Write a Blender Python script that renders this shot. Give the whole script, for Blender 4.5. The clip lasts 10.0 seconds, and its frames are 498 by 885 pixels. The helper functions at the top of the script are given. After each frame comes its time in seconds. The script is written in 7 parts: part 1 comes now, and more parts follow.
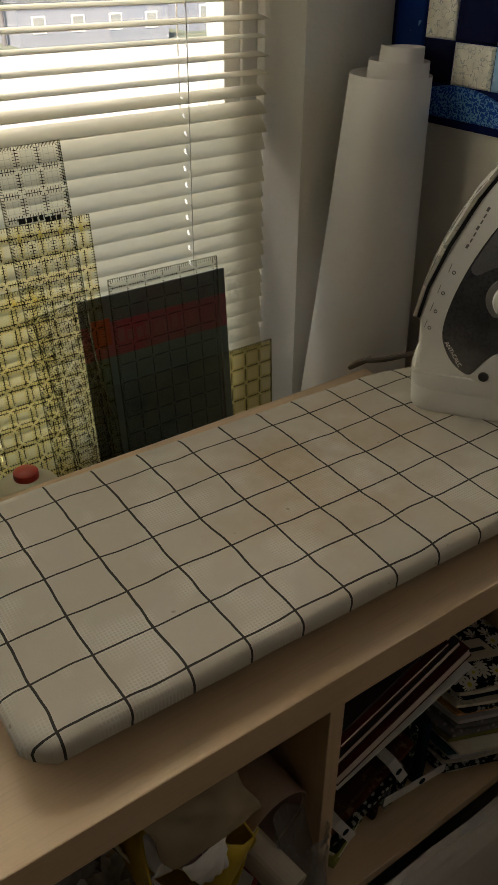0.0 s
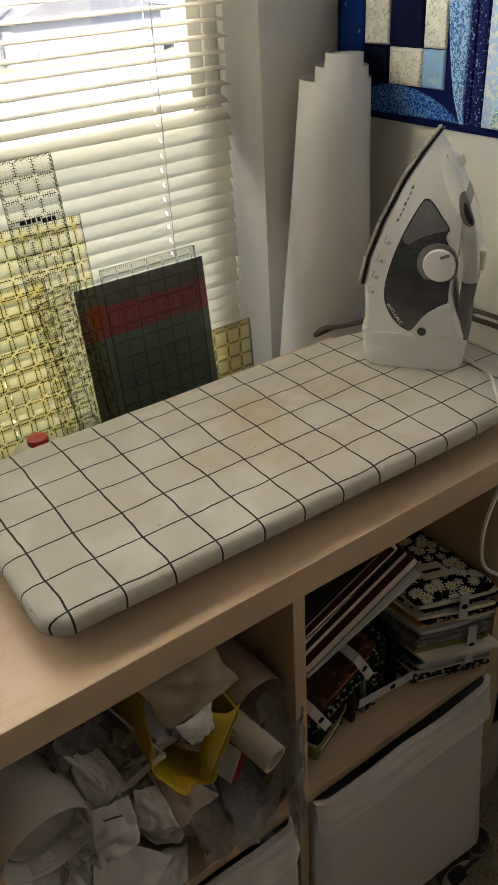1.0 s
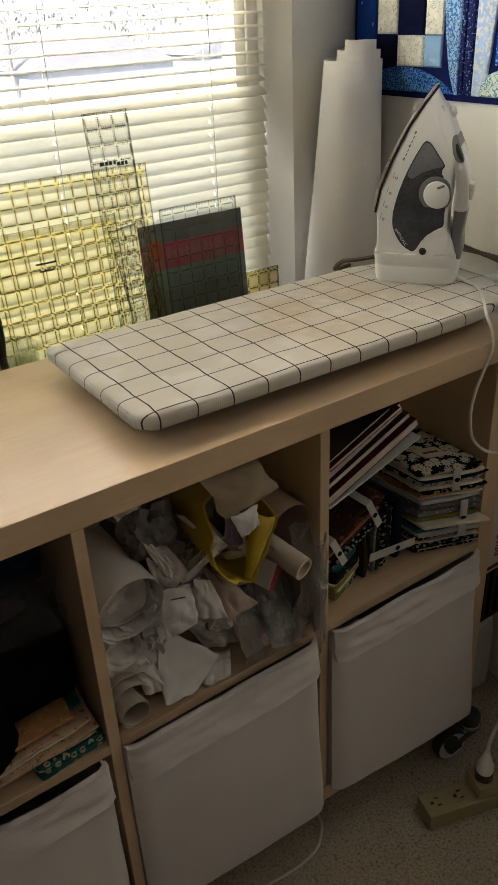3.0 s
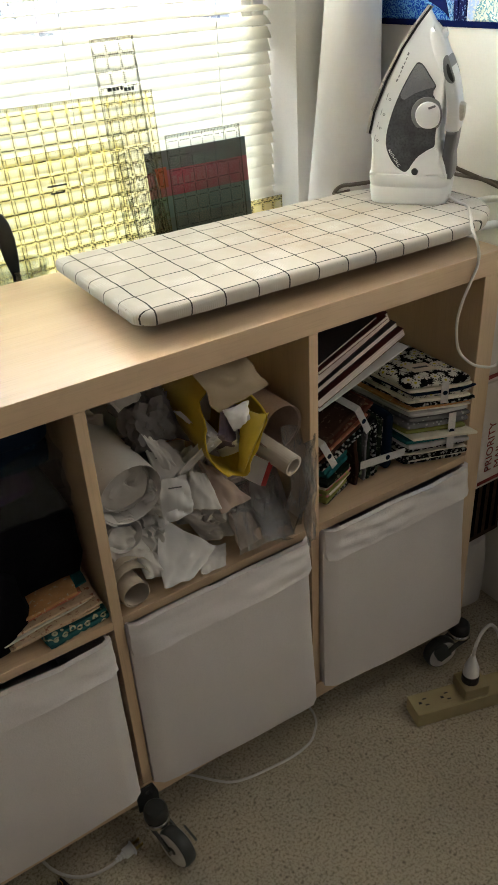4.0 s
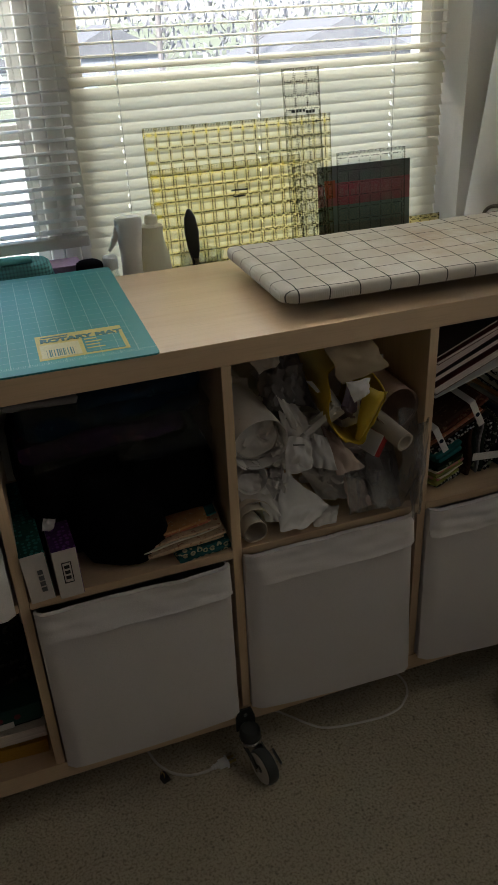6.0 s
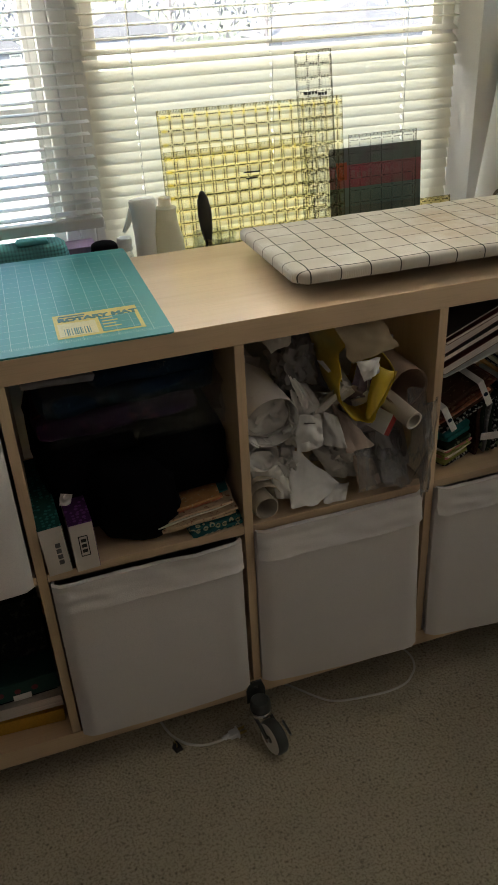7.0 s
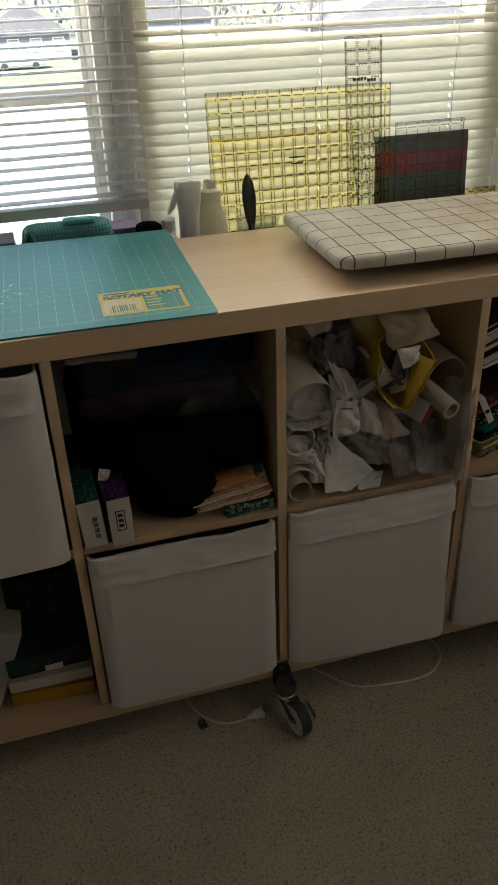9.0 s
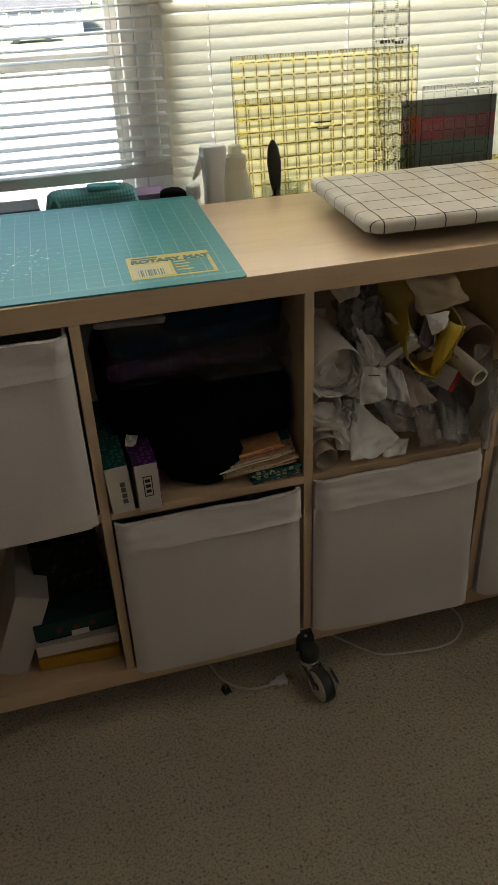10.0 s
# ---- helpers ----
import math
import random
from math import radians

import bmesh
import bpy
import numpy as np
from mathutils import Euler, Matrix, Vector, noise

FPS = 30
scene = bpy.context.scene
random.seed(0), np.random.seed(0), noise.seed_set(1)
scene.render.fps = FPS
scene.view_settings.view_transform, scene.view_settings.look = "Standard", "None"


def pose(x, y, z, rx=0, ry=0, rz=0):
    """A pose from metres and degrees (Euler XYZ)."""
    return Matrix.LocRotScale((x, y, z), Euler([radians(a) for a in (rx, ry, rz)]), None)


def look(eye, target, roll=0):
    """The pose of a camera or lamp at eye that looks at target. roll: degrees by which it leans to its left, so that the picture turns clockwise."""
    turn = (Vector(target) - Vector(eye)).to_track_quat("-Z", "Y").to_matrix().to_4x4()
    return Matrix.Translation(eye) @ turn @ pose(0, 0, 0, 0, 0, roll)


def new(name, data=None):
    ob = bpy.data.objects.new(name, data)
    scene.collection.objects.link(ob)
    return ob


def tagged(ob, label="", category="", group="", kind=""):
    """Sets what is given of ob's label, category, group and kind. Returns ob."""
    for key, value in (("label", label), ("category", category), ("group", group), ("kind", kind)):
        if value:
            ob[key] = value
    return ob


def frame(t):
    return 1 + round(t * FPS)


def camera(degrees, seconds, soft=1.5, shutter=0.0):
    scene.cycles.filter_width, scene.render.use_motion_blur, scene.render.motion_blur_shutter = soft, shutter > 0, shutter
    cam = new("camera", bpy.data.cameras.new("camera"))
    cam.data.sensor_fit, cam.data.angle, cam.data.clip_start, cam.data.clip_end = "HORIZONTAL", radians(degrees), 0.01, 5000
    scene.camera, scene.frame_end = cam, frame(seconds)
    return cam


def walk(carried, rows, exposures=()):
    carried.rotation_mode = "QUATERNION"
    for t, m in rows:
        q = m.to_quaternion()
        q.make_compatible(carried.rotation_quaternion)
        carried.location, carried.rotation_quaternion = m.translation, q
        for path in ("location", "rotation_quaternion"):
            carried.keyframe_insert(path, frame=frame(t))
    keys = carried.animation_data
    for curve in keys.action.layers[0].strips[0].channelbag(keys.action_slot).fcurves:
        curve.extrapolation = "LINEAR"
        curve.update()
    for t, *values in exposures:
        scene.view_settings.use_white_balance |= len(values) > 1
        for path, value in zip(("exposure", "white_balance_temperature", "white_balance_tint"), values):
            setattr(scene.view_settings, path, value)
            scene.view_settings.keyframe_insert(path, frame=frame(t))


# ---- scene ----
cam = camera(34.9, 10.0)
EXPO = [(0.0, 1.68, 7280, 14), (0.5, 2.56, 6880, 14), (1.0, 2.63, 6830, 14), (1.5, 2.56, 6730, 14), (2.0, 2.90, 6580, 14), (3.5, 2.93, 6850, 14), (4.0, 3.81, 6300, 11), (4.5, 3.45, 6200, 11), (5.0, 2.93, 6300, 11), (5.5, 2.21, 6250, 11), (7.0, 2.96, 6550, 11), (7.5, 2.86, 6600, 11), (8.5, 2.66, 6700, 11), (9.5, 2.68, 6750, 12), (10.0, 2.93, 6750, 12)]
PATH = [
    (0, (-0.708, -0.308, 1.362), (0.275, 1.059, 0.283), 0.4),
    (0.5, (-0.736, -0.403, 1.382), (0.25, 0.97, 0.312), -1.3),
    (1, (-0.76, -0.465, 1.388), (0.193, 0.932, 0.32), -3.5),
    (1.5, (-0.884, -0.475, 1.387), (0.183, 0.853, 0.339), -4.8),
    (2, (-0.98, -0.465, 1.379), (0.246, 0.761, 0.382), -3.0),
    (3.3, (-0.983, -0.77, 1.303), (-0.068, 0.707, 0.313), -3.1),
    (3.5, (-0.985, -0.799, 1.296), (-0.081, 0.658, 0.267), -3.3),
    (4, (-1.012, -0.806, 1.276), (-0.11, 0.64, 0.229), -3.4),
    (4.5, (-1.004, -0.89, 1.275), (-0.241, 0.641, 0.238), -2.6),
    (5, (-1.029, -0.957, 1.283), (-0.327, 0.627, 0.284), -1.5),
    (5.5, (-1.045, -0.994, 1.288), (-0.441, 0.652, 0.326), -2.0),
    (7, (-1.069, -1.049, 1.297), (-0.547, 0.597, 0.287), -3.0),
    (7.5, (-1.072, -1.048, 1.295), (-0.566, 0.609, 0.297), -3.0),
    (8, (-1.08, -1.057, 1.29), (-0.592, 0.603, 0.286), -2.8),
    (8.5, (-1.083, -1.061, 1.289), (-0.612, 0.605, 0.288), -2.6),
    (9, (-1.09, -1.06, 1.294), (-0.638, 0.593, 0.264), -2.0),
    (9.5, (-1.09, -1.066, 1.284), (-0.643, 0.593, 0.261), -2.1),
    (10, (-1.116, -1.062, 1.279), (-0.703, 0.572, 0.201), -2.4),
]
walk(cam, [(t, look(eye, target, roll)) for t, eye, target, roll in PATH], EXPO)

# ---------------------------------------------------------------- light
world = bpy.data.worlds.new("world")
scene.world = world
world.use_nodes = True
wn = world.node_tree
sky = wn.nodes.new("ShaderNodeTexSky")
sky.sky_type = "NISHITA"
sky.sun_disc = False
sky.sun_elevation, sky.sun_rotation = radians(43), radians(229)
bg = wn.nodes["Background"]
bg.inputs["Strength"].default_value = 0.10
wn.links.new(sky.outputs["Color"], bg.inputs["Color"])

sun_data = bpy.data.lights.new("sun", "SUN")
sun_data.energy, sun_data.angle, sun_data.color = 5.0, radians(10), (1.0, 0.95, 0.86)
sun = new("sun", sun_data)
sun.matrix_world = look((-4.0, -3.5, 5.0), (0.0, 0.0, 0.0))


def window_light(x0, x1, z0, z1, y, watts):
    d = bpy.data.lights.new("window_light", "AREA")
    d.shape, d.size, d.size_y, d.energy, d.color = "RECTANGLE", x1 - x0, z1 - z0, watts, (1.0, 0.97, 0.92)
    ob = new("window_light", d)
    ob.matrix_world = look(((x0 + x1) / 2, y, (z0 + z1) / 2), ((x0 + x1) / 2, y - 1, (z0 + z1) / 2 - 0.35))
    return ob


window_light(-0.76, -0.10, 1.48, 2.05, 0.715, 5.2)
window_light(-1.66, -0.95, 1.48, 2.05, 0.715, 6.0)


# ---------------------------------------------------------------- materials
def tree(name):
    m = bpy.data.materials.new(name)
    m.use_nodes = True
    nt = m.node_tree
    nt.nodes.clear()
    out = nt.nodes.new("ShaderNodeOutputMaterial")
    return m, nt, out


def node(nt, kind, values=None, operation=""):
    n = nt.nodes.new(kind)
    if operation:
        n.operation = operation
    for key, v in (values or {}).items():
        if hasattr(v, "is_output"):
            nt.links.new(v, n.inputs[key])
        else:
            n.inputs[key].default_value = v
    return n


def calc(nt, op, a, b=0.0, c=0.0):
    return node(nt, "ShaderNodeMath", {0: a, 1: b, 2: c}, operation=op).outputs[0]


def noise_tex(nt, vec, scale, detail=3.0, rough=0.55):
    return node(nt, "ShaderNodeTexNoise", {"Vector": vec, "Scale": scale, "Detail": detail, "Roughness": rough}).outputs["Fac"]


def mixc(nt, fac, a, b, blend="MIX"):
    n = nt.nodes.new("ShaderNodeMix")
    n.data_type, n.blend_type = "RGBA", blend
    for sock, v in ((n.inputs[0], fac), (n.inputs[6], a), (n.inputs[7], b)):
        if hasattr(v, "is_output"):
            nt.links.new(v, sock)
        else:
            sock.default_value = v if not isinstance(v, tuple) else (*v[:3], 1.0)
    return n.outputs[2]


def ramp(nt, fac, lo, hi):
    return node(nt, "ShaderNodeMapRange", {"Value": fac, "From Min": lo, "From Max": hi}).outputs[0]


def object_coords(nt):
    return node(nt, "ShaderNodeTexCoord").outputs["Object"]


def bump(nt, height, strength, distance):
    return node(nt, "ShaderNodeBump", {"Height": height, "Strength": strength, "Distance": distance}).outputs["Normal"]


def surface(name, c1, c2, big=6.0, fine=180.0, rough=0.6, grain=0.25, relief=0.15, depth=0.0006, metal=0.0, coat=0.0,
            thin=0.0, vary=0.0, sheen=0.0):
    """Two-scale painted, woven or moulded surface; thin > 0 lets light through."""
    m, nt, out = tree(name)
    v = object_coords(nt)
    a = noise_tex(nt, v, big, 4.0)
    b = noise_tex(nt, v, fine, 2.0)
    col = mixc(nt, ramp(nt, a, 0.35, 0.68), c1, c2)
    dark = tuple(x * (1 - grain) for x in c1)
    col = mixc(nt, calc(nt, "MULTIPLY", ramp(nt, b, 0.45, 0.75), 0.8), col, dark)
    if vary:
        rnd = node(nt, "ShaderNodeObjectInfo").outputs["Random"]
        shade = node(nt, "ShaderNodeHueSaturation", {"Color": col, "Value": calc(nt, "MULTIPLY_ADD", rnd, vary, 1 - vary / 2)})
        col = shade.outputs[0]
    n = bump(nt, b, relief, depth)
    p = node(nt, "ShaderNodeBsdfPrincipled", {"Base Color": col, "Metallic": metal, "Normal": n, "Coat Weight": coat,
                                              "Roughness": calc(nt, "MULTIPLY_ADD", a, 0.16, rough - 0.08), "Sheen Weight": sheen,
                                              "Specular IOR Level": 0.5 if rough < 0.55 else (0.2 if rough < 0.8 else 0.04)})
    res = p.outputs[0]
    if thin:
        t = node(nt, "ShaderNodeBsdfTranslucent", {"Color": col})
        res = node(nt, "ShaderNodeMixShader", {0: thin, 1: res, 2: t.outputs[0]}).outputs[0]
    nt.links.new(res, out.inputs[0])
    return m


def veneer(name, c1, c2, along=0):
    m, nt, out = tree(name)
    v = object_coords(nt)
    s = [26.0, 26.0, 26.0]
    s[along] = 1.3
    mp = node(nt, "ShaderNodeMapping", {"Vector": v, "Scale": tuple(s)}).outputs[0]
    a = noise_tex(nt, mp, 1.0, 5.0, 0.6)
    s2 = [420.0, 420.0, 420.0]
    s2[along] = 14.0
    mp2 = node(nt, "ShaderNodeMapping", {"Vector": v, "Scale": tuple(s2)}).outputs[0]
    b = noise_tex(nt, mp2, 1.0, 2.0)
    col = mixc(nt, ramp(nt, a, 0.3, 0.72), c1, c2)
    col = mixc(nt, calc(nt, "MULTIPLY", ramp(nt, b, 0.5, 0.8), 0.35), col, tuple(x * 0.72 for x in c2))
    scuff = ramp(nt, noise_tex(nt, v, 9.0, 6.0, 0.7), 0.62, 0.72)
    col = mixc(nt, calc(nt, "MULTIPLY", scuff, 0.18), col, (0.22, 0.16, 0.1))
    p = node(nt, "ShaderNodeBsdfPrincipled", {"Base Color": col, "Roughness": calc(nt, "MULTIPLY_ADD", a, 0.15, 0.27),
                                              "Normal": bump(nt, b, 0.12, 0.0004), "Specular IOR Level": 0.5, "Coat Weight": 0.4, "Coat Roughness": 0.22})
    nt.links.new(p.outputs[0], out.inputs[0])
    return m


def band(nt, value, pitch, width, shift=0.0):
    """1 within width of every multiple of pitch."""
    f = calc(nt, "FRACT", calc(nt, "ADD", calc(nt, "DIVIDE", calc(nt, "ADD", value, shift), pitch), 0.5))
    d = calc(nt, "ABSOLUTE", calc(nt, "SUBTRACT", f, 0.5))
    return calc(nt, "LESS_THAN", d, width / pitch / 2)


WOOD = veneer("birch_veneer", (0.685, 0.502, 0.322), (0.610, 0.426, 0.266), 0)
WOOD_V = veneer("birch_veneer_upright", (0.685, 0.502, 0.322), (0.610, 0.426, 0.266), 2)
WALL = surface("cream_wall_paint", (0.80, 0.77, 0.70), (0.77, 0.74, 0.66), 2.0, 260, 0.75, 0.05, 0.25, 0.0008)
# rear walls stay out of view; their dark tone damps the room's bounce light
UNSEEN_WALL = surface("unseen_dark_wall", (0.092, 0.078, 0.070), (0.082, 0.070, 0.062), 2.0, 260, 0.75, 0.05, 0.25, 0.0008)
TRIM = surface("white_trim_paint", (0.82, 0.80, 0.75), (0.79, 0.77, 0.72), 5.0, 120, 0.45, 0.04, 0.1, 0.0005)
# ceiling out of view, darkened so that less light bounces down
CEIL = surface("unseen_dark_ceiling", (0.225, 0.210, 0.205), (0.21, 0.195, 0.19), 2.0, 200, 0.85, 0.05, 0.3, 0.001)
SLAT = surface("cream_vinyl_slat", (0.82, 0.795, 0.71), (0.79, 0.76, 0.665), 3.0, 60, 0.45, 0.03, 0.05, 0.0003, thin=0.66)
SLAT_WHITE = surface("white_vinyl_slat", (0.80, 0.80, 0.77), (0.76, 0.76, 0.73), 3.0, 60, 0.45, 0.03, 0.05, 0.0003, thin=0.45)
CORD = surface("white_cord", (0.75, 0.73, 0.68), (0.68, 0.66, 0.6), 20, 600, 0.7, 0.15, 0.3, 0.0004)
LINEN = surface("white_bin_cloth", (0.755, 0.708, 0.690), (0.715, 0.672, 0.655), 4.0, 420, 0.85, 0.10, 0.5, 0.0005)
BLACK_CLOTH = surface("black_cloth", (0.0035, 0.0035, 0.0045), (0.006, 0.006, 0.007), 12, 380, 0.95, 0.3, 0.5, 0.0006)
WHITE_PLASTIC = surface("white_plastic", (0.80, 0.80, 0.78), (0.77, 0.77, 0.75), 6, 300, 0.32, 0.03, 0.04, 0.0002)
GREY_PLASTIC = surface("grey_plastic", (0.22, 0.22, 0.21), (0.18, 0.18, 0.175), 8, 300, 0.42, 0.1, 0.08, 0.0003)
BLACK_PLASTIC = surface("black_plastic", (0.018, 0.018, 0.018), (0.026, 0.026, 0.026), 10, 300, 0.4, 0.1, 0.08, 0.0003)
CHROME = surface("chrome", (0.75, 0.75, 0.74), (0.66, 0.66, 0.66), 30, 200, 0.2, 0.1, 0.02, 0.0002, metal=1.0)
GREY_METAL = surface("grey_metal", (0.24, 0.25, 0.245), (0.18, 0.19, 0.185), 30, 240, 0.4, 0.2, 0.1, 0.0003, metal=0.7)
PAPER = surface("white_paper", (0.81, 0.78, 0.74), (0.75, 0.72, 0.68), 7, 140, 0.85, 0.06, 0.2, 0.0006, thin=0.12)
KRAFT = surface("kraft_paper", (0.47, 0.34, 0.27), (0.40, 0.29, 0.225), 8, 260, 0.85, 0.15, 0.2, 0.0005, thin=0.06)
CARDBOARD = surface("white_carton", (0.66, 0.60, 0.55), (0.60, 0.54, 0.49), 5, 160, 0.75, 0.08, 0.15, 0.0005)


def carpet_mat():
    m, nt, out = tree("beige_loop_carpet")
    v = object_coords(nt)
    vo = node(nt, "ShaderNodeTexVoronoi", {"Vector": v, "Scale": 170.0, "Randomness": 1.0})
    loops = vo.outputs["Distance"]
    a = noise_tex(nt, v, 5.0, 5.0, 0.6)
    tuft = noise_tex(nt, v, 210.0, 3.0, 0.65)
    col = mixc(nt, ramp(nt, a, 0.3, 0.7), (0.555, 0.492, 0.368), (0.485, 0.430, 0.318))
    col = mixc(nt, ramp(nt, tuft, 0.52, 0.34), col, (0.28, 0.235, 0.165))
    fl = node(nt, "ShaderNodeTexVoronoi", {"Vector": v, "Scale": 130.0, "Randomness": 1.0})
    pick = ramp(nt, node(nt, "ShaderNodeSeparateColor", {0: fl.outputs["Color"]}).outputs[1], 0.55, 0.98)
    fleck = calc(nt, "MULTIPLY", pick, ramp(nt, fl.outputs["Distance"], 0.48, 0.12))
    col = mixc(nt, calc(nt, "MULTIPLY", fleck, 0.62), col, (0.07, 0.045, 0.032))
    stain = ramp(nt, noise_tex(nt, v, 9.0, 5.0, 0.7), 0.70, 0.78)
    col = mixc(nt, calc(nt, "MULTIPLY", stain, 0.35), col, (0.13, 0.10, 0.07))
    h = calc(nt, "SUBTRACT", 1.0, loops)
    p = node(nt, "ShaderNodeBsdfPrincipled", {"Base Color": col, "Roughness": 0.95, "Normal": bump(nt, h, 0.6, 0.003),
                                              "Sheen Weight": 0.15, "Specular IOR Level": 0.1})
    nt.links.new(p.outputs[0], out.inputs[0])
    return m


CARPET = carpet_mat()


def glass_mat(name, tint=(0.95, 0.97, 0.96), gloss=0.07, rough=0.02):
    m, nt, out = tree(name)
    t = node(nt, "ShaderNodeBsdfTransparent", {"Color": (*tint, 1)})
    g = node(nt, "ShaderNodeBsdfGlossy", {"Color": (1, 1, 1, 1), "Roughness": rough})
    mx = node(nt, "ShaderNodeMixShader", {0: gloss, 1: t.outputs[0], 2: g.outputs[0]})
    nt.links.new(mx.outputs[0], out.inputs[0])
    return m


GLASS = glass_mat("window_glass")
JAR_GLASS = glass_mat("jar_glass", (0.9, 0.92, 0.9), 0.16, 0.04)


# ---------------------------------------------------------------- building helpers
def mesh_of(name, bm, mat, smooth=False):
    me = bpy.data.meshes.new(name)
    bmesh.ops.recalc_face_normals(bm, faces=bm.faces)
    if smooth:
        for f in bm.faces:
            f.smooth = True
        for e in bm.edges:
            if len(e.link_faces) == 2 and e.calc_face_angle(0.0) > 0.75:
                e.smooth = False
    bm.to_mesh(me)
    bm.free()
    me.materials.append(mat)
    return me


def part(name, bm, mat, parent, label="", smooth=False):
    ob = new(name, mesh_of(name, bm, mat, smooth))
    ob.parent = parent
    if label:
        ob["label"] = label
    return ob


def thing(name, label, category, m=None, bm=None, mat=None, group="", kind="", smooth=False):
    ob = new(name, mesh_of(name, bm, mat, smooth) if bm else None)
    if m is not None:
        ob.matrix_world = m
    return tagged(ob, label, category, group, kind)


def box(x0, x1, y0, y1, z0, z1, r=0.0, seg=2, bm=None):
    b = bmesh.new()
    bmesh.ops.create_cube(b, size=1.0)
    for v in b.verts:
        v.co = Vector(((x0 + x1) / 2 + v.co.x * (x1 - x0), (y0 + y1) / 2 + v.co.y * (y1 - y0), (z0 + z1) / 2 + v.co.z * (z1 - z0)))
    if r:
        bmesh.ops.bevel(b, geom=b.edges[:], offset=r, segments=seg, affect="EDGES", profile=0.6)
    return join(bm, b)


def join(bm, other):
    if bm is None:
        return other
    me = bpy.data.meshes.new("tmp")
    other.to_mesh(me)
    other.free()
    bm.from_mesh(me)
    bpy.data.meshes.remove(me)
    return bm


def moved(bm, m):
    bmesh.ops.transform(bm, matrix=m, verts=bm.verts[:])
    return bm


def lathe(profile, n=32, bm=None):
    """Solid of revolution about z from (radius, height) pairs."""
    b = bmesh.new()
    rings = []
    for r, z in profile:
        if r < 1e-6:
            rings.append([b.verts.new((0, 0, z))])
        else:
            rings.append([b.verts.new((r * math.cos(2 * math.pi * i / n), r * math.sin(2 * math.pi * i / n), z)) for i in range(n)])
    for p, q in zip(rings, rings[1:]):
        for i in range(n):
            a, c = p[i % len(p)], p[(i + 1) % len(p)]
            d, e = q[i % len(q)], q[(i + 1) % len(q)]
            vs = list(dict.fromkeys((a, c, e, d)))
            if len(vs) > 2:
                b.faces.new(vs)
    return join(bm, b)


def tube(points, r, n=8, bm=None, smooth_steps=6):
    """A round cable through the points, by a Catmull-Rom curve."""
    pts = [Vector(p) for p in points]
    path = []
    for i in range(len(pts) - 1):
        p0, p1, p2, p3 = pts[max(i - 1, 0)], pts[i], pts[i + 1], pts[min(i + 2, len(pts) - 1)]
        for k in range(smooth_steps):
            t = k / smooth_steps
            path.append(0.5 * ((2 * p1) + (p2 - p0) * t + (2 * p0 - 5 * p1 + 4 * p2 - p3) * t * t + (3 * p1 - p0 - 3 * p2 + p3) * t ** 3))
    path.append(pts[-1])
    b = bmesh.new()
    rings = []
    side = Vector((0.3, 0.2, 1.0))
    for i, p in enumerate(path):
        d = (path[min(i + 1, len(path) - 1)] - path[max(i - 1, 0)]).normalized()
        u = d.cross(side)
        if u.length < 1e-3:
            u = d.cross(Vector((1, 0, 0)))
        u.normalize()
        w = d.cross(u)
        rings.append([b.verts.new(p + r * (math.cos(2 * math.pi * k / n) * u + math.sin(2 * math.pi * k / n) * w)) for k in range(n)])
    for p, q in zip(rings, rings[1:]):
        for k in range(n):
            b.faces.new((p[k], p[(k + 1) % n], q[(k + 1) % n], q[k]))
    b.faces.new(rings[0])
    b.faces.new(rings[-1])
    return join(bm, b)


def prism(outline, y0, y1, r=0.0, bm=None):
    """An outline of (x, z) pairs drawn out from y0 to y1."""
    b = bmesh.new()
    a = [b.verts.new((x, y0, z)) for x, z in outline]
    c = [b.verts.new((x, y1, z)) for x, z in outline]
    n = len(a)
    b.faces.new(a)
    b.faces.new(c[::-1])
    for i in range(n):
        b.faces.new((a[i], a[(i + 1) % n], c[(i + 1) % n], c[i]))
    if r:
        rim = [e for e in b.edges if abs(e.verts[0].co.y - e.verts[1].co.y) < 1e-6]
        bmesh.ops.bevel(b, geom=rim, offset=r, segments=2, affect="EDGES")
    return join(bm, b)


def text_bm(words, size, depth=0.0004, bold=0.0):
    c = bpy.data.curves.new("words", "FONT")
    c.body, c.size, c.extrude, c.align_x = words, size, depth, "LEFT"
    c.resolution_u = 3
    c.offset = bold
    ob = bpy.data.objects.new("words", c)
    scene.collection.objects.link(ob)
    bpy.context.view_layer.update()
    me = bpy.data.meshes.new_from_object(ob.evaluated_get(bpy.context.evaluated_depsgraph_get()))
    b = bmesh.new()
    b.from_mesh(me)
    bpy.data.objects.remove(ob)
    bpy.data.curves.remove(c)
    bpy.data.meshes.remove(me)
    return b


def crumple(b, amp, scale, seed):
    off = Vector((seed * 7.3, seed * 3.1, seed * 5.7))
    for v in b.verts:
        v.co += amp * noise.noise_vector(v.co * scale + off)
    return b


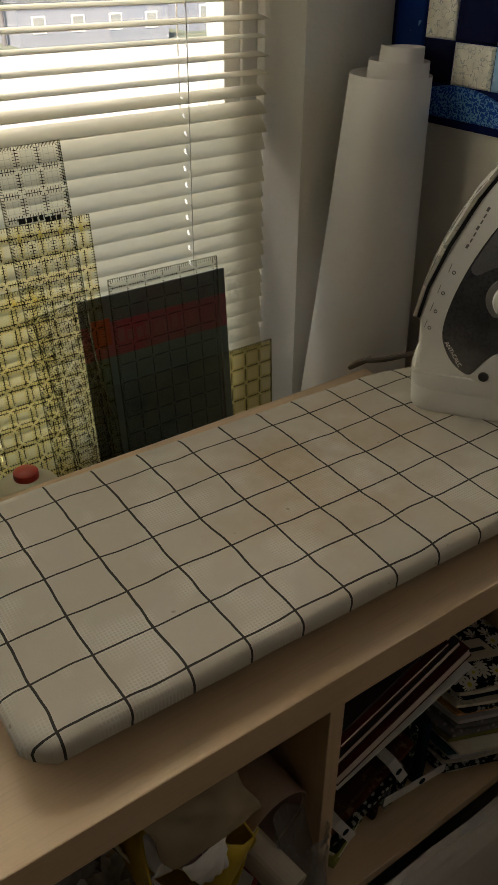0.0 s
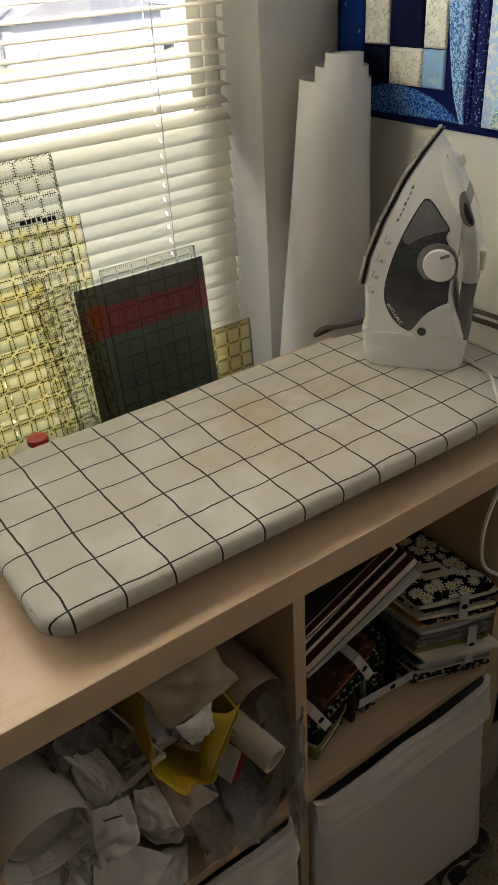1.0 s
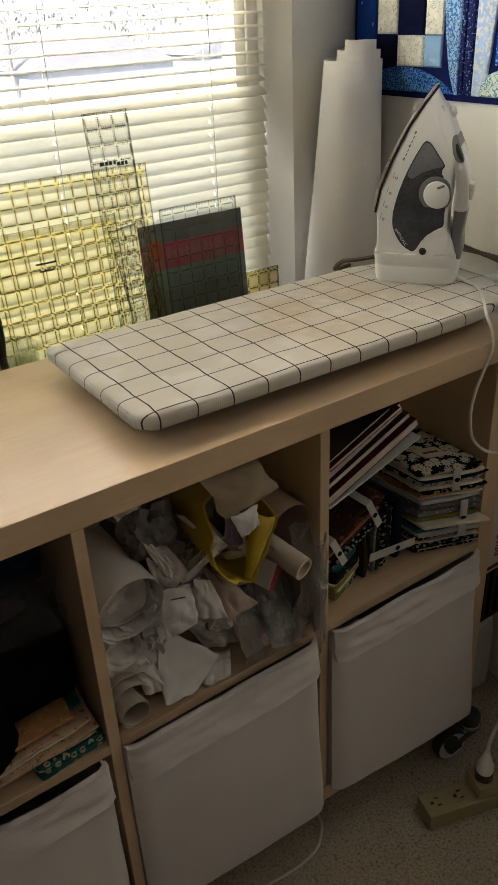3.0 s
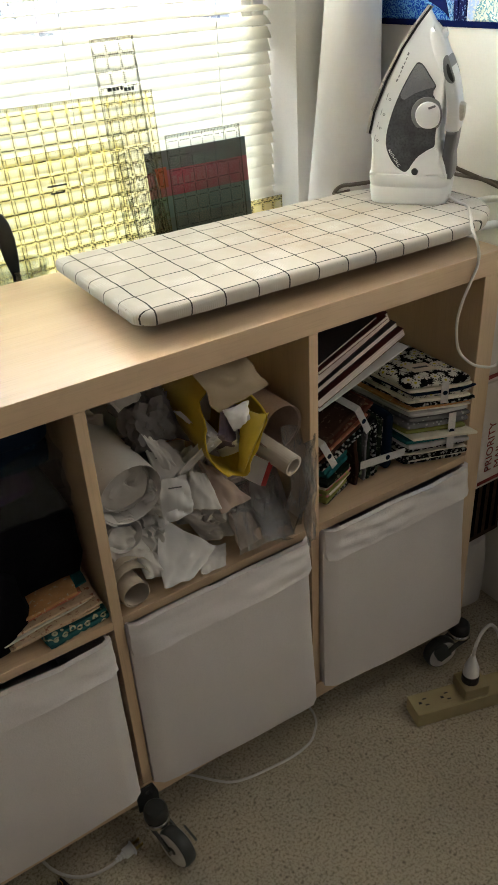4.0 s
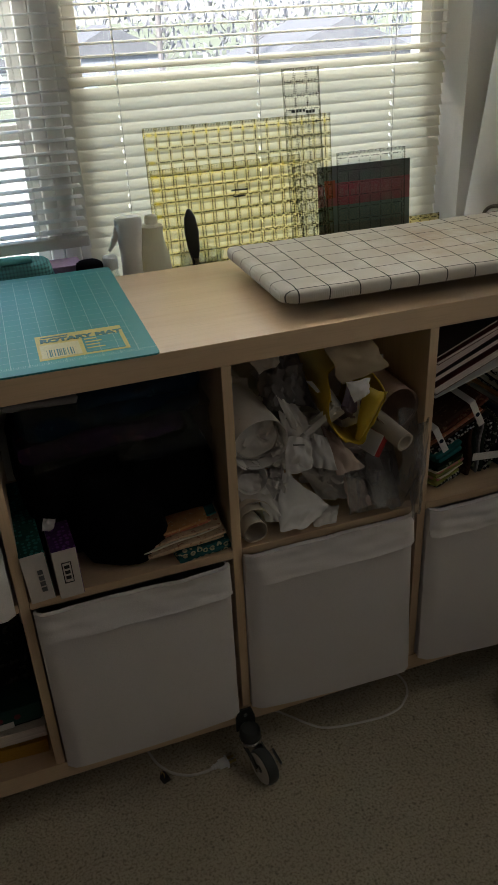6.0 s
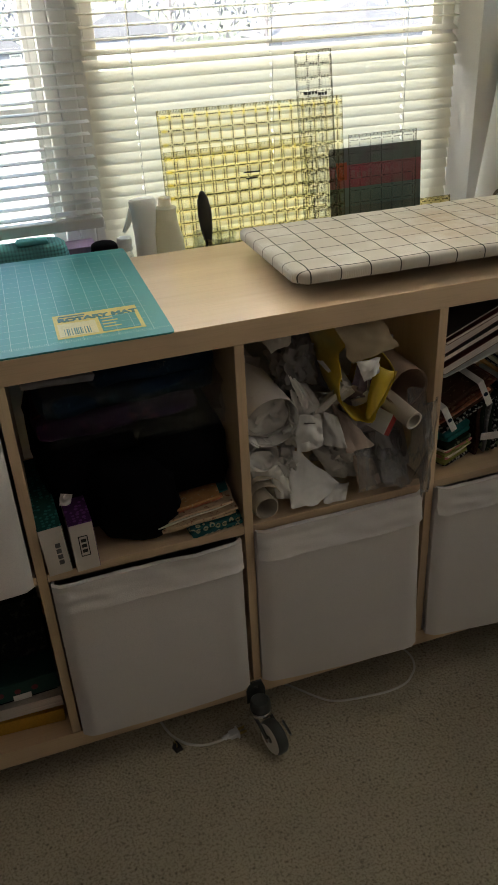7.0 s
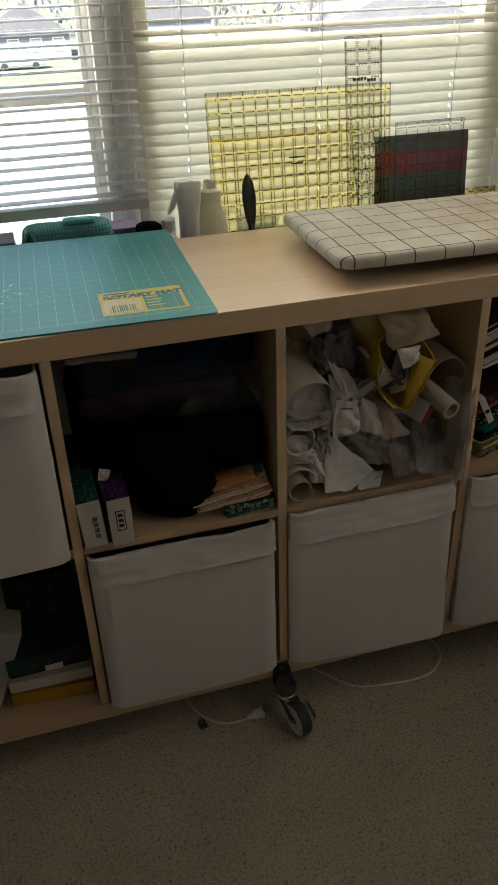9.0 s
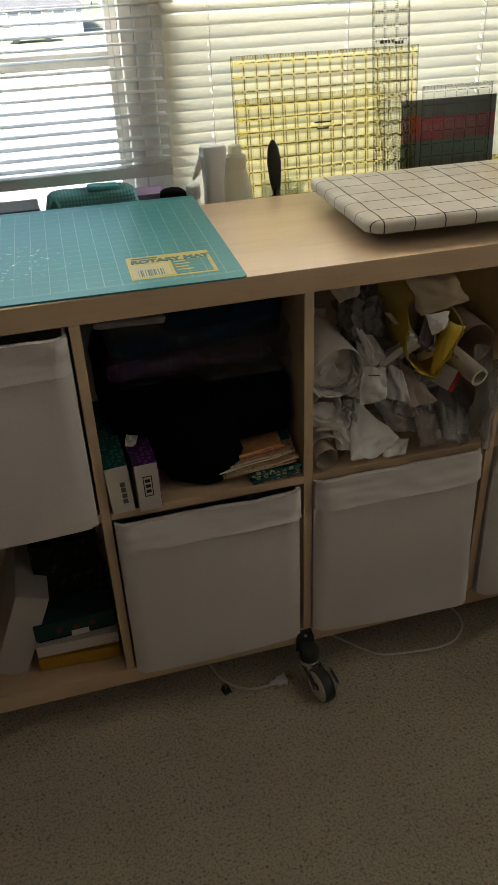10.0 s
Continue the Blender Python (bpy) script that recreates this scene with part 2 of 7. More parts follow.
def slab(w, d, h, amp=0.0015, seed=0, n=(10, 8), r=None):
    """A soft folded slab, w by d by h, with rounded edges and uneven faces; base at z = 0, centred in x and y."""
    b = bmesh.new()
    bmesh.ops.create_cube(b, size=1.0)
    bmesh.ops.subdivide_edges(b, edges=[e for e in b.edges if abs(e.verts[0].co.x - e.verts[1].co.x) > 0.5], cuts=n[0], use_grid_fill=True)
    bmesh.ops.subdivide_edges(b, edges=[e for e in b.edges if abs(e.verts[0].co.y - e.verts[1].co.y) > 0.5], cuts=n[1], use_grid_fill=True)
    bmesh.ops.subdivide_edges(b, edges=[e for e in b.edges if abs(e.verts[0].co.z - e.verts[1].co.z) > 0.5], cuts=3, use_grid_fill=True)
    r = h * 0.48 if r is None else r
    for v in b.verts:
        p = Vector((v.co.x * w, v.co.y * d, v.co.z * h))
        q = Vector([max(-lim + r, min(lim - r, c)) for c, lim in zip(p, (w / 2, d / 2, h / 2))])
        dlt = p - q
        if dlt.length > r and r > 0:
            p = q + dlt.normalized() * r
        v.co = p + Vector((0, 0, h / 2))
    return crumple(b, amp, 22.0, seed)


# ---------------------------------------------------------------- the room
TOP, UNDER, LOW = 0.862, 0.824, 0.084       # cabinet: top face, underside of the top, base
SHELF = 0.489                               # upper face of the middle shelf
SILL = 0.690
GZ = -6.0                                   # the ground, a storey and more below the room
ROOM_L, ROOM_R, ROOM_N, ROOM_S, ROOM_H = -3.0, 0.150, 0.556, -2.9, 2.42
WIN_L, WIN_R, WIN_T = -1.78, -0.033, 2.12

thing("floor", "beige loop-pile carpet with dark flecks", "carpet", bm=box(ROOM_L + 0.001, ROOM_R - 0.001, ROOM_S + 0.001, ROOM_N - 0.001, -0.05, 0.0), mat=CARPET, kind="structure")
thing("ceiling", "unseen ceiling, its dark tone limits bounce light", "ceiling", bm=box(ROOM_L - 0.1, ROOM_R + 0.1, ROOM_S - 0.1, 0.72, ROOM_H, ROOM_H + 0.1), mat=CEIL, kind="structure")
thing("wall_east", "cream painted wall where a quilt hangs", "wall", bm=box(ROOM_R, ROOM_R + 0.1, ROOM_S, 0.72, GZ, ROOM_H), mat=WALL, kind="structure")
# unseen, kept dark to hold down fill light on the cabinet's front
thing("wall_west", "unseen wall, darkened to cut bounce light", "wall", bm=box(ROOM_L - 0.1, ROOM_L, ROOM_S, 0.72, GZ, ROOM_H), mat=UNSEEN_WALL, kind="structure")
thing("wall_south", "unseen wall, darkened to cut bounce light", "wall", bm=box(ROOM_L - 0.1, ROOM_R + 0.1, ROOM_S - 0.1, ROOM_S, GZ, ROOM_H), mat=UNSEEN_WALL, kind="structure")
b = box(ROOM_L, WIN_L, ROOM_N, 0.72, GZ, ROOM_H)
side = bmesh.new()
plan = ((-0.003, ROOM_N), (ROOM_R, ROOM_N), (ROOM_R, 0.72), (WIN_R, 0.72), (WIN_R, 0.602))
lo, hi = ([side.verts.new((x, y, z)) for x, y in plan] for z in (GZ, ROOM_H))
side.faces.new(lo[::-1])
side.faces.new(hi)
for k in range(len(plan)):
    side.faces.new((lo[k], lo[(k + 1) % len(plan)], hi[(k + 1) % len(plan)], hi[k]))
b = join(b, side)
b = box(WIN_L, WIN_R, ROOM_N, 0.72, GZ, SILL - 0.026, bm=b)
b = box(WIN_L, WIN_R, ROOM_N, 0.72, WIN_T, ROOM_H, bm=b)
thing("wall_north", "cream painted wall round a recessed window", "wall", bm=b, mat=WALL, kind="structure")
# front strip towards the cabinet is added unseen, stops light leaking behind it
thing("window_sill", "white painted window sill crowded with sewing rulers, unseen front added against light", "window sill",
      bm=box(WIN_L + 0.001, WIN_R - 0.001, 0.392, 0.616, SILL - 0.025, SILL, 0.004), mat=TRIM, kind="structure")


def window_unit(name, x0, x1, sashes, rail=0.0):
    w = thing(name, "white window behind a blind", "window", kind="structure")
    y0, y1, f = 0.617, 0.700, 0.026
    z0, z1 = SILL, WIN_T
    for a in ((x0, x0 + f, z0, z1), (x1 - f, x1, z0, z1), (x0 + f, x1 - f, z0, z0 + f), (x0 + f, x1 - f, z1 - f, z1)):
        part("window_frame", box(a[0], a[1], y0, y1, a[2], a[3], 0.003), TRIM, w)
    edges = [x0 + f] + sashes + [x1 - f]
    for i, (a, c) in enumerate(zip(edges, edges[1:])):
        yy = y0 + 0.004 + 0.02 * (i % 2)
        s = 0.024
        sash = box(a, a + s, yy, yy + 0.018, z0 + f, z1 - f, 0.002)
        sash = box(c - s, c, yy, yy + 0.018, z0 + f, z1 - f, 0.002, bm=sash)
        sash = box(a + s, c - s, yy, yy + 0.018, z0 + f, z0 + f + s, 0.002, bm=sash)
        sash = box(a + s, c - s, yy, yy + 0.018, z1 - f - s, z1 - f, 0.002, bm=sash)
        so = part("sash", sash, TRIM, w)
        pane = part("pane", box(a + s, c - s, yy + 0.007, yy + 0.011, z0 + f + s, z1 - f - s), GLASS, so)
        pane.visible_shadow = False
        if rail:
            part("meeting_rail", box(a + s, c - s, yy - 0.004, yy + 0.018, rail - 0.014, rail + 0.014, 0.002), TRIM, w)
    return w


window_unit("window_1", -0.850, -0.0335, [])
window_unit("window_2", WIN_L + 0.002, -0.884, [-1.34], 1.089)
thing("window_post", "white post between two windows", "window post", bm=box(-0.8835, -0.8505, 0.612, 0.718, SILL, WIN_T, 0.004), mat=TRIM, kind="structure")


# ---------------------------------------------------------------- blinds
RAIL = surface("blind_rail", (0.58, 0.56, 0.50), (0.53, 0.51, 0.45), 5, 120, 0.5, 0.05, 0.05, 0.0003)


def blind(x0, x1, y, z_low, z_high, tilt, cords, label, pitch=0.0212, vinyl=SLAT, width=0.0250):
    """tilt: degrees by height; the room-side edge hangs down where it is large."""
    bl = thing("venetian_blind", label, "blind", group="window blinds")
    n = int((z_high - z_low) / pitch)
    prof = [(-0.5, 0.0), (-0.30, 0.017), (-0.13, 0.025), (0.13, 0.025), (0.30, 0.017), (0.5, 0.0)]
    bs = bmesh.new()
    th = 0.0007
    xs = [x0] + [cx + d for cx in sorted(cords) for d in (-0.0016, 0.0016)] + [x1]
    top, bot = ([[bs.verts.new((xx, u * width, h * width + t)) for u, h in prof] for xx in xs] for t in (th, 0.0))
    for i in range(len(xs) - 1):
        for k in range(len(prof) - 1):
            if i % 2 and k == 2:
                continue                    # slot for the cord
            for lay in (top, bot):
                bs.faces.new((lay[i][k], lay[i][k + 1], lay[i + 1][k + 1], lay[i + 1][k]))
        for k in (0, len(prof) - 1):
            bs.faces.new((top[i][k], top[i + 1][k], bot[i + 1][k], bot[i][k]))
    for i in (0, len(xs) - 1):
        for k in range(len(prof) - 1):
            bs.faces.new((top[i][k], top[i][k + 1], bot[i][k + 1], bot[i][k]))
    me = mesh_of("slat", bs, vinyl, True)
    rng = random.Random(int(abs(x0) * 100))
    for i in range(n):
        s = new("slat", me)
        s.parent = bl
        z = z_low + 0.02 + i * pitch
        s.matrix_local = pose(rng.uniform(-0.002, 0.002), y, z, tilt(z) + rng.uniform(-1.5, 1.5), rng.uniform(-0.05, 0.05), 0)
    part("bottom_rail", box(x0 - 0.002, x1 + 0.002, y - 0.016, y + 0.014, z_low - 0.012, z_low + 0.010, 0.004), RAIL, bl, "opaque bottom rail")
    part("head_rail", box(x0 - 0.002, x1 + 0.002, y - 0.02, y + 0.02, z_high, z_high + 0.035, 0.003), vinyl, bl)
    for cx in cords:
        c = tube([(cx, y - 0.0135, z_low), (cx + 0.0006, y - 0.0138, (z_low + z_high) / 2), (cx, y - 0.0135, z_high)], 0.0006, 5)
        c = tube([(cx + 0.004, y + 0.0135, z_low), (cx + 0.004, y + 0.0135, z_high)], 0.0009, 5, bm=c)
        for i in range(n):
            z = z_low + 0.02 + i * pitch
            c = tube([(cx, y - 0.0135, z - 0.004), (cx + 0.003, y, z - 0.0015), (cx + 0.004, y + 0.0135, z + 0.003)], 0.0006, 4, bm=c, smooth_steps=1)
        part("ladder_cord", c, CORD, bl, smooth=True)
    return bl


blind(-0.832, -0.035, 0.602, SILL + 0.014, 2.06, lambda z: 66 if z < 1.130 else (7 if z > 1.212 else 7 + 59 * (1.212 - z) / 0.082), [-0.743, -0.460, -0.159], "cream venetian blind with slats nearly closed")
b2 = blind(-1.70, -0.837, 0.598, 0.884, 2.06, lambda z: 6.0, [-1.62, -1.27, -0.93], "white venetian blind pulled up a little with slats nearly level", 0.0212, SLAT_WHITE)
# black window gasket, built as a thin round strip hung with this blind
part("tilt_wand", tube([(-0.888, 0.6205, 2.04), (-0.889, 0.6205, 1.5), (-0.894, 0.6205, 1.0)], 0.0022, 6), BLACK_PLASTIC, b2, "thin black gasket strip behind the slats", True)


# ---------------------------------------------------------------- cabinet
XR, XL, DEPTH = -0.012, -1.476, 0.388
CELLS = [(-0.385, -0.050), (-0.736, -0.401), (-1.087, -0.752), (-1.438, -1.103)]
cab = thing("shelving_unit", "birch-veneer cube shelving unit on castors with four columns", "shelving unit")
part("top_panel", box(XL, XR, 0, DEPTH, UNDER, TOP, 0.0012), WOOD, cab)
part("base_panel", box(XL, XR, 0, DEPTH, LOW, LOW + 0.038, 0.0012), WOOD, cab)
for x0, x1 in ((XL, XL + 0.038), (XR - 0.038, XR)):
    part("side_panel", box(x0, x1, 0.0005, DEPTH - 0.0005, LOW + 0.0382, UNDER - 0.0002, 0.0012), WOOD_V, cab)
for a, c in zip(CELLS[1:], CELLS):
    part("divider", box(a[1], c[0], 0.0008, DEPTH - 0.002, LOW + 0.0384, UNDER - 0.0004, 0.001), WOOD_V, cab)
for x0, x1 in CELLS:
    part("shelf", box(x0 + 0.0002, x1 - 0.0002, 0.0008, DEPTH - 0.002, SHELF - 0.016, SHELF, 0.001), WOOD, cab)


def castor(x, y, turn):
    """Swivel castor under the base panel's front edge, its wheel trailing away from the swivel."""
    c = thing("castor", "grey swivel castor with a pale wheel and a brake lever", "castor", m=pose(x, y, 0), group="castors of the shelving unit")
    part("bracket", prism([(-0.019, 0.066), (0.019, 0.066), (0.019, 0.098), (0.012, 0.121), (-0.012, 0.121), (-0.019, 0.098)], -0.0045, -0.001, 0.0008), CASTOR_DARK, c, "dark bracket plate")
    part("bolt", moved(lathe([(0, 0), (0.0045, 0), (0.004, 0.002), (0, 0.0028)], 14), pose(0, -0.0047, 0.107, 90, 0, 0)), CHROME, c)
    part("housing", moved(lathe([(0, 0.096), (0.016, 0.096), (0.0195, 0.092), (0.0205, 0.084), (0.0205, 0.076), (0.0165, 0.072), (0, 0.072)], 28), pose(0, -0.028, 0)), CASTOR_DARK, c, smooth=True)
    part("swivel_ring", moved(lathe([(0, 0.0718), (0.0195, 0.0718), (0.0220, 0.069), (0.0220, 0.065), (0.0165, 0.062), (0, 0.062)], 28), pose(0, -0.028, 0)), CHROME, c, "chrome swivel ring", True)
    mt = pose(0, -0.028, 0, 0, 0, turn)
    hub, wr = 0.045, 0.035
    arm = [(-0.014, 0.062), (0.012, 0.062), (0.026, 0.056), (0.044, 0.042), (0.047, 0.035), (0.042, 0.029), (0.036, 0.032), (0.014, 0.048), (-0.012, 0.056)]
    f = prism(arm, -0.0165, -0.0138, 0.0006)
    f = prism(arm, 0.0138, 0.0165, 0.0006, bm=f)
    f = box(-0.016, 0.011, -0.0165, 0.0165, 0.058, 0.0622, 0.001, bm=f)
    part("fork", moved(f, mt), CASTOR_DARK, c)
    w = moved(lathe([(0, -0.0085), (0.020, -0.0085), (0.0215, -0.0115), (0.0325, -0.0110), (wr, -0.007), (wr, 0.007), (0.0325, 0.0110), (0.0215, 0.0115), (0.020, 0.0085), (0, 0.0085)], 36),
              mt @ pose(hub, 0, wr + 0.0002, 90, 0, 0))
    part("wheel", w, CASTOR_DARK, c, "dark rubber tyre", True)
    for sy in (-1, 1):
        part("wheel_disc", moved(lathe([(0.008, 0.0116), (0.020, 0.0116), (0.0225, 0.0132), (0.0290, 0.0128), (0.0315, 0.0112), (0.008, 0.0104), (0.008, 0.0116)], 36), mt @ pose(hub, 0, wr + 0.0002, 90 * sy, 0, 0)), surface_wheel, c, "pale wheel disc", True)
    part("hub", moved(lathe([(0, -0.0122), (0.0075, -0.0122), (0.0085, -0.009), (0.0085, 0.009), (0.0075, 0.0122), (0, 0.0122)], 18), mt @ pose(hub, 0, wr + 0.0002, 90, 0, 0)), CASTOR_DARK, c, "dark wheel hub")
    part("axle", moved(lathe([(0, -0.0185), (0.004, -0.0185), (0.004, 0.0185), (0, 0.0185)], 12), mt @ pose(hub, 0, wr + 0.0002, 90, 0, 0)), CHROME, c, "bright axle bolt")
    wing = prism([(-0.014, -0.016), (0.012, -0.016), (0.017, -0.008), (0.017, 0.010), (0.010, 0.017), (-0.010, 0.017), (-0.015, 0.010)], -0.0018, 0.0018, 0.0012)
    part("brake_lever", moved(wing, mt @ pose(hub + 0.010, 0.022, 0.056, 18, 24, 0)), CASTOR_DARK, c, "dark brake lever")
    return c


CASTOR_DARK = surface("castor_housing", (0.050, 0.058, 0.054), (0.038, 0.044, 0.041), 30, 240, 0.35, 0.15, 0.06, 0.0003)
surface_wheel = surface("castor_disc", (0.78, 0.76, 0.71), (0.70, 0.68, 0.63), 30, 240, 0.6, 0.15, 0.1, 0.0003)
castor(-0.750, 0.0, -76)
castor(-0.045, 0.0, 170)
castor(-1.443, 0.0, -40)


# ---------------------------------------------------------------- white bins
def cloth_bin(x0, x1, yf, z0, z1, seed, out_l=0.0, out_r=0.0):
    """Open cloth box: stiff front with a turned-over hem along its rim; yf is its front face."""
    bn = thing("storage_bin", "white cloth storage bin with a turned-over rim", "storage bin", group="white storage bins")
    nx, nz = 24, 20
    rng = random.Random(seed)

    def front(z_lo, z_hi, proud, amp, name, thick):
        b = bmesh.new()
        g = []
        for j in range(nz + 1):
            row = []
            for i in range(nx + 1):
                u, w = i / nx, j / nz
                x = x0 + u * (x1 - x0)
                z = z_lo + w * (z_hi - z_lo)
                edge = min(u, 1 - u, 0.06) / 0.06
                y = yf - (out_l + (out_r - out_l) * u) * (1 - (z - z0) / (z1 - z0)) ** 1.3 - proud + (1 - edge) ** 2 * 0.010 - 0.006 * math.sin(math.pi * u) * math.sin(math.pi * (z - z0) / (z1 - z0))
                y += amp * noise.noise(Vector((x * 9, z * 14, seed))) + 0.75 * amp * noise.noise(Vector((x * 15 + z * 9, z * 62, seed + 5)))
                if name == "hem":
                    y -= 0.0055 * (1 - w) ** 3 + 0.003 * max(0.0, noise.noise(Vector((x * 6, z * 40 + x * 30, seed + 9))))
                if name == "body" and j == 0:
                    z += 0.006 * math.sin(math.pi * u) * -1
                row.append(b.verts.new((x, y, z)))
            g.append(row)
        for j in range(nz):
            for i in range(nx):
                b.faces.new((g[j][i], g[j][i + 1], g[j + 1][i + 1], g[j + 1][i]))
        ret = bmesh.ops.extrude_face_region(b, geom=b.faces[:])
        for v in [e for e in ret["geom"] if isinstance(e, bmesh.types.BMVert)]:
            v.co.y += thick
        return b

    fr = front(z0, z1 - 0.004, 0.0, 0.0016, "body", 0.004)
    part("front_panel", fr, LINEN, bn, smooth=True)
    for nm, bx in (("side_panel", (x0 + 0.001, x0 + 0.005, yf + 0.012, yf + 0.37, z0, z1 - 0.006)), ("side_panel", (x1 - 0.005, x1 - 0.001, yf + 0.012, yf + 0.37, z0, z1 - 0.006)),
                   ("back_panel", (x0 + 0.0055, x1 - 0.0055, yf + 0.366, yf + 0.37, z0, z1 - 0.006)), ("bottom_panel", (x0 + 0.0055, x1 - 0.0055, yf + 0.012, yf + 0.3655, z0 + 0.001, z0 + 0.006))):
        part(nm, box(*bx), LINEN, bn)
    part("hem", front(z1 - 0.054 - 0.004 * rng.random(), z1, 0.0062, 0.0040, "hem", 0.0088), LINEN, bn, "turned-over cloth hem", True)
    return bn


Z0 = LOW + 0.0385
cloth_bin(-0.383, -0.056, -0.016, Z0, 0.480, 1, 0.006, 0.030)
cloth_bin(-0.735, -0.413, -0.013, Z0, 0.481, 2, 0.002, 0.022)
cloth_bin(-1.084, -0.762, -0.014, Z0, 0.472, 3, 0.004, 0.004)
cloth_bin(-1.432, -1.108, -0.020, SHELF + 0.0005, 0.818, 4, 0.008, 0.012)


# ---------------------------------------------------------------- ironing board
def board_mat():
    m, nt, out = tree("grid_printed_board_cloth")
    v = object_coords(nt)
    wob = node(nt, "ShaderNodeTexNoise", {"Vector": v, "Scale": 14.0, "Detail": 2.0}).outputs["Color"]
    vw = node(nt, "ShaderNodeVectorMath", {0: wob, 1: (0.5, 0.5, 0.5)}, operation="SUBTRACT").outputs[0]
    vw = node(nt, "ShaderNodeVectorMath", {0: vw, 3: 0.010}, operation="SCALE").outputs[0]
    vv = node(nt, "ShaderNodeVectorMath", {0: v, 1: vw}, operation="ADD").outputs[0]
    s = node(nt, "ShaderNodeSeparateXYZ", {0: vv})
    x, y = s.outputs[0], s.outputs[1]
    lines = calc(nt, "MAXIMUM", band(nt, x, 0.0508, 0.0021, 0.0497), band(nt, y, 0.0486, 0.0019, 0.0052))
    so = node(nt, "ShaderNodeSeparateXYZ", {0: v})
    weave = calc(nt, "MAXIMUM", band(nt, so.outputs[0], 0.0030, 0.0010), band(nt, so.outputs[1], 0.0030, 0.0010))
    patch = ramp(nt, noise_tex(nt, v, 17.0, 2.0), 0.50, 0.62)
    a = noise_tex(nt, v, 5.0, 4.0)
    col = mixc(nt, ramp(nt, a, 0.3, 0.7), (0.60, 0.565, 0.50), (0.535, 0.50, 0.43))
    col = mixc(nt, calc(nt, "MULTIPLY", calc(nt, "MULTIPLY", weave, patch), 0.55), col, (0.74, 0.72, 0.68))
    # scorched patches where the iron works
    d = node(nt, "ShaderNodeVectorMath", {0: v, 1: (-0.24, 0.19, 0.909)}, operation="DISTANCE").outputs["Value"]
    scorch = calc(nt, "MULTIPLY", ramp(nt, calc(nt, "ADD", d, calc(nt, "MULTIPLY", a, 0.2)), 0.30, 0.13), ramp(nt, noise_tex(nt, v, 11.0, 5.0, 0.65), 0.35, 0.7))
    col = mixc(nt, calc(nt, "MULTIPLY", scorch, 0.75), col, (0.42, 0.29, 0.15))
    spots = ramp(nt, noise_tex(nt, v, 75.0, 1.0), 0.76, 0.78)
    col = mixc(nt, calc(nt, "MULTIPLY", spots, 0.5), col, (0.22, 0.16, 0.1))
    col = mixc(nt, calc(nt, "MULTIPLY", lines, 0.93), col, (0.016, 0.015, 0.015))
    fine = noise_tex(nt, v, 520.0, 1.0)
    h = calc(nt, "ADD", calc(nt, "MULTIPLY", fine, 0.3), calc(nt, "MULTIPLY", noise_tex(nt, v, 16.0, 3.0), 1.6))
    p = node(nt, "ShaderNodeBsdfPrincipled", {"Base Color": col, "Roughness": 0.78, "Normal": bump(nt, h, 0.35, 0.0016), "Sheen Weight": 0.05, "Specular IOR Level": 0.1})
    nt.links.new(p.outputs[0], out.inputs[0])
    return m


def board_outline(inset, n=26):
    x0, y0, y1 = -0.634 + inset, 0.032 + inset, 0.324 - inset
    yc, hw, xe, reach = (y0 + y1) / 2, (y1 - y0) / 2, -0.120, 0.185 - inset
    pts = []
    r = max(0.009 - inset * 0.5, 0.002)
    for k in range(7):
        f = k / 6
        pts.append((x0 + 0.020 * f + 0.0015 * math.sin(math.pi * f) * -1, y0 + 0.021 * (1 - f) - 0.0015 * math.sin(math.pi * f)))
    for k in range(1, 14):
        pts.append((x0 + 0.020 + (xe - x0 - 0.020) * k / 14, y0))
    for k in range(n + 1):
        a = -math.pi / 2 + math.pi * k / n
        c, s = math.cos(a), math.sin(a)
        pts.append((xe + reach * abs(c) ** 0.80, yc + hw * math.copysign(abs(s) ** 0.90, s)))
    for k in range(13, 0, -1):
        pts.append((x0 + r + (xe - x0 - r) * k / 14, y1))
    for k in range(7):
        a = math.pi / 2 + math.pi / 2 * k / 6
        pts.append((x0 + r + r * math.cos(a), y1 - r + r * math.sin(a)))
    return pts


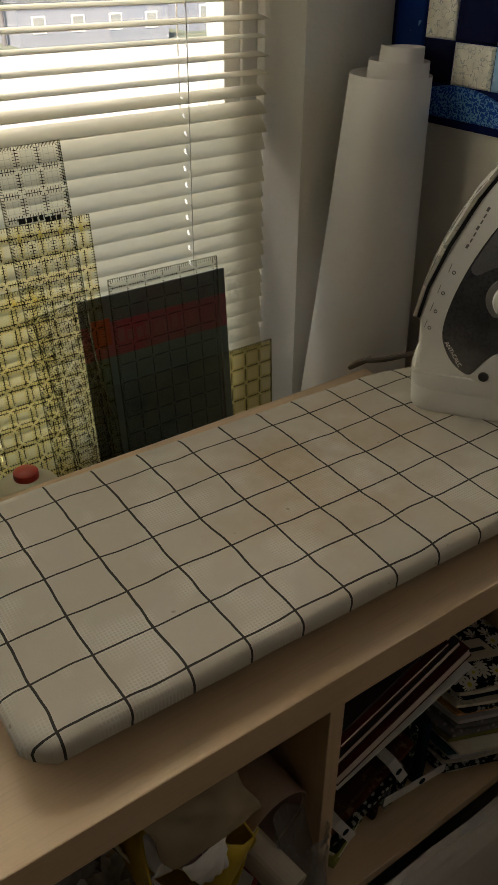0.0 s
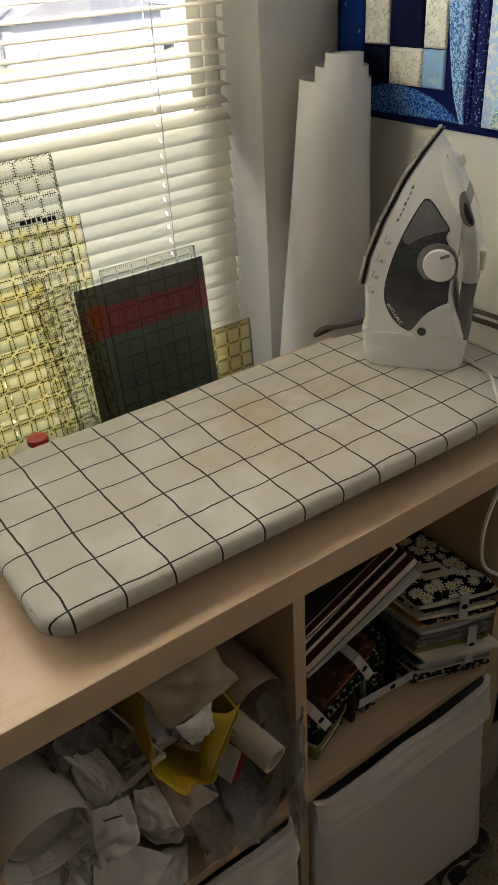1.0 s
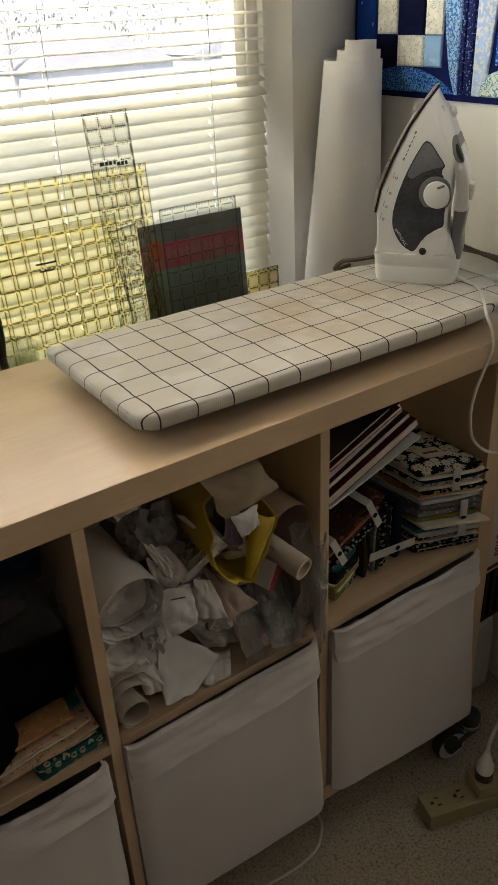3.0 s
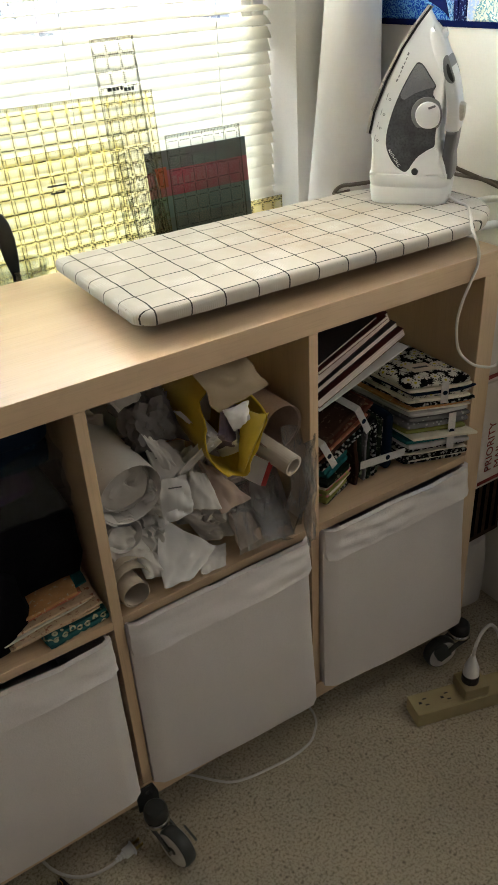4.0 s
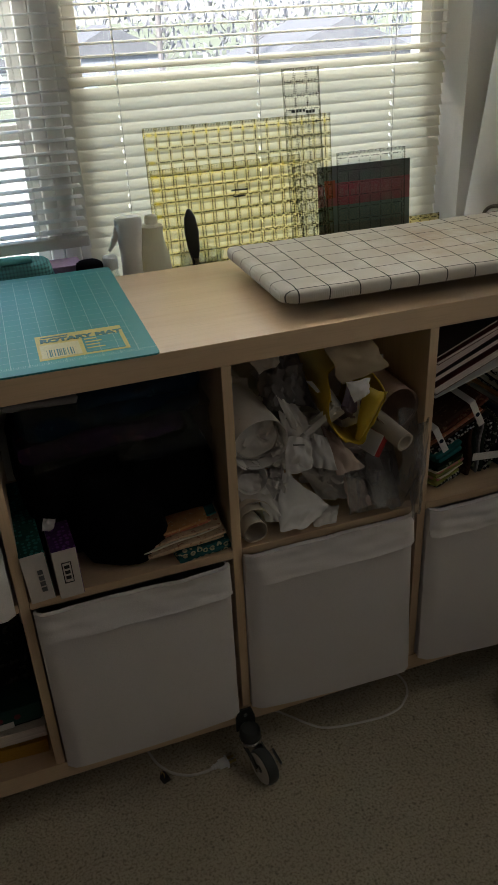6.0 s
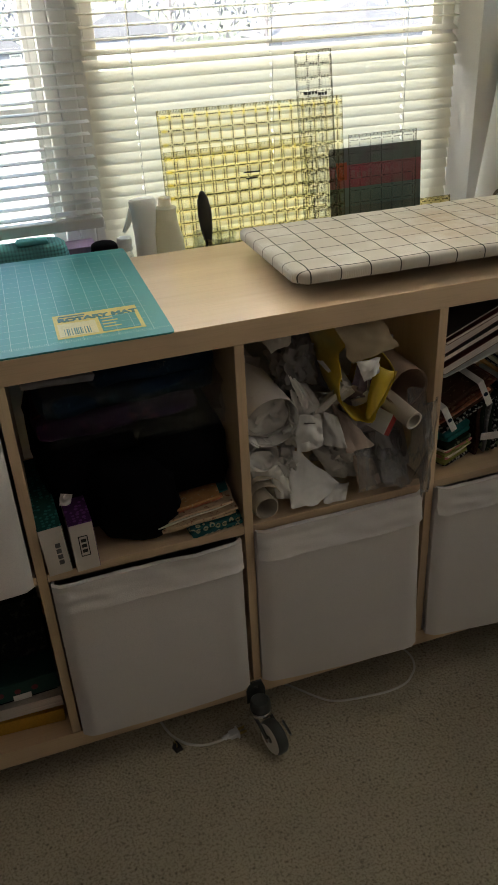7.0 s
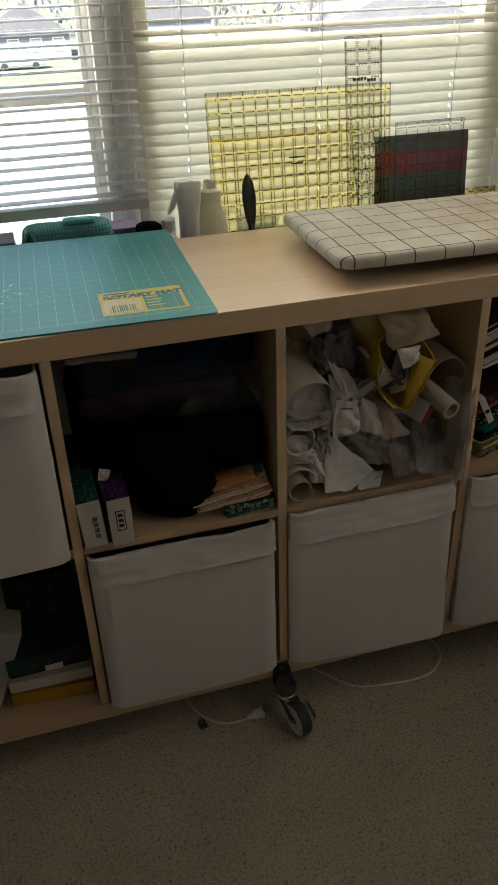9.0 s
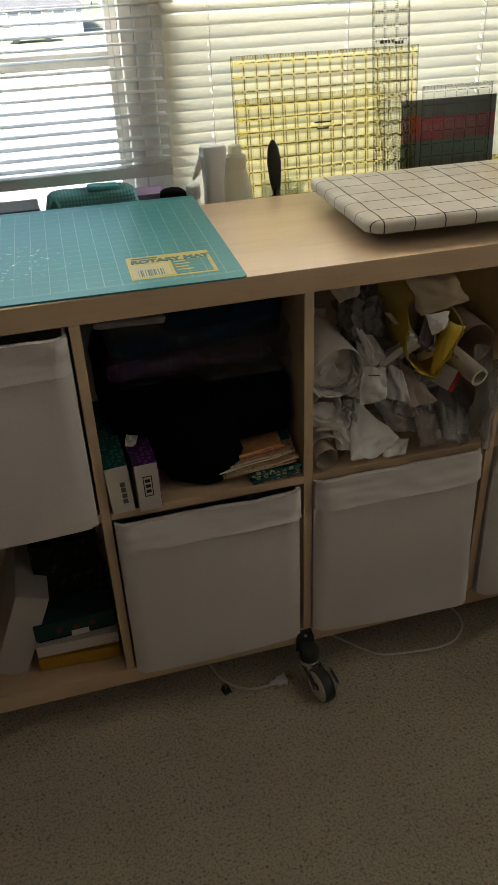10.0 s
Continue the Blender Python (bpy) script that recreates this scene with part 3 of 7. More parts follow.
def ironing_board():
    bd = thing("ironing_board", "tabletop ironing board with a cream cover printed with black squares", "ironing board", m=pose(-0.40, 0.18, 0, 0, 0, -1.2) @ pose(0.40, -0.18, 0))
    zt = lambda x, y: 0.906
    b = bmesh.new()
    rings = []
    for inset, dz in ((0.014, -0.0215), (0.003, -0.0205), (0.0005, -0.0175), (0.0, -0.009), (0.0012, -0.0045), (0.0045, -0.0014), (0.014, 0.0), (0.06, 0.0006), (0.1, 0.001)):
        rings.append([b.verts.new((x, y, zt(x, y) + dz + 0.0009 * noise.noise(Vector((x * 19, y * 19, dz * 30))))) for x, y in board_outline(inset)])
    for p, q in zip(rings, rings[1:]):
        for i in range(len(p)):
            b.faces.new((p[i], p[(i + 1) % len(p)], q[(i + 1) % len(p)], q[i]))
    b.faces.new(rings[-1])
    b.faces.new(rings[0][::-1])
    part("cover", b, board_mat(), bd, smooth=True)
    tray = bmesh.new()
    lo = [tray.verts.new((x, y, zt(x, y) - 0.029)) for x, y in board_outline(0.030)]
    hi = [tray.verts.new((x, y, zt(x, y) - 0.0218)) for x, y in board_outline(0.022)]
    for i in range(len(lo)):
        tray.faces.new((lo[i], lo[(i + 1) % len(lo)], hi[(i + 1) % len(lo)], hi[i]))
    tray.faces.new(lo[::-1])
    tray.faces.new(hi)
    part("tray", tray, GREY_METAL, bd, "dark metal tray under the cover")
    for x in (-0.47, -0.13):
        leg = tube([(x, 0.14, zt(x, 0.14) - 0.025), (x, 0.135, 0.8668), (x, 0.19, 0.8664), (x, 0.245, 0.8668), (x, 0.24, zt(x, 0.24) - 0.025)], 0.004, 8)
        part("leg", leg, BLACK_PLASTIC, bd, "folded black leg", True)
    hd = tube([(-0.02, 0.062, 0.886), (0.04, 0.050, 0.886), (0.085, 0.060, 0.890), (0.112, 0.095, 0.893), (0.110, 0.140, 0.893), (0.05, 0.17, 0.886)], 0.0065, 10)
    part("iron_rest", hd, WHITE_PLASTIC, bd, "white coated wire rest at the rounded end", True)


ironing_board()


# ---------------------------------------------------------------- steam iron
def smooth_loop(pts, steps=5):
    out = []
    n = len(pts)
    for i in range(n):
        p0, p1, p2, p3 = (Vector(pts[(i + k) % n]) for k in (-1, 0, 1, 2))
        for k in range(steps):
            t = k / steps
            q = 0.5 * ((2 * p1) + (p2 - p0) * t + (2 * p0 - 5 * p1 + 4 * p2 - p3) * t * t + (3 * p1 - p0 - 3 * p2 + p3) * t ** 3)
            out.append((q.x, q.y))
    return out


def steam_iron():
    ir = thing("steam_iron", "white steam iron with a smoky water tank standing on its heel", "iron", m=pose(-0.027, 0.206, 0.9073, 0, 0, -54.0) @ Matrix.Scale(1.05, 4))
    tank_mat = surface("smoky_tank", (0.050, 0.050, 0.055), (0.10, 0.10, 0.105), 22, 300, 0.16, 0.2, 0.02, 0.0002, coat=0.6)
    tank_high = surface("pale_smoky_tank", (0.17, 0.17, 0.175), (0.22, 0.22, 0.225), 26, 700, 0.22, 0.25, 0.02, 0.0002, coat=0.6)
    sole_mat = surface("steel_sole", (0.78, 0.73, 0.64), (0.7, 0.65, 0.57), 30, 300, 0.28, 0.15, 0.03, 0.0002, metal=0.35)
    ink = surface("grey_print", (0.20, 0.20, 0.20), (0.24, 0.24, 0.24))
    iron_white = surface("iron_shell_plastic", (0.85, 0.845, 0.82), (0.82, 0.815, 0.79), 6, 300, 0.34, 0.03, 0.03, 0.0002)
    HALF = ((0.0, 0.0475), (0.06, 0.0470), (0.09, 0.0465), (0.12, 0.0450), (0.15, 0.0410), (0.18, 0.0350), (0.21, 0.0280), (0.24, 0.0200), (0.265, 0.0125), (0.288, 0.0050))
    GRIP = ((0.0, 0.042), (0.045, 0.040), (0.062, 0.030), (0.085, 0.0255), (0.15, 0.0255), (0.175, 0.0285), (0.20, 0.0310), (0.22, 0.0262), (0.25, 0.0176), (0.27, 0.0112))

    def curve_at(table, v):
        for (a, p), (c, q) in zip(table, table[1:]):
            if v <= c:
                t = max(0.0, (v - a) / (c - a))
                return p + (q - p) * t
        return table[-1][1]

    def fit_depth(b, table=HALF):
        """Scale y, built for a half depth of one, to the body's half depth at each height."""
        zs = [v.co.z for v in b.verts]
        z = math.floor(min(zs) * 100) / 100
        while z < max(zs):
            bmesh.ops.bisect_plane(b, geom=b.verts[:] + b.edges[:] + b.faces[:], plane_co=(0, 0, z), plane_no=(0, 0, 1))
            z += 0.01
        for v in b.verts:
            v.co.y *= curve_at(table, v.co.z) / 0.0465
        return b

    def plate(outline, y0, y1, r=0.0):
        return prism(outline, y0, y1, r)

    def rounded(outline, half, r, steps=3):
        """Prism about y = 0 with its rims rounded by r."""
        n = len(outline)
        nrm = []
        for i in range(n):
            d = Vector(outline[(i + 1) % n]) - Vector(outline[i - 1])
            nrm.append(Vector((-d.y, d.x)).normalized() if d.length > 1e-9 else Vector((0, 0)))
        area = sum(outline[i - 1][0] * outline[i][1] - outline[i][0] * outline[i - 1][1] for i in range(n))
        sg = 1 if area > 0 else -1
        b = bmesh.new()
        rings = []
        prof = [(r * (1 - math.sin(math.pi / 2 * k / steps)), -half + r * (1 - math.cos(math.pi / 2 * k / steps))) for k in range(steps + 1)]
        prof += [(i, -y) for i, y in prof[::-1]]
        for ins, y in prof:
            rings.append([b.verts.new((p[0] + sg * ins * m.x, y, p[1] + sg * ins * m.y)) for p, m in zip(outline, nrm)])
        for p, q in zip(rings, rings[1:]):
            for i in range(n):
                b.faces.new((p[i], p[(i + 1) % n], q[(i + 1) % n], q[i]))
        b.faces.new(rings[0][::-1])
        b.faces.new(rings[-1])
        return b

    sole = [(-0.060, 0.117), (-0.053, 0.148), (-0.036, 0.190), (-0.0125, 0.234), (0.008, 0.263), (0.0265, 0.286)]
    left = [(-0.0545, 0.060), (-0.0530, 0.085), (-0.0535, 0.108), (-0.0555, 0.116)] + [(u + 0.004, v) for u, v in sole[1:-1]]
    shell = [(0.066, 0.050), (-0.0555, 0.050)] + left + [(0.0275, 0.285), (0.036, 0.268), (0.047, 0.247), (0.060, 0.222), (0.068, 0.204), (0.062, 0.190), (0.0575, 0.172), (0.0545, 0.150), (0.0505, 0.130),
             (0.0480, 0.112), (0.0485, 0.098), (0.054, 0.084), (0.062, 0.068)]
    part("body", fit_depth(rounded(shell, 0.0465, 0.006)), iron_white, ir, smooth=True)
    edge = [(u - 0.0005, v) for u, v in sole] + [(u + 0.0032, v) for u, v in sole[::-1]]
    part("soleplate", fit_depth(plate(edge, -0.0500, 0.0500, 0.0006)), sole_mat, ir, "polished steel soleplate")
    rim = [(u + 0.0034, v - 0.001) for u, v in sole] + [(u + 0.0066, v - 0.002) for u, v in sole[::-1]]
    part("sole_gasket", fit_depth(plate(rim, -0.0478, 0.0478, 0.0004)), BLACK_PLASTIC, ir, "thin black seam above the soleplate")
    heel = bmesh.new()
    rings = []
    for v, g in ((0.0, 0.93), (0.002, 0.95), (0.010, 0.962), (0.030, 0.985), (0.0315, 0.972), (0.0335, 0.972), (0.035, 0.988), (0.045, 1.0), (0.053, 1.004), (0.0555, 0.995), (0.0565, 0.96)):
        ring = []
        for k in range(56):
            a = 2 * math.pi * k / 56
            c, s = math.cos(a), math.sin(a)
            ring.append(heel.verts.new((0.0045 + 0.0650 * g * math.copysign(abs(c) ** 0.34, c), 0.0500 * g * math.copysign(abs(s) ** 0.50, s), v)))
        rings.append(ring)
    for p, q in zip(rings, rings[1:]):
        for k in range(56):
            heel.faces.new((p[k], p[(k + 1) % 56], q[(k + 1) % 56], q[k]))
    heel.faces.new(rings[0][::-1])
    heel.faces.new(rings[-1])
    part("heel", heel, iron_white, ir, "white heel with moulded bands", smooth=True)
    # handle, running from the nose over the opening down to the grip
    hnd = [(0.0375, 0.264), (0.0300, 0.258), (0.0290, 0.246), (0.0350, 0.226), (0.0450, 0.204), (0.0550, 0.182), (0.0620, 0.160), (0.0635, 0.138), (0.0620, 0.117), (0.0905, 0.117),
           (0.0925, 0.140), (0.0905, 0.162), (0.0860, 0.180), (0.0770, 0.199), (0.0640, 0.221), (0.0520, 0.243), (0.0445, 0.257)]
    part("handle", fit_depth(rounded(smooth_loop(hnd, 3), 0.0465, 0.006), GRIP), iron_white, ir, smooth=True)
    grip = [(0.0900, 0.1165), (0.0840, 0.090), (0.0770, 0.066), (0.0715, 0.046), (0.0530, 0.046), (0.0535, 0.066), (0.0575, 0.090), (0.0625, 0.1165)]
    part("grip", fit_depth(rounded(grip, 0.0465, 0.007), GRIP), GREY_PLASTIC, ir, "grey soft grip", True)
    tank = [(0.0110, 0.209), (0.0180, 0.2135), (0.0250, 0.209), (0.0345, 0.196), (0.0440, 0.182), (0.0395, 0.176), (0.0415, 0.167), (0.0500, 0.152), (0.0475, 0.130), (0.0455, 0.112), (0.0440, 0.098),
            (0.0270, 0.0895), (0.0140, 0.076), (0.0030, 0.0605), (-0.0080, 0.0640), (-0.0200, 0.0760), (-0.0280, 0.0930), (-0.0295, 0.1080), (-0.0260, 0.1280), (-0.0180, 0.1530), (-0.0060, 0.1800)]
    for sgn in (-1, 1):
        y0, y1 = sorted((sgn * 0.0440, sgn * 0.0476))
        part("water_tank", fit_depth(plate(smooth_loop(tank, 3), y0, y1, 0.0010)), tank_mat, ir, "smoky grey see-through water tank")
    high = [(0.0115, 0.2075), (0.0180, 0.2115), (0.0245, 0.2075), (0.0335, 0.195), (0.0425, 0.182), (0.0300, 0.1780), (0.0120, 0.1720), (-0.0020, 0.1640), (-0.0085, 0.1690), (-0.0040, 0.1800)]
    part("tank_window", fit_depth(plate(smooth_loop(high, 3), -0.0484, -0.0470, 0.0004)), tank_high, ir, "paler empty part of the water tank")
    trim = [(0.0045, 0.0600), (0.0150, 0.0755), (0.0275, 0.0885), (0.0450, 0.0970), (0.0545, 0.0850), (0.0480, 0.0660), (0.0280, 0.0540), (0.0100, 0.0535)]
    part("side_trim", fit_depth(plate(smooth_loop(trim, 4), -0.0496, -0.044, 0.0014)), iron_white, ir)
    dl = part("temperature_dial", moved(lathe([(0, 0), (0.0190, 0), (0.0195, 0.006), (0.0178, 0.0095), (0.014, 0.0105), (0, 0.0108)], 36), pose(0.0345, -0.0390, 0.1430, 90, 0, 0)), iron_white, ir, "round white temperature dial", True)
    part("dial_mark", moved(box(-0.0055, 0.0055, -0.0016, 0.0016, 0.0104, 0.0110), pose(0.0405, -0.0390, 0.1550, 90, -20, 0)), ink, dl)
    part("dial_socket", moved(lathe([(0, 0), (0.0245, 0), (0.0240, 0.0016), (0, 0.0018)], 32), pose(0.0330, -0.0437, 0.1440, 90, 0, 0)), GREY_PLASTIC, ir, "grey ring round the dial", True)
    part("screw_cap", moved(lathe([(0, 0), (0.0055, 0), (0.0048, 0.0014), (0, 0.0018)], 18), pose(0.0165, -0.0500, 0.0615, 90, 0, 0)), BLACK_PLASTIC, ir, "small black screw cap")
    part("spray_nozzle", moved(lathe([(0, -0.004), (0.0060, -0.004), (0.0070, 0.004), (0.0050, 0.0090), (0, 0.0098)], 18), pose(0.0500, -0.004, 0.2480, 0, 60, 0)), iron_white, ir, smooth=True)
    oval = smooth_loop([(0.0520, 0.2150), (0.0570, 0.2220), (0.0630, 0.2200), (0.0720, 0.2040), (0.0790, 0.1900), (0.0740, 0.1850), (0.0640, 0.1870), (0.0555, 0.1960)], 4)
    fl = part("filler_cover", moved(fit_depth(plate(oval, -0.0480, 0.0480, 0.0010), GRIP), Matrix.Translation((0.0020, -0.0008, 0.0))), GREY_PLASTIC, ir, "dark oval filler cover")
    hole = smooth_loop([(0.0600, 0.2080), (0.0640, 0.2110), (0.0720, 0.1990), (0.0770, 0.1890), (0.0720, 0.1880), (0.0640, 0.1960)], 4)
    part("filler_hole", moved(fit_depth(plate(hole, -0.0492, -0.0450, 0.0004), GRIP), Matrix.Translation((0.0020, -0.0010, 0.0))), BLACK_PLASTIC, fl)
    part("steam_switch", moved(box(-0.0065, 0.0065, -0.0030, 0.004, -0.0060, 0.0060, 0.0018), pose(0.0735, -0.0265, 0.1780, 0, 22, 0)), iron_white, ir)
    cream = surface("cream_button", (0.74, 0.69, 0.56), (0.70, 0.65, 0.52), 8, 200, 0.4)
    part("thumb_button", moved(box(-0.0115, 0.0115, -0.017, 0.011, -0.0120, 0.0120, 0.0040), pose(0.0905, -0.006, 0.1440, 0, 8, 0)), cream, ir, "cream thumb button")
    part("indicator_lamp", moved(lathe([(0, 0), (0.0028, 0), (0.0022, 0.0014), (0, 0.0018)], 12), pose(0.0850, -0.0185, 0.1235, 90, 0, 0)), BLACK_PLASTIC, ir)
    pr = bmesh.new()
    for i in range(7):
        v = 0.1900 + i * 0.0058
        u = -0.0150 + i * 0.0026
        m = pose(u, -0.0472, v, 0, -62, 0)
        pr = join(pr, moved(box(-0.0021, 0.0021, 0, 0.0005, -0.0016, -0.0002 if i % 3 else 0.0008), m))
    part("maker_mark", fit_depth(pr), ink, ir, "row of grey print marks")
    for i, (u, v) in enumerate(((-0.0430, 0.1060), (-0.0385, 0.1240), (-0.0330, 0.1430), (-0.0245, 0.1640))):
        p1 = moved(lathe([(0.0011, 0), (0.0019, 0), (0.0019, 0.0005), (0.0011, 0.0005), (0.0011, 0)], 12), pose(u, -0.0470, v, 90, 0, 0))
        p1 = join(p1, moved(box(-0.0003, 0.0003, 0, 0.0005, -0.0045, 0.0045), pose(u - 0.0040, -0.0474, v + 0.004, 0, 16, 0)))
        part("setting_mark", fit_depth(p1), ink, ir)
    w = moved(text_bm("ANTI-CALC", 0.0058, 0.0002), pose(-0.0262, -0.0482, 0.0925, 90, 56, 0))
    part("printed_words", fit_depth(w), iron_white, ir, "words ANTI-CALC on the tank")
    # fit the camera's view: lower the heel, shear the body back, narrow the handle
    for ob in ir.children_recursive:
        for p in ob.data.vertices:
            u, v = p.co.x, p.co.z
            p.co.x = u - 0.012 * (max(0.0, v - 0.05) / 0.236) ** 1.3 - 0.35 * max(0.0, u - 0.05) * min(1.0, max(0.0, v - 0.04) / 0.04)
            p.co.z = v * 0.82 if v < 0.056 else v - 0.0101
    return ir


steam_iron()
BROWN_CORD = surface("brown_cloth_cord", (0.20, 0.165, 0.135), (0.15, 0.12, 0.095), 40, 700, 0.8, 0.3, 0.5, 0.0006)
thing("iron_cord", "grey-brown cloth-covered iron cord looped on the ironing board", "cord",
      bm=tube([(0.035, 0.160, 0.952), (0.055, 0.155, 0.942), (0.085, 0.135, 0.926), (0.106, 0.110, 0.9125), (0.124, 0.098, 0.9115), (0.135, 0.140, 0.9105), (0.137, 0.210, 0.9105), (0.128, 0.262, 0.9105),
               (0.105, 0.286, 0.9105), (0.065, 0.302, 0.9105), (-0.00, 0.316, 0.9103), (-0.042, 0.325, 0.9103), (-0.064, 0.342, 0.9075), (-0.068, 0.357, 0.894), (-0.055, 0.368, 0.8862), (-0.02, 0.372, 0.8855)], 0.0036, 8), mat=BROWN_CORD, smooth=True)
thing("extension_cord", "thin white cord hanging over the cabinet's front edge", "cord",
      bm=tube([(-0.012, 0.145, 0.925), (0.002, 0.125, 0.9105), (-0.006, 0.092, 0.9095), (-0.036, 0.056, 0.9095), (-0.066, 0.026, 0.9090), (-0.079, 0.010, 0.902), (-0.078, -0.003, 0.878), (-0.077, -0.0045, 0.852),
               (-0.092, -0.006, 0.825), (-0.109, -0.008, 0.796), (-0.118, -0.010, 0.762), (-0.108, -0.010, 0.718), (-0.078, -0.010, 0.686), (-0.044, -0.010, 0.668), (-0.012, -0.010, 0.662), (0.004, -0.006, 0.69),
               (0.0055, -0.002, 0.757), (0.006, 0.015, 0.82)], 0.0024, 8), mat=CORD, smooth=True)


# ---------------------------------------------------------------- cutting mat
def mat_mat():
    m, nt, out = tree("teal_cutting_mat")
    v = object_coords(nt)
    s = node(nt, "ShaderNodeSeparateXYZ", {0: v})
    x, y = s.outputs[0], s.outputs[1]
    a = noise_tex(nt, v, 7.0, 5.0)
    col = mixc(nt, ramp(nt, a, 0.3, 0.7), (0.026, 0.222, 0.228), (0.040, 0.262, 0.264))
    inside = calc(nt, "MULTIPLY", calc(nt, "LESS_THAN", calc(nt, "ABSOLUTE", x), 0.286), calc(nt, "LESS_THAN", calc(nt, "ABSOLUTE", y), 0.2035))
    grid = calc(nt, "MAXIMUM", band(nt, x, 0.0254, 0.0008), calc(nt, "MULTIPLY", band(nt, y, 0.0254, 0.0008), 0.7))
    col = mixc(nt, calc(nt, "MULTIPLY", calc(nt, "MULTIPLY", grid, inside), 0.42), col, (0.55, 0.68, 0.66))
    ticks = calc(nt, "MULTIPLY", band(nt, x, 0.0032, 0.0006), calc(nt, "MULTIPLY", calc(nt, "GREATER_THAN", calc(nt, "ABSOLUTE", y), 0.196), calc(nt, "LESS_THAN", calc(nt, "ABSOLUTE", y), 0.201)))
    col = mixc(nt, calc(nt, "MULTIPLY", ticks, 0.5), col, (0.55, 0.68, 0.66))
    # worn, chalky nicks near the middle
    d = node(nt, "ShaderNodeVectorMath", {0: v, 1: (-0.02, -0.06, 0.0)}, operation="DISTANCE").outputs["Value"]
    nick = calc(nt, "MULTIPLY", ramp(nt, noise_tex(nt, v, 130.0, 2.0), 0.64, 0.68), ramp(nt, d, 0.10, 0.03))
    col = mixc(nt, nick, col, (0.62, 0.72, 0.72))
    p = node(nt, "ShaderNodeBsdfPrincipled", {"Base Color": col, "Roughness": calc(nt, "MULTIPLY_ADD", a, 0.2, 0.34), "Normal": bump(nt, noise_tex(nt, v, 700.0, 1.0), 0.1, 0.0003)})
    nt.links.new(p.outputs[0], out.inputs[0])
    return m


mt = thing("cutting_mat", "teal rotary cutting mat with a pale grid and a yellow label", "cutting mat", m=pose(-1.138, 0.230, TOP + 0.0002, 0, 0, -1.7))
YELLOW_INK = surface("yellow_ink", (0.62, 0.50, 0.13), (0.55, 0.45, 0.12), 20, 300, 0.45)
PALE_INK = surface("pale_ink", (0.62, 0.56, 0.30), (0.57, 0.52, 0.28), 20, 300, 0.45)
TEAL_INK = surface("teal_ink", (0.05, 0.17, 0.17), (0.055, 0.18, 0.18), 20, 300, 0.45)
b = bmesh.new()
o = []
for cx, cy, a0 in ((0.297, 0.217, 0), (-0.297, 0.217, 90), (-0.297, -0.217, 180), (0.297, -0.217, 270)):
    for k in range(6):
        a = radians(a0 + 18 * k)
        o.append((cx + 0.008 * math.cos(a), cy + 0.008 * math.sin(a)))
lo = [b.verts.new((x, y, 0)) for x, y in o]
hi = [b.verts.new((x, y, 0.0026)) for x, y in o]
b.faces.new(lo[::-1])
b.faces.new(hi)
for i in range(len(o)):
    b.faces.new((lo[i], lo[(i + 1) % len(o)], hi[(i + 1) % len(o)], hi[i]))
part("sheet", b, mat_mat(), mt)
LX, LY, LZ = 0.142, -0.189, 0.0027
pl = part("label_patch", box(LX, LX + 0.128, LY, LY + 0.097, LZ, LZ + 0.0002), YELLOW_INK, mt, "yellow printed label")
part("label_window", box(LX + 0.066, LX + 0.122, LY + 0.006, LY + 0.066, LZ + 0.0003, LZ + 0.0005), mat_mat(), pl)
part("label_panel", box(LX + 0.004, LX + 0.060, LY + 0.006, LY + 0.058, LZ + 0.0003, LZ + 0.0005), PALE_INK, pl)
for i, (w, c) in enumerate(((0.018, 0.056), (0.024, 0.044), (0.020, 0.032), (0.026, 0.020))):
    part("print_bar", box(LX + 0.069, LX + 0.069 + w, LY + c, LY + c + 0.004, LZ + 0.0006, LZ + 0.0008), YELLOW_INK, pl)
rng = random.Random(3)
x = LX + 0.012
while x < LX + 0.052:
    w = rng.choice((0.0008, 0.0013, 0.002))
    part("bar_mark", box(x, x + w, LY + 0.010, LY + 0.036, LZ + 0.0006, LZ + 0.0008), TEAL_INK, pl)
    x += w + rng.choice((0.0009, 0.0016, 0.0026))
wd = text_bm("ROTARY MAT", 0.0190, 0.0002, 0.0011)
moved(wd, pose(LX + 0.006, LY + 0.067, LZ + 0.0006) @ Matrix.Diagonal((1.02, 1.0, 1.0, 1.0)))
part("printed_words", wd, TEAL_INK, pl, "words ROTARY MAT")
part("print_bar", box(LX + 0.008, LX + 0.048, LY + 0.085, LY + 0.0895, LZ + 0.0006, LZ + 0.0008), TEAL_INK, pl)


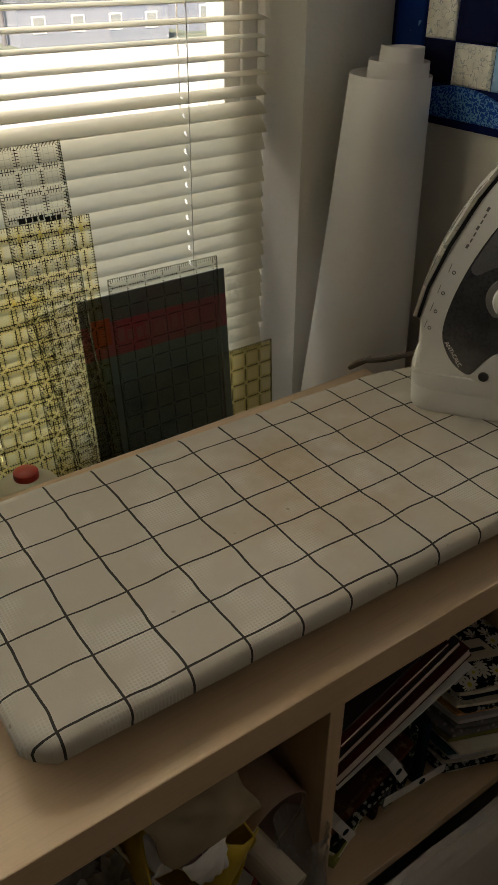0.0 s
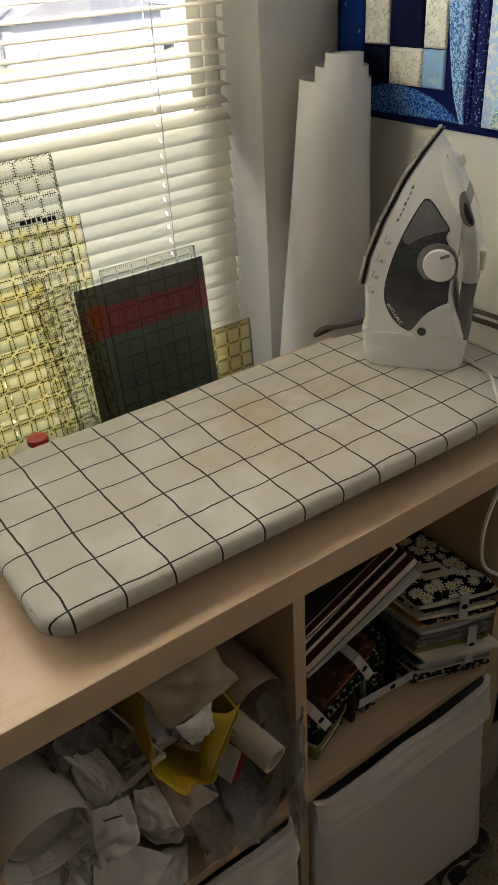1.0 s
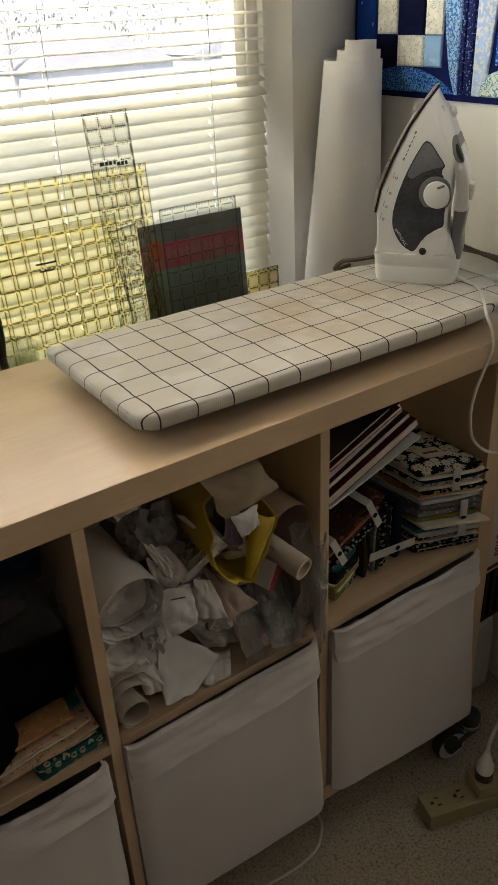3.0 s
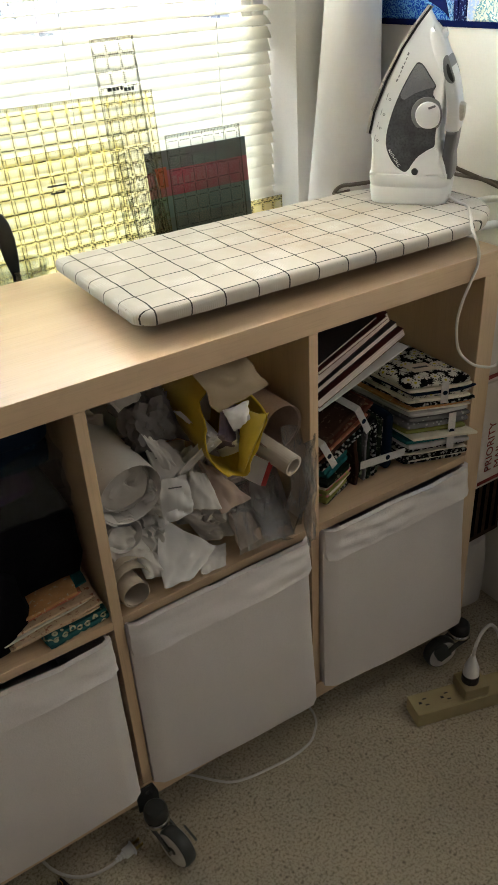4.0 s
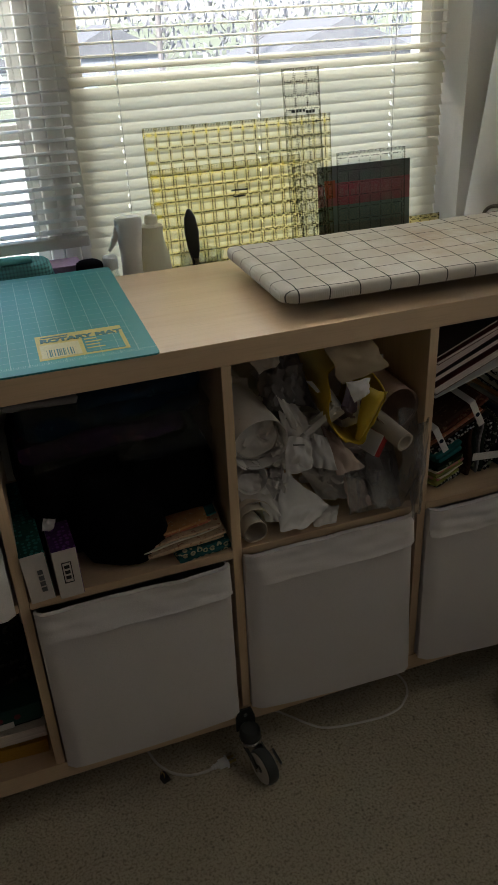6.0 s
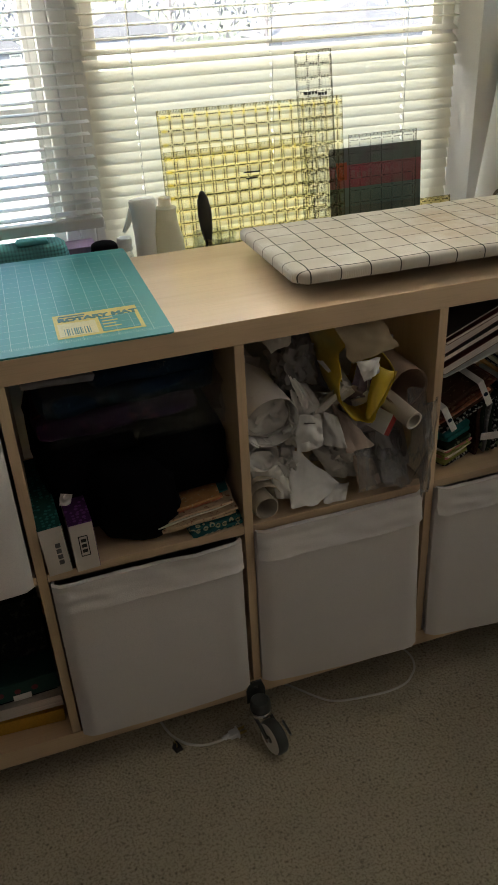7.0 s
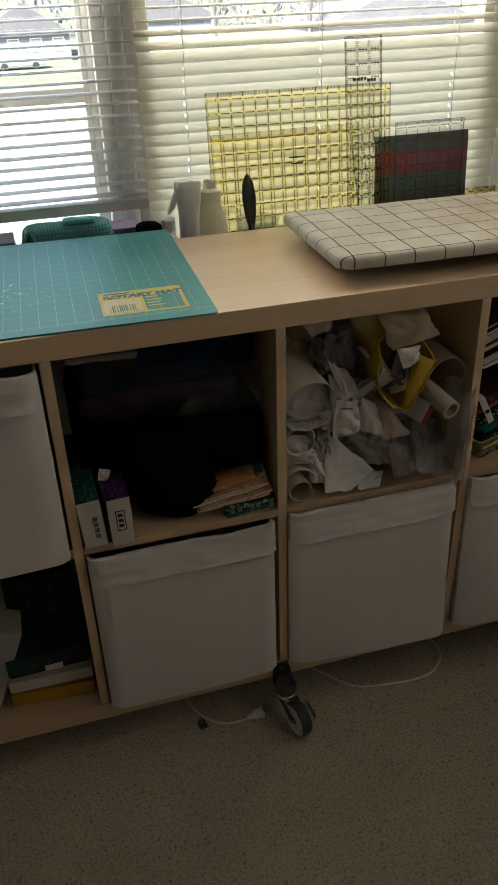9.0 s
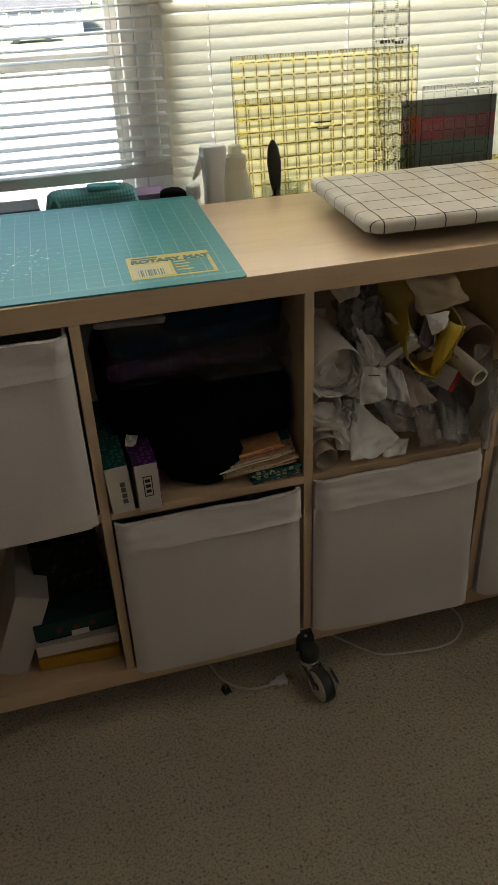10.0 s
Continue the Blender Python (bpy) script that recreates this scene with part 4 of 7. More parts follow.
# ---------------------------------------------------------------- rulers on the sill
def ruler_mat(name, w, h, tint, ink, second, line=0.0009, halo=0.0, tick=0.0009, arm=0.0060, quarter=0.0, dots=0.0, sheen=0.10):
    """Clear acrylic printed with an inch grid: railway-like ticked lines that leave each crossing open, a coloured halo along
    the lines, fine quarter lines and lozenges; x across, z up from the lower left corner."""
    m, nt, out = tree(name)
    v = object_coords(nt)
    s = node(nt, "ShaderNodeSeparateXYZ", {0: v})
    x, z = s.outputs[0], s.outputs[2]
    inch, minor = 0.0254, 0.003175
    near_x, near_z = band(nt, x, inch, 0.0042), band(nt, z, inch, 0.0042)
    rail_v = calc(nt, "MAXIMUM", band(nt, x, inch, line), calc(nt, "MULTIPLY", band(nt, x, inch, arm), band(nt, z, minor, tick, minor / 2)))
    rail_h = calc(nt, "MAXIMUM", band(nt, z, inch, line), calc(nt, "MULTIPLY", band(nt, z, inch, arm), band(nt, x, minor, tick, minor / 2)))
    rail_v = calc(nt, "MULTIPLY", rail_v, calc(nt, "SUBTRACT", 1.0, near_z))
    rail_h = calc(nt, "MULTIPLY", rail_h, calc(nt, "SUBTRACT", 1.0, near_x))
    black = calc(nt, "MAXIMUM", rail_v, rail_h)
    edge = calc(nt, "MAXIMUM", calc(nt, "LESS_THAN", z, 0.0045), calc(nt, "GREATER_THAN", z, h - 0.0045))
    edge = calc(nt, "MULTIPLY", edge, band(nt, x, minor, tick))
    edge2 = calc(nt, "MAXIMUM", calc(nt, "LESS_THAN", x, 0.0045), calc(nt, "GREATER_THAN", x, w - 0.0045))
    edge2 = calc(nt, "MULTIPLY", edge2, band(nt, z, minor, tick))
    black = calc(nt, "MAXIMUM", black, calc(nt, "MAXIMUM", edge, edge2))
    if quarter:
        q = calc(nt, "MAXIMUM", band(nt, x, inch / 4, 0.0005), band(nt, z, inch / 4, 0.0005))
        black = calc(nt, "MAXIMUM", black, calc(nt, "MULTIPLY", q, quarter))
    glow = calc(nt, "MULTIPLY", calc(nt, "MAXIMUM", band(nt, x, inch, 0.0092), band(nt, z, inch, 0.0092)), halo)
    if dots:
        # lozenges under the upper edge and along one side
        loz = calc(nt, "ADD", calc(nt, "ABSOLUTE", calc(nt, "SUBTRACT", z, h - 0.0140)), calc(nt, "MULTIPLY", calc(nt, "ABSOLUTE", calc(nt, "SUBTRACT", calc(nt, "FRACT", calc(nt, "ADD", calc(nt, "DIVIDE", x, inch), 0.5)), 0.5)), inch * 2.0))
        side = calc(nt, "ADD", calc(nt, "MULTIPLY", calc(nt, "ABSOLUTE", calc(nt, "SUBTRACT", x, 0.0120)), 0.8), calc(nt, "MULTIPLY", calc(nt, "ABSOLUTE", calc(nt, "SUBTRACT", calc(nt, "FRACT", calc(nt, "ADD", calc(nt, "DIVIDE", z, inch), 0.5)), 0.5)), inch * 2.0))
        black = calc(nt, "MULTIPLY", black, calc(nt, "GREATER_THAN", calc(nt, "MINIMUM", loz, side), 0.0062))
        glow = calc(nt, "MAXIMUM", glow, calc(nt, "LESS_THAN", calc(nt, "MINIMUM", loz, side), 0.0062))
    clear = node(nt, "ShaderNodeBsdfTransparent", {"Color": (*tint, 1)})
    gl = node(nt, "ShaderNodeBsdfGlossy", {"Color": (1, 1, 1, 1), "Roughness": 0.08})
    body = node(nt, "ShaderNodeMixShader", {0: sheen * 0.4, 1: clear.outputs[0], 2: gl.outputs[0]}).outputs[0]
    yel = node(nt, "ShaderNodeBsdfTransparent", {"Color": (*second, 1)})
    body = node(nt, "ShaderNodeMixShader", {0: glow, 1: body, 2: yel.outputs[0]}).outputs[0]
    dk = node(nt, "ShaderNodeBsdfDiffuse", {"Color": (*ink, 1)})
    body = node(nt, "ShaderNodeMixShader", {0: calc(nt, "MULTIPLY", black, 0.96), 1: body, 2: dk.outputs[0]}).outputs[0]
    nt.links.new(body, out.inputs[0])
    return m


EDGE_CLEAR = glass_mat("ruler_edge", (0.72, 0.74, 0.66), 0.12, 0.1)


def ruler(name, label, w, h, x, y, lean, roll, mat, category="ruler"):
    r = thing(name, label, category, m=pose(x, y, SILL + 0.0005 + w * abs(math.sin(radians(roll))) * (1 if roll > 0 else 0), -lean, roll, 0), group="sewing rulers on the sill")
    b = bmesh.new()
    vs = [b.verts.new(p) for p in ((0, 0, 0), (w, 0, 0), (w, 0, h), (0, 0, h))]
    b.faces.new(vs)
    part("printed_face", b, mat, r)
    rim = box(0.0004, w - 0.0004, 0.0002, 0.0030, 0.0, 0.0006)
    rim = box(0.0004, w - 0.0004, 0.0002, 0.0030, h - 0.0006, h, bm=rim)
    rim = box(0, 0.0006, 0.0002, 0.0030, 0.0006, h - 0.0006, bm=rim)
    rim = box(w - 0.0006, w, 0.0002, 0.0030, 0.0006, h - 0.0006, bm=rim)
    part("edge", rim, EDGE_CLEAR, r)
    return r


INK = (0.02, 0.018, 0.012)
sq = ruler("square_ruler", "large clear square quilting ruler with a yellow and black grid", 0.394, 0.394, -0.713, 0.520, 6.6, 0.4,
           ruler_mat("square_ruler_print", 0.394, 0.394, (1.0, 0.965, 0.80), (0.030, 0.026, 0.008), (0.96, 0.82, 0.26), line=0.0011, halo=0.40, tick=0.0006, arm=0.0048, dots=1.0))
ruler("square_ruler", "smaller clear square quilting ruler standing behind a larger one", 0.318, 0.318, -0.702, 0.530, 6.0, -0.3,
      ruler_mat("small_square_ruler_print", 0.318, 0.318, (1.0, 0.97, 0.80), (0.032, 0.028, 0.008), (0.96, 0.84, 0.36), line=0.0009, halo=0.30, tick=0.0005, arm=0.0042, dots=1.0))
BLK = surface("black_ink", (0.02, 0.02, 0.02), (0.03, 0.03, 0.03))
for i, (dx, dz) in enumerate(((0.168, 0.262), (0.172, 0.250))):
    part("maker_mark", box(dx, dx + 0.036 - 0.01 * i, -0.0008, -0.0003, dz, dz + 0.003), BLK, sq)
om = ruler("long_ruler", "long narrow clear ruler with black inch marks", 0.079, 0.482, -0.4180, 0.508, 5.6, -0.9,
           ruler_mat("long_ruler_print", 0.079, 0.482, (0.94, 0.94, 0.90), INK, (0.86, 0.80, 0.45), line=0.0008, halo=0.10, tick=0.0007, arm=0.0075, quarter=0.30))
for i, (dx, w) in enumerate(((0.015, 0.008), (0.0245, 0.006), (0.032, 0.005), (0.040, 0.004), (0.046, 0.006), (0.0535, 0.005), (0.060, 0.005))):
    part("maker_mark", box(dx, dx + w, -0.0008, -0.0003, 0.401 - (0.003 if i > 3 else 0), 0.407 - (0.003 if i > 3 else 0)), BLK, om)
ruler("short_ruler", "narrow clear ruler with fine black lines leaning sideways", 0.0635, 0.305, -0.384, 0.490, 4.5, -7.5,
      ruler_mat("short_ruler_print", 0.0635, 0.305, (0.92, 0.92, 0.88), INK, (0.78, 0.74, 0.55), line=0.0007, halo=0.12, tick=0.0006, arm=0.0060, quarter=0.30))
ruler("clear_ruler", "clear ruler with thin black ticks standing before a dark card", 0.160, 0.316, -0.313, 0.514, 4.8, 0.2,
      ruler_mat("clear_ruler_print", 0.160, 0.316, (0.84, 0.86, 0.84), (0.03, 0.03, 0.03), (0.8, 0.8, 0.75), line=0.0006, tick=0.0006, arm=0.0030))
ruler("yellow_ruler", "small yellow-tinted square ruler with black ticks", 0.100, 0.160, -0.146, 0.548, 3.0, 0.0,
      ruler_mat("yellow_ruler_print", 0.100, 0.160, (0.90, 0.80, 0.45), INK, (0.72, 0.58, 0.12), line=0.0010, halo=0.35, tick=0.0008, arm=0.0050))


def card_mat():
    m, nt, out = tree("ruler_pack_card")
    v = object_coords(nt)
    s = node(nt, "ShaderNodeSeparateXYZ", {0: v})
    z, x = s.outputs[2], s.outputs[0]
    a = noise_tex(nt, v, 26.0, 4.0)
    col = mixc(nt, ramp(nt, a, 0.3, 0.7), (0.075, 0.095, 0.085), (0.17, 0.20, 0.16))
    red = calc(nt, "MULTIPLY", calc(nt, "GREATER_THAN", z, 0.205), calc(nt, "LESS_THAN", z, 0.252))
    col = mixc(nt, calc(nt, "MULTIPLY", red, ramp(nt, noise_tex(nt, v, 9.0, 3.0), 0.25, 0.6)), col, (0.40, 0.045, 0.07))
    green = calc(nt, "MULTIPLY", calc(nt, "GREATER_THAN", z, 0.165), calc(nt, "LESS_THAN", z, 0.205))
    col = mixc(nt, calc(nt, "MULTIPLY", green, 0.5), col, (0.14, 0.24, 0.21))
    top = calc(nt, "GREATER_THAN", z, 0.252)
    col = mixc(nt, calc(nt, "MULTIPLY", top, ramp(nt, a, 0.4, 0.6)), col, (0.10, 0.085, 0.085))
    p = node(nt, "ShaderNodeBsdfPrincipled", {"Base Color": col, "Roughness": 0.35})
    nt.links.new(p.outputs[0], out.inputs[0])
    return m


cd = thing("ruler_pack", "dark printed card pack with a maroon band", "card pack", m=pose(-0.346, 0.538, SILL + 0.0005, -5.2, 0.1, 0))
part("card", box(0, 0.220, 0, 0.003, 0, 0.287, 0.0008), card_mat(), cd)
PINK_INK = surface("faded_pink_ink", (0.40, 0.14, 0.15), (0.34, 0.12, 0.13))
for i in range(9):
    part("print_bar", box(0.050 + i * 0.0135, 0.059 + i * 0.0135, -0.0006, -0.0001, 0.222, 0.236 if i % 3 else 0.240), PINK_INK, cd)
part("price_tag", box(0.012, 0.040, -0.0008, -0.0001, 0.222, 0.258, 0.0001), surface("orange_print", (0.42, 0.09, 0.04), (0.34, 0.08, 0.04)), cd, "orange-red print patch")


# ---------------------------------------------------------------- bottles on the sill
def bottle_spray(x, y):
    t = thing("spray_bottle", "white plastic spray bottle with a trigger", "spray bottle", m=pose(x, y, SILL + 0.0003))
    part("bottle", lathe([(0, 0), (0.031, 0), (0.033, 0.004), (0.033, 0.09), (0.030, 0.115), (0.024, 0.130), (0.020, 0.136), (0, 0.136)], 32), WHITE_PLASTIC, t, smooth=True)
    hd = bmesh.new()
    rings = []
    for z, rx, ry, ox in ((0.128, 0.0205, 0.018, 0.0), (0.178, 0.0205, 0.017, 0.0), (0.205, 0.0235, 0.0175, 0.001), (0.235, 0.0265, 0.0175, 0.001), (0.246, 0.0265, 0.017, 0.001), (0.2495, 0.023, 0.014, 0.001)):
        rings.append([hd.verts.new((ox + rx * math.copysign(abs(math.cos(2 * math.pi * k / 28)) ** 0.75, math.cos(2 * math.pi * k / 28)), ry * math.sin(2 * math.pi * k / 28), z)) for k in range(28)])
    for p, q in zip(rings, rings[1:]):
        for k in range(28):
            hd.faces.new((p[k], p[(k + 1) % 28], q[(k + 1) % 28], q[k]))
    hd.faces.new(rings[-1])
    hd.faces.new(rings[0][::-1])
    part("spray_head", hd, WHITE_PLASTIC, t, "white shrouded spray head", True)
    part("trigger", prism([(-0.020, 0.236), (-0.026, 0.234), (-0.033, 0.210), (-0.043, 0.190), (-0.040, 0.187), (-0.030, 0.198), (-0.022, 0.212)], -0.005, 0.005, 0.0015), WHITE_PLASTIC, t)


bottle_spray(-0.771, 0.500)
MILK = surface("milky_plastic", (0.78, 0.75, 0.65), (0.74, 0.71, 0.61), 8, 200, 0.4, 0.04, 0.05, 0.0003, thin=0.5)
t = thing("squeeze_bottle", "milky white squeeze bottle with a stepped cap", "bottle", m=pose(-0.7235, 0.508, SILL + 0.0003) @ Matrix.Diagonal((1, 1, 1.06, 1)))
part("bottle", lathe([(0, 0), (0.031, 0), (0.033, 0.004), (0.033, 0.13), (0.031, 0.155), (0.025, 0.175), (0.0215, 0.19), (0, 0.19)], 32), MILK, t, smooth=True)
part("cap", lathe([(0, 0.188), (0.0215, 0.188), (0.0215, 0.212), (0.013, 0.216), (0.0125, 0.229), (0.010, 0.231), (0, 0.231)], 28), MILK, t, smooth=False)
t = thing("small_bottle", "small clear bottle with a white ribbed cap", "bottle", m=pose(-0.815, 0.490, SILL + 0.0003))
part("bottle", lathe([(0, 0), (0.020, 0), (0.021, 0.003), (0.021, 0.128), (0.014, 0.148), (0.012, 0.158), (0, 0.158)], 24), JAR_GLASS, t, smooth=True)
part("cap", lathe([(0, 0.157), (0.0145, 0.157), (0.0145, 0.180), (0.013, 0.182), (0, 0.182)], 24), WHITE_PLASTIC, t)
t = thing("glass_jar", "clear glass jar holding a black-handled brush", "jar", m=pose(-0.633, 0.485, SILL + 0.0003) @ Matrix.Diagonal((1.17, 1.17, 0.97, 1)))
part("glass", lathe([(0, 0), (0.036, 0), (0.038, 0.004), (0.038, 0.152), (0.036, 0.162), (0.0385, 0.168), (0.0385, 0.172), (0.036, 0.172), (0.034, 0.162), (0.0355, 0.150), (0.0355, 0.006), (0, 0.006)], 36), JAR_GLASS, t, smooth=True)
b = bmesh.new()
rings = []
for z, rx, ry in ((0.0, 0.004, 0.003), (0.10, 0.005, 0.0035), (0.135, 0.007, 0.004), (0.165, 0.0125, 0.005), (0.195, 0.0145, 0.0055), (0.222, 0.0115, 0.005), (0.236, 0.005, 0.003), (0.239, 0.001, 0.001)):
    rings.append([b.verts.new((rx * math.cos(2 * math.pi * k / 16), ry * math.sin(2 * math.pi * k / 16), z)) for k in range(16)])
for p, q in zip(rings, rings[1:]):
    for k in range(16):
        b.faces.new((p[k], p[(k + 1) % 16], q[(k + 1) % 16], q[k]))
b.faces.new(rings[-1])
b.faces.new(rings[0][::-1])
thing("brush", "black glossy oval-handled brush standing in a glass jar", "brush", m=pose(-0.634, 0.492, SILL + 0.009, 0, -4, 0) @ Matrix.Diagonal((1.0, 1.0, 1.02, 1)), bm=b, mat=BLACK_PLASTIC, smooth=True)
t = thing("glue_bottle", "squat white bottle with a red button cap", "bottle", m=pose(-0.476, 0.462, SILL + 0.0003))
part("bottle", lathe([(0, 0), (0.036, 0), (0.040, 0.005), (0.040, 0.105), (0.036, 0.122), (0.024, 0.132), (0.016, 0.134), (0, 0.134)], 32), MILK, t, smooth=True)
part("cap", lathe([(0, 0.133), (0.0145, 0.133), (0.015, 0.136), (0.0145, 0.142), (0.011, 0.1445), (0, 0.1445)], 28), surface("red_plastic", (0.45, 0.03, 0.025), (0.4, 0.03, 0.02), rough=0.35), t, "red cap", True)
b = slab(0.062, 0.05, 0.176, 0.004, 4, r=0.02)
thing("cloth_pouch", "crumpled dark navy cloth pouch", "pouch", m=pose(-0.854, 0.500, SILL + 0.001), bm=b, mat=BLACK_CLOTH, smooth=True)
PURPLE = surface("lilac_card", (0.36, 0.27, 0.40), (0.30, 0.22, 0.34), 12, 200, 0.7)
thing("lilac_box", "pale lilac cardboard box on the sill", "box", m=pose(-0.900, 0.540, SILL + 0.0003), bm=box(-0.034, 0.034, -0.03, 0.03, 0.0, 0.168, 0.002), mat=PURPLE)


# ---------------------------------------------------------------- paper roll in the corner
def paper_roll_big():
    r = thing("paper_roll", "tall loose roll of white pattern paper standing in the corner", "paper roll", m=pose(0.060, 0.470, 0.0))
    for k, (top, rad, w0, flare, ox, oy) in enumerate(((1.219, 0.053, 0.0, 0.022, -0.003, 0), (1.233, 0.040, 0.9, 0.012, 0.012, 0.003), (1.248, 0.029, 1.9, 0.006, 0.018, 0.006))):
        b = bmesh.new()
        rows = []
        nz, na = 18, 44
        for j in range(nz + 1):
            z = 0.002 + (top - 0.002) * j / nz
            fl = flare * (1 - j / nz) ** 1.6
            cone = (1.22 - z) * 0.052
            row = []
            for i in range(na + 1):
                a = w0 + 2.35 * math.pi * i / na
                rr = (rad + cone + fl * 0.45) * (1 - 0.05 * i / na) + 0.0016 * noise.noise(Vector((a * 1.5, z * 5, k)))
                x, y = ox + 0.010 - cone * 0.9 + rr * math.cos(a) * (1 + fl * 6), oy + rr * math.sin(a)
                y = max(min(y, 0.072), -0.080)
                row.append(b.verts.new((min(max(x, -0.13), 0.086), y, z - (0.004 * i / na))))
            rows.append(row)
        for p, q in zip(rows, rows[1:]):
            for i in range(na):
                b.faces.new((p[i], p[i + 1], q[i + 1], q[i]))
        ob = part("sheet", b, PAPER, r, smooth=True)
        sol = ob.modifiers.new("thickness", "SOLIDIFY")
        sol.thickness = 0.0006


paper_roll_big()


# ---------------------------------------------------------------- quilt on the wall
def print_mat(name, base, motif, scale, amount, third=None, kind="blob", rough=0.85):
    """Printed cotton: a ground, a scattered motif and a fine weave."""
    m, nt, out = tree(name)
    v = object_coords(nt)
    a = noise_tex(nt, v, scale * 0.35, 3.0)
    col = mixc(nt, ramp(nt, a, 0.3, 0.7), base, tuple(min(1.0, c * 1.35) for c in base))
    if kind == "blob":
        f = ramp(nt, noise_tex(nt, v, scale, 3.0, 0.65), 1 - amount, 1 - amount + 0.04)
    elif kind == "vein":
        n = noise_tex(nt, v, scale * 0.6, 2.0)
        f = calc(nt, "LESS_THAN", calc(nt, "ABSOLUTE", calc(nt, "SUBTRACT", n, 0.5)), amount)
    elif kind == "dot":
        d = node(nt, "ShaderNodeTexVoronoi", {"Vector": v, "Scale": scale}).outputs["Distance"]
        f = calc(nt, "LESS_THAN", d, amount)
    elif kind == "ring":
        d = node(nt, "ShaderNodeTexVoronoi", {"Vector": v, "Scale": scale, "Randomness": 0.35}).outputs["Distance"]
        f = calc(nt, "LESS_THAN", calc(nt, "ABSOLUTE", calc(nt, "SUBTRACT", d, 0.32)), amount)
    elif kind == "daisy":
        vo = node(nt, "ShaderNodeTexVoronoi", {"Vector": v, "Scale": scale, "Randomness": 0.85})
        d = vo.outputs["Distance"]
        off = node(nt, "ShaderNodeVectorMath", {0: v, 1: vo.outputs["Position"]}, operation="SUBTRACT").outputs[0]
        so = node(nt, "ShaderNodeSeparateXYZ", {0: off})
        ang = calc(nt, "ARCTAN2", calc(nt, "ADD", so.outputs[1], so.outputs[2]), so.outputs[0])
        petal = calc(nt, "ABSOLUTE", calc(nt, "COSINE", calc(nt, "MULTIPLY", ang, 5.0)))
        f = calc(nt, "LESS_THAN", d, calc(nt, "MULTIPLY_ADD", petal, amount * 0.45, amount * 0.62))
        col = mixc(nt, f, col, motif)
        f, motif, third = calc(nt, "LESS_THAN", d, amount * 0.3), third, None
    else:
        d = node(nt, "ShaderNodeTexVoronoi", {"Vector": v, "Scale": scale})
        f = calc(nt, "LESS_THAN", d.outputs["Distance"], calc(nt, "MULTIPLY_ADD", noise_tex(nt, v, scale * 4.0, 0.0), amount * 1.6, -amount * 0.25))
    col = mixc(nt, f, col, motif)
    if third:
        g = ramp(nt, noise_tex(nt, v, scale * 1.7, 2.0), 0.62, 0.65)
        col = mixc(nt, g, col, third)
    fine = noise_tex(nt, v, 800.0, 1.0)
    p = node(nt, "ShaderNodeBsdfPrincipled", {"Base Color": col, "Roughness": rough, "Normal": bump(nt, fine, 0.3, 0.0004), "Specular IOR Level": 0.04})
    nt.links.new(p.outputs[0], out.inputs[0])
    return m


NAVY = print_mat("navy_cotton", (0.006, 0.008, 0.030), (0.010, 0.014, 0.05), 60, 0.4)
WHITE_PRINT = print_mat("white_print_cotton", (0.66, 0.65, 0.57), (0.44, 0.47, 0.46), 170, 0.016, kind="vein")
STAR_BLUE = print_mat("star_blue_cotton", (0.008, 0.036, 0.19), (0.13, 0.27, 0.52), 48, 0.26, kind="star")
BATIK = print_mat("blue_batik", (0.010, 0.060, 0.32), (0.12, 0.32, 0.62), 330, 0.050, kind="vein")
BATIK_DOT = print_mat("blue_dotted_batik", (0.012, 0.075, 0.34), (0.22, 0.42, 0.74), 170, 0.33, kind="dot")
SKY_COTTON = print_mat("light_blue_cotton", (0.26, 0.44, 0.66), (0.42, 0.58, 0.75), 45, 0.42)
SKY_PRINT = print_mat("light_blue_print", (0.26, 0.46, 0.68), (0.06, 0.19, 0.46), 240, 0.050, third=(0.55, 0.62, 0.66), kind="vein")
LEAF_PRINT = print_mat("leaf_print", (0.34, 0.46, 0.68), (0.66, 0.69, 0.68), 170, 0.50)
TEAL_PRINT = print_mat("white_teal_print", (0.56, 0.62, 0.56), (0.16, 0.36, 0.46), 210, 0.045, kind="vein")
STRIPE_NAVY = print_mat("navy_white_print", (0.010, 0.014, 0.075), (0.22, 0.34, 0.64), 230, 0.42)
BINDING = surface("navy_binding", (0.008, 0.014, 0.09), (0.010, 0.018, 0.11), 20, 600, 0.8, 0.2, 0.4, 0.0005)
QX = 0.1335


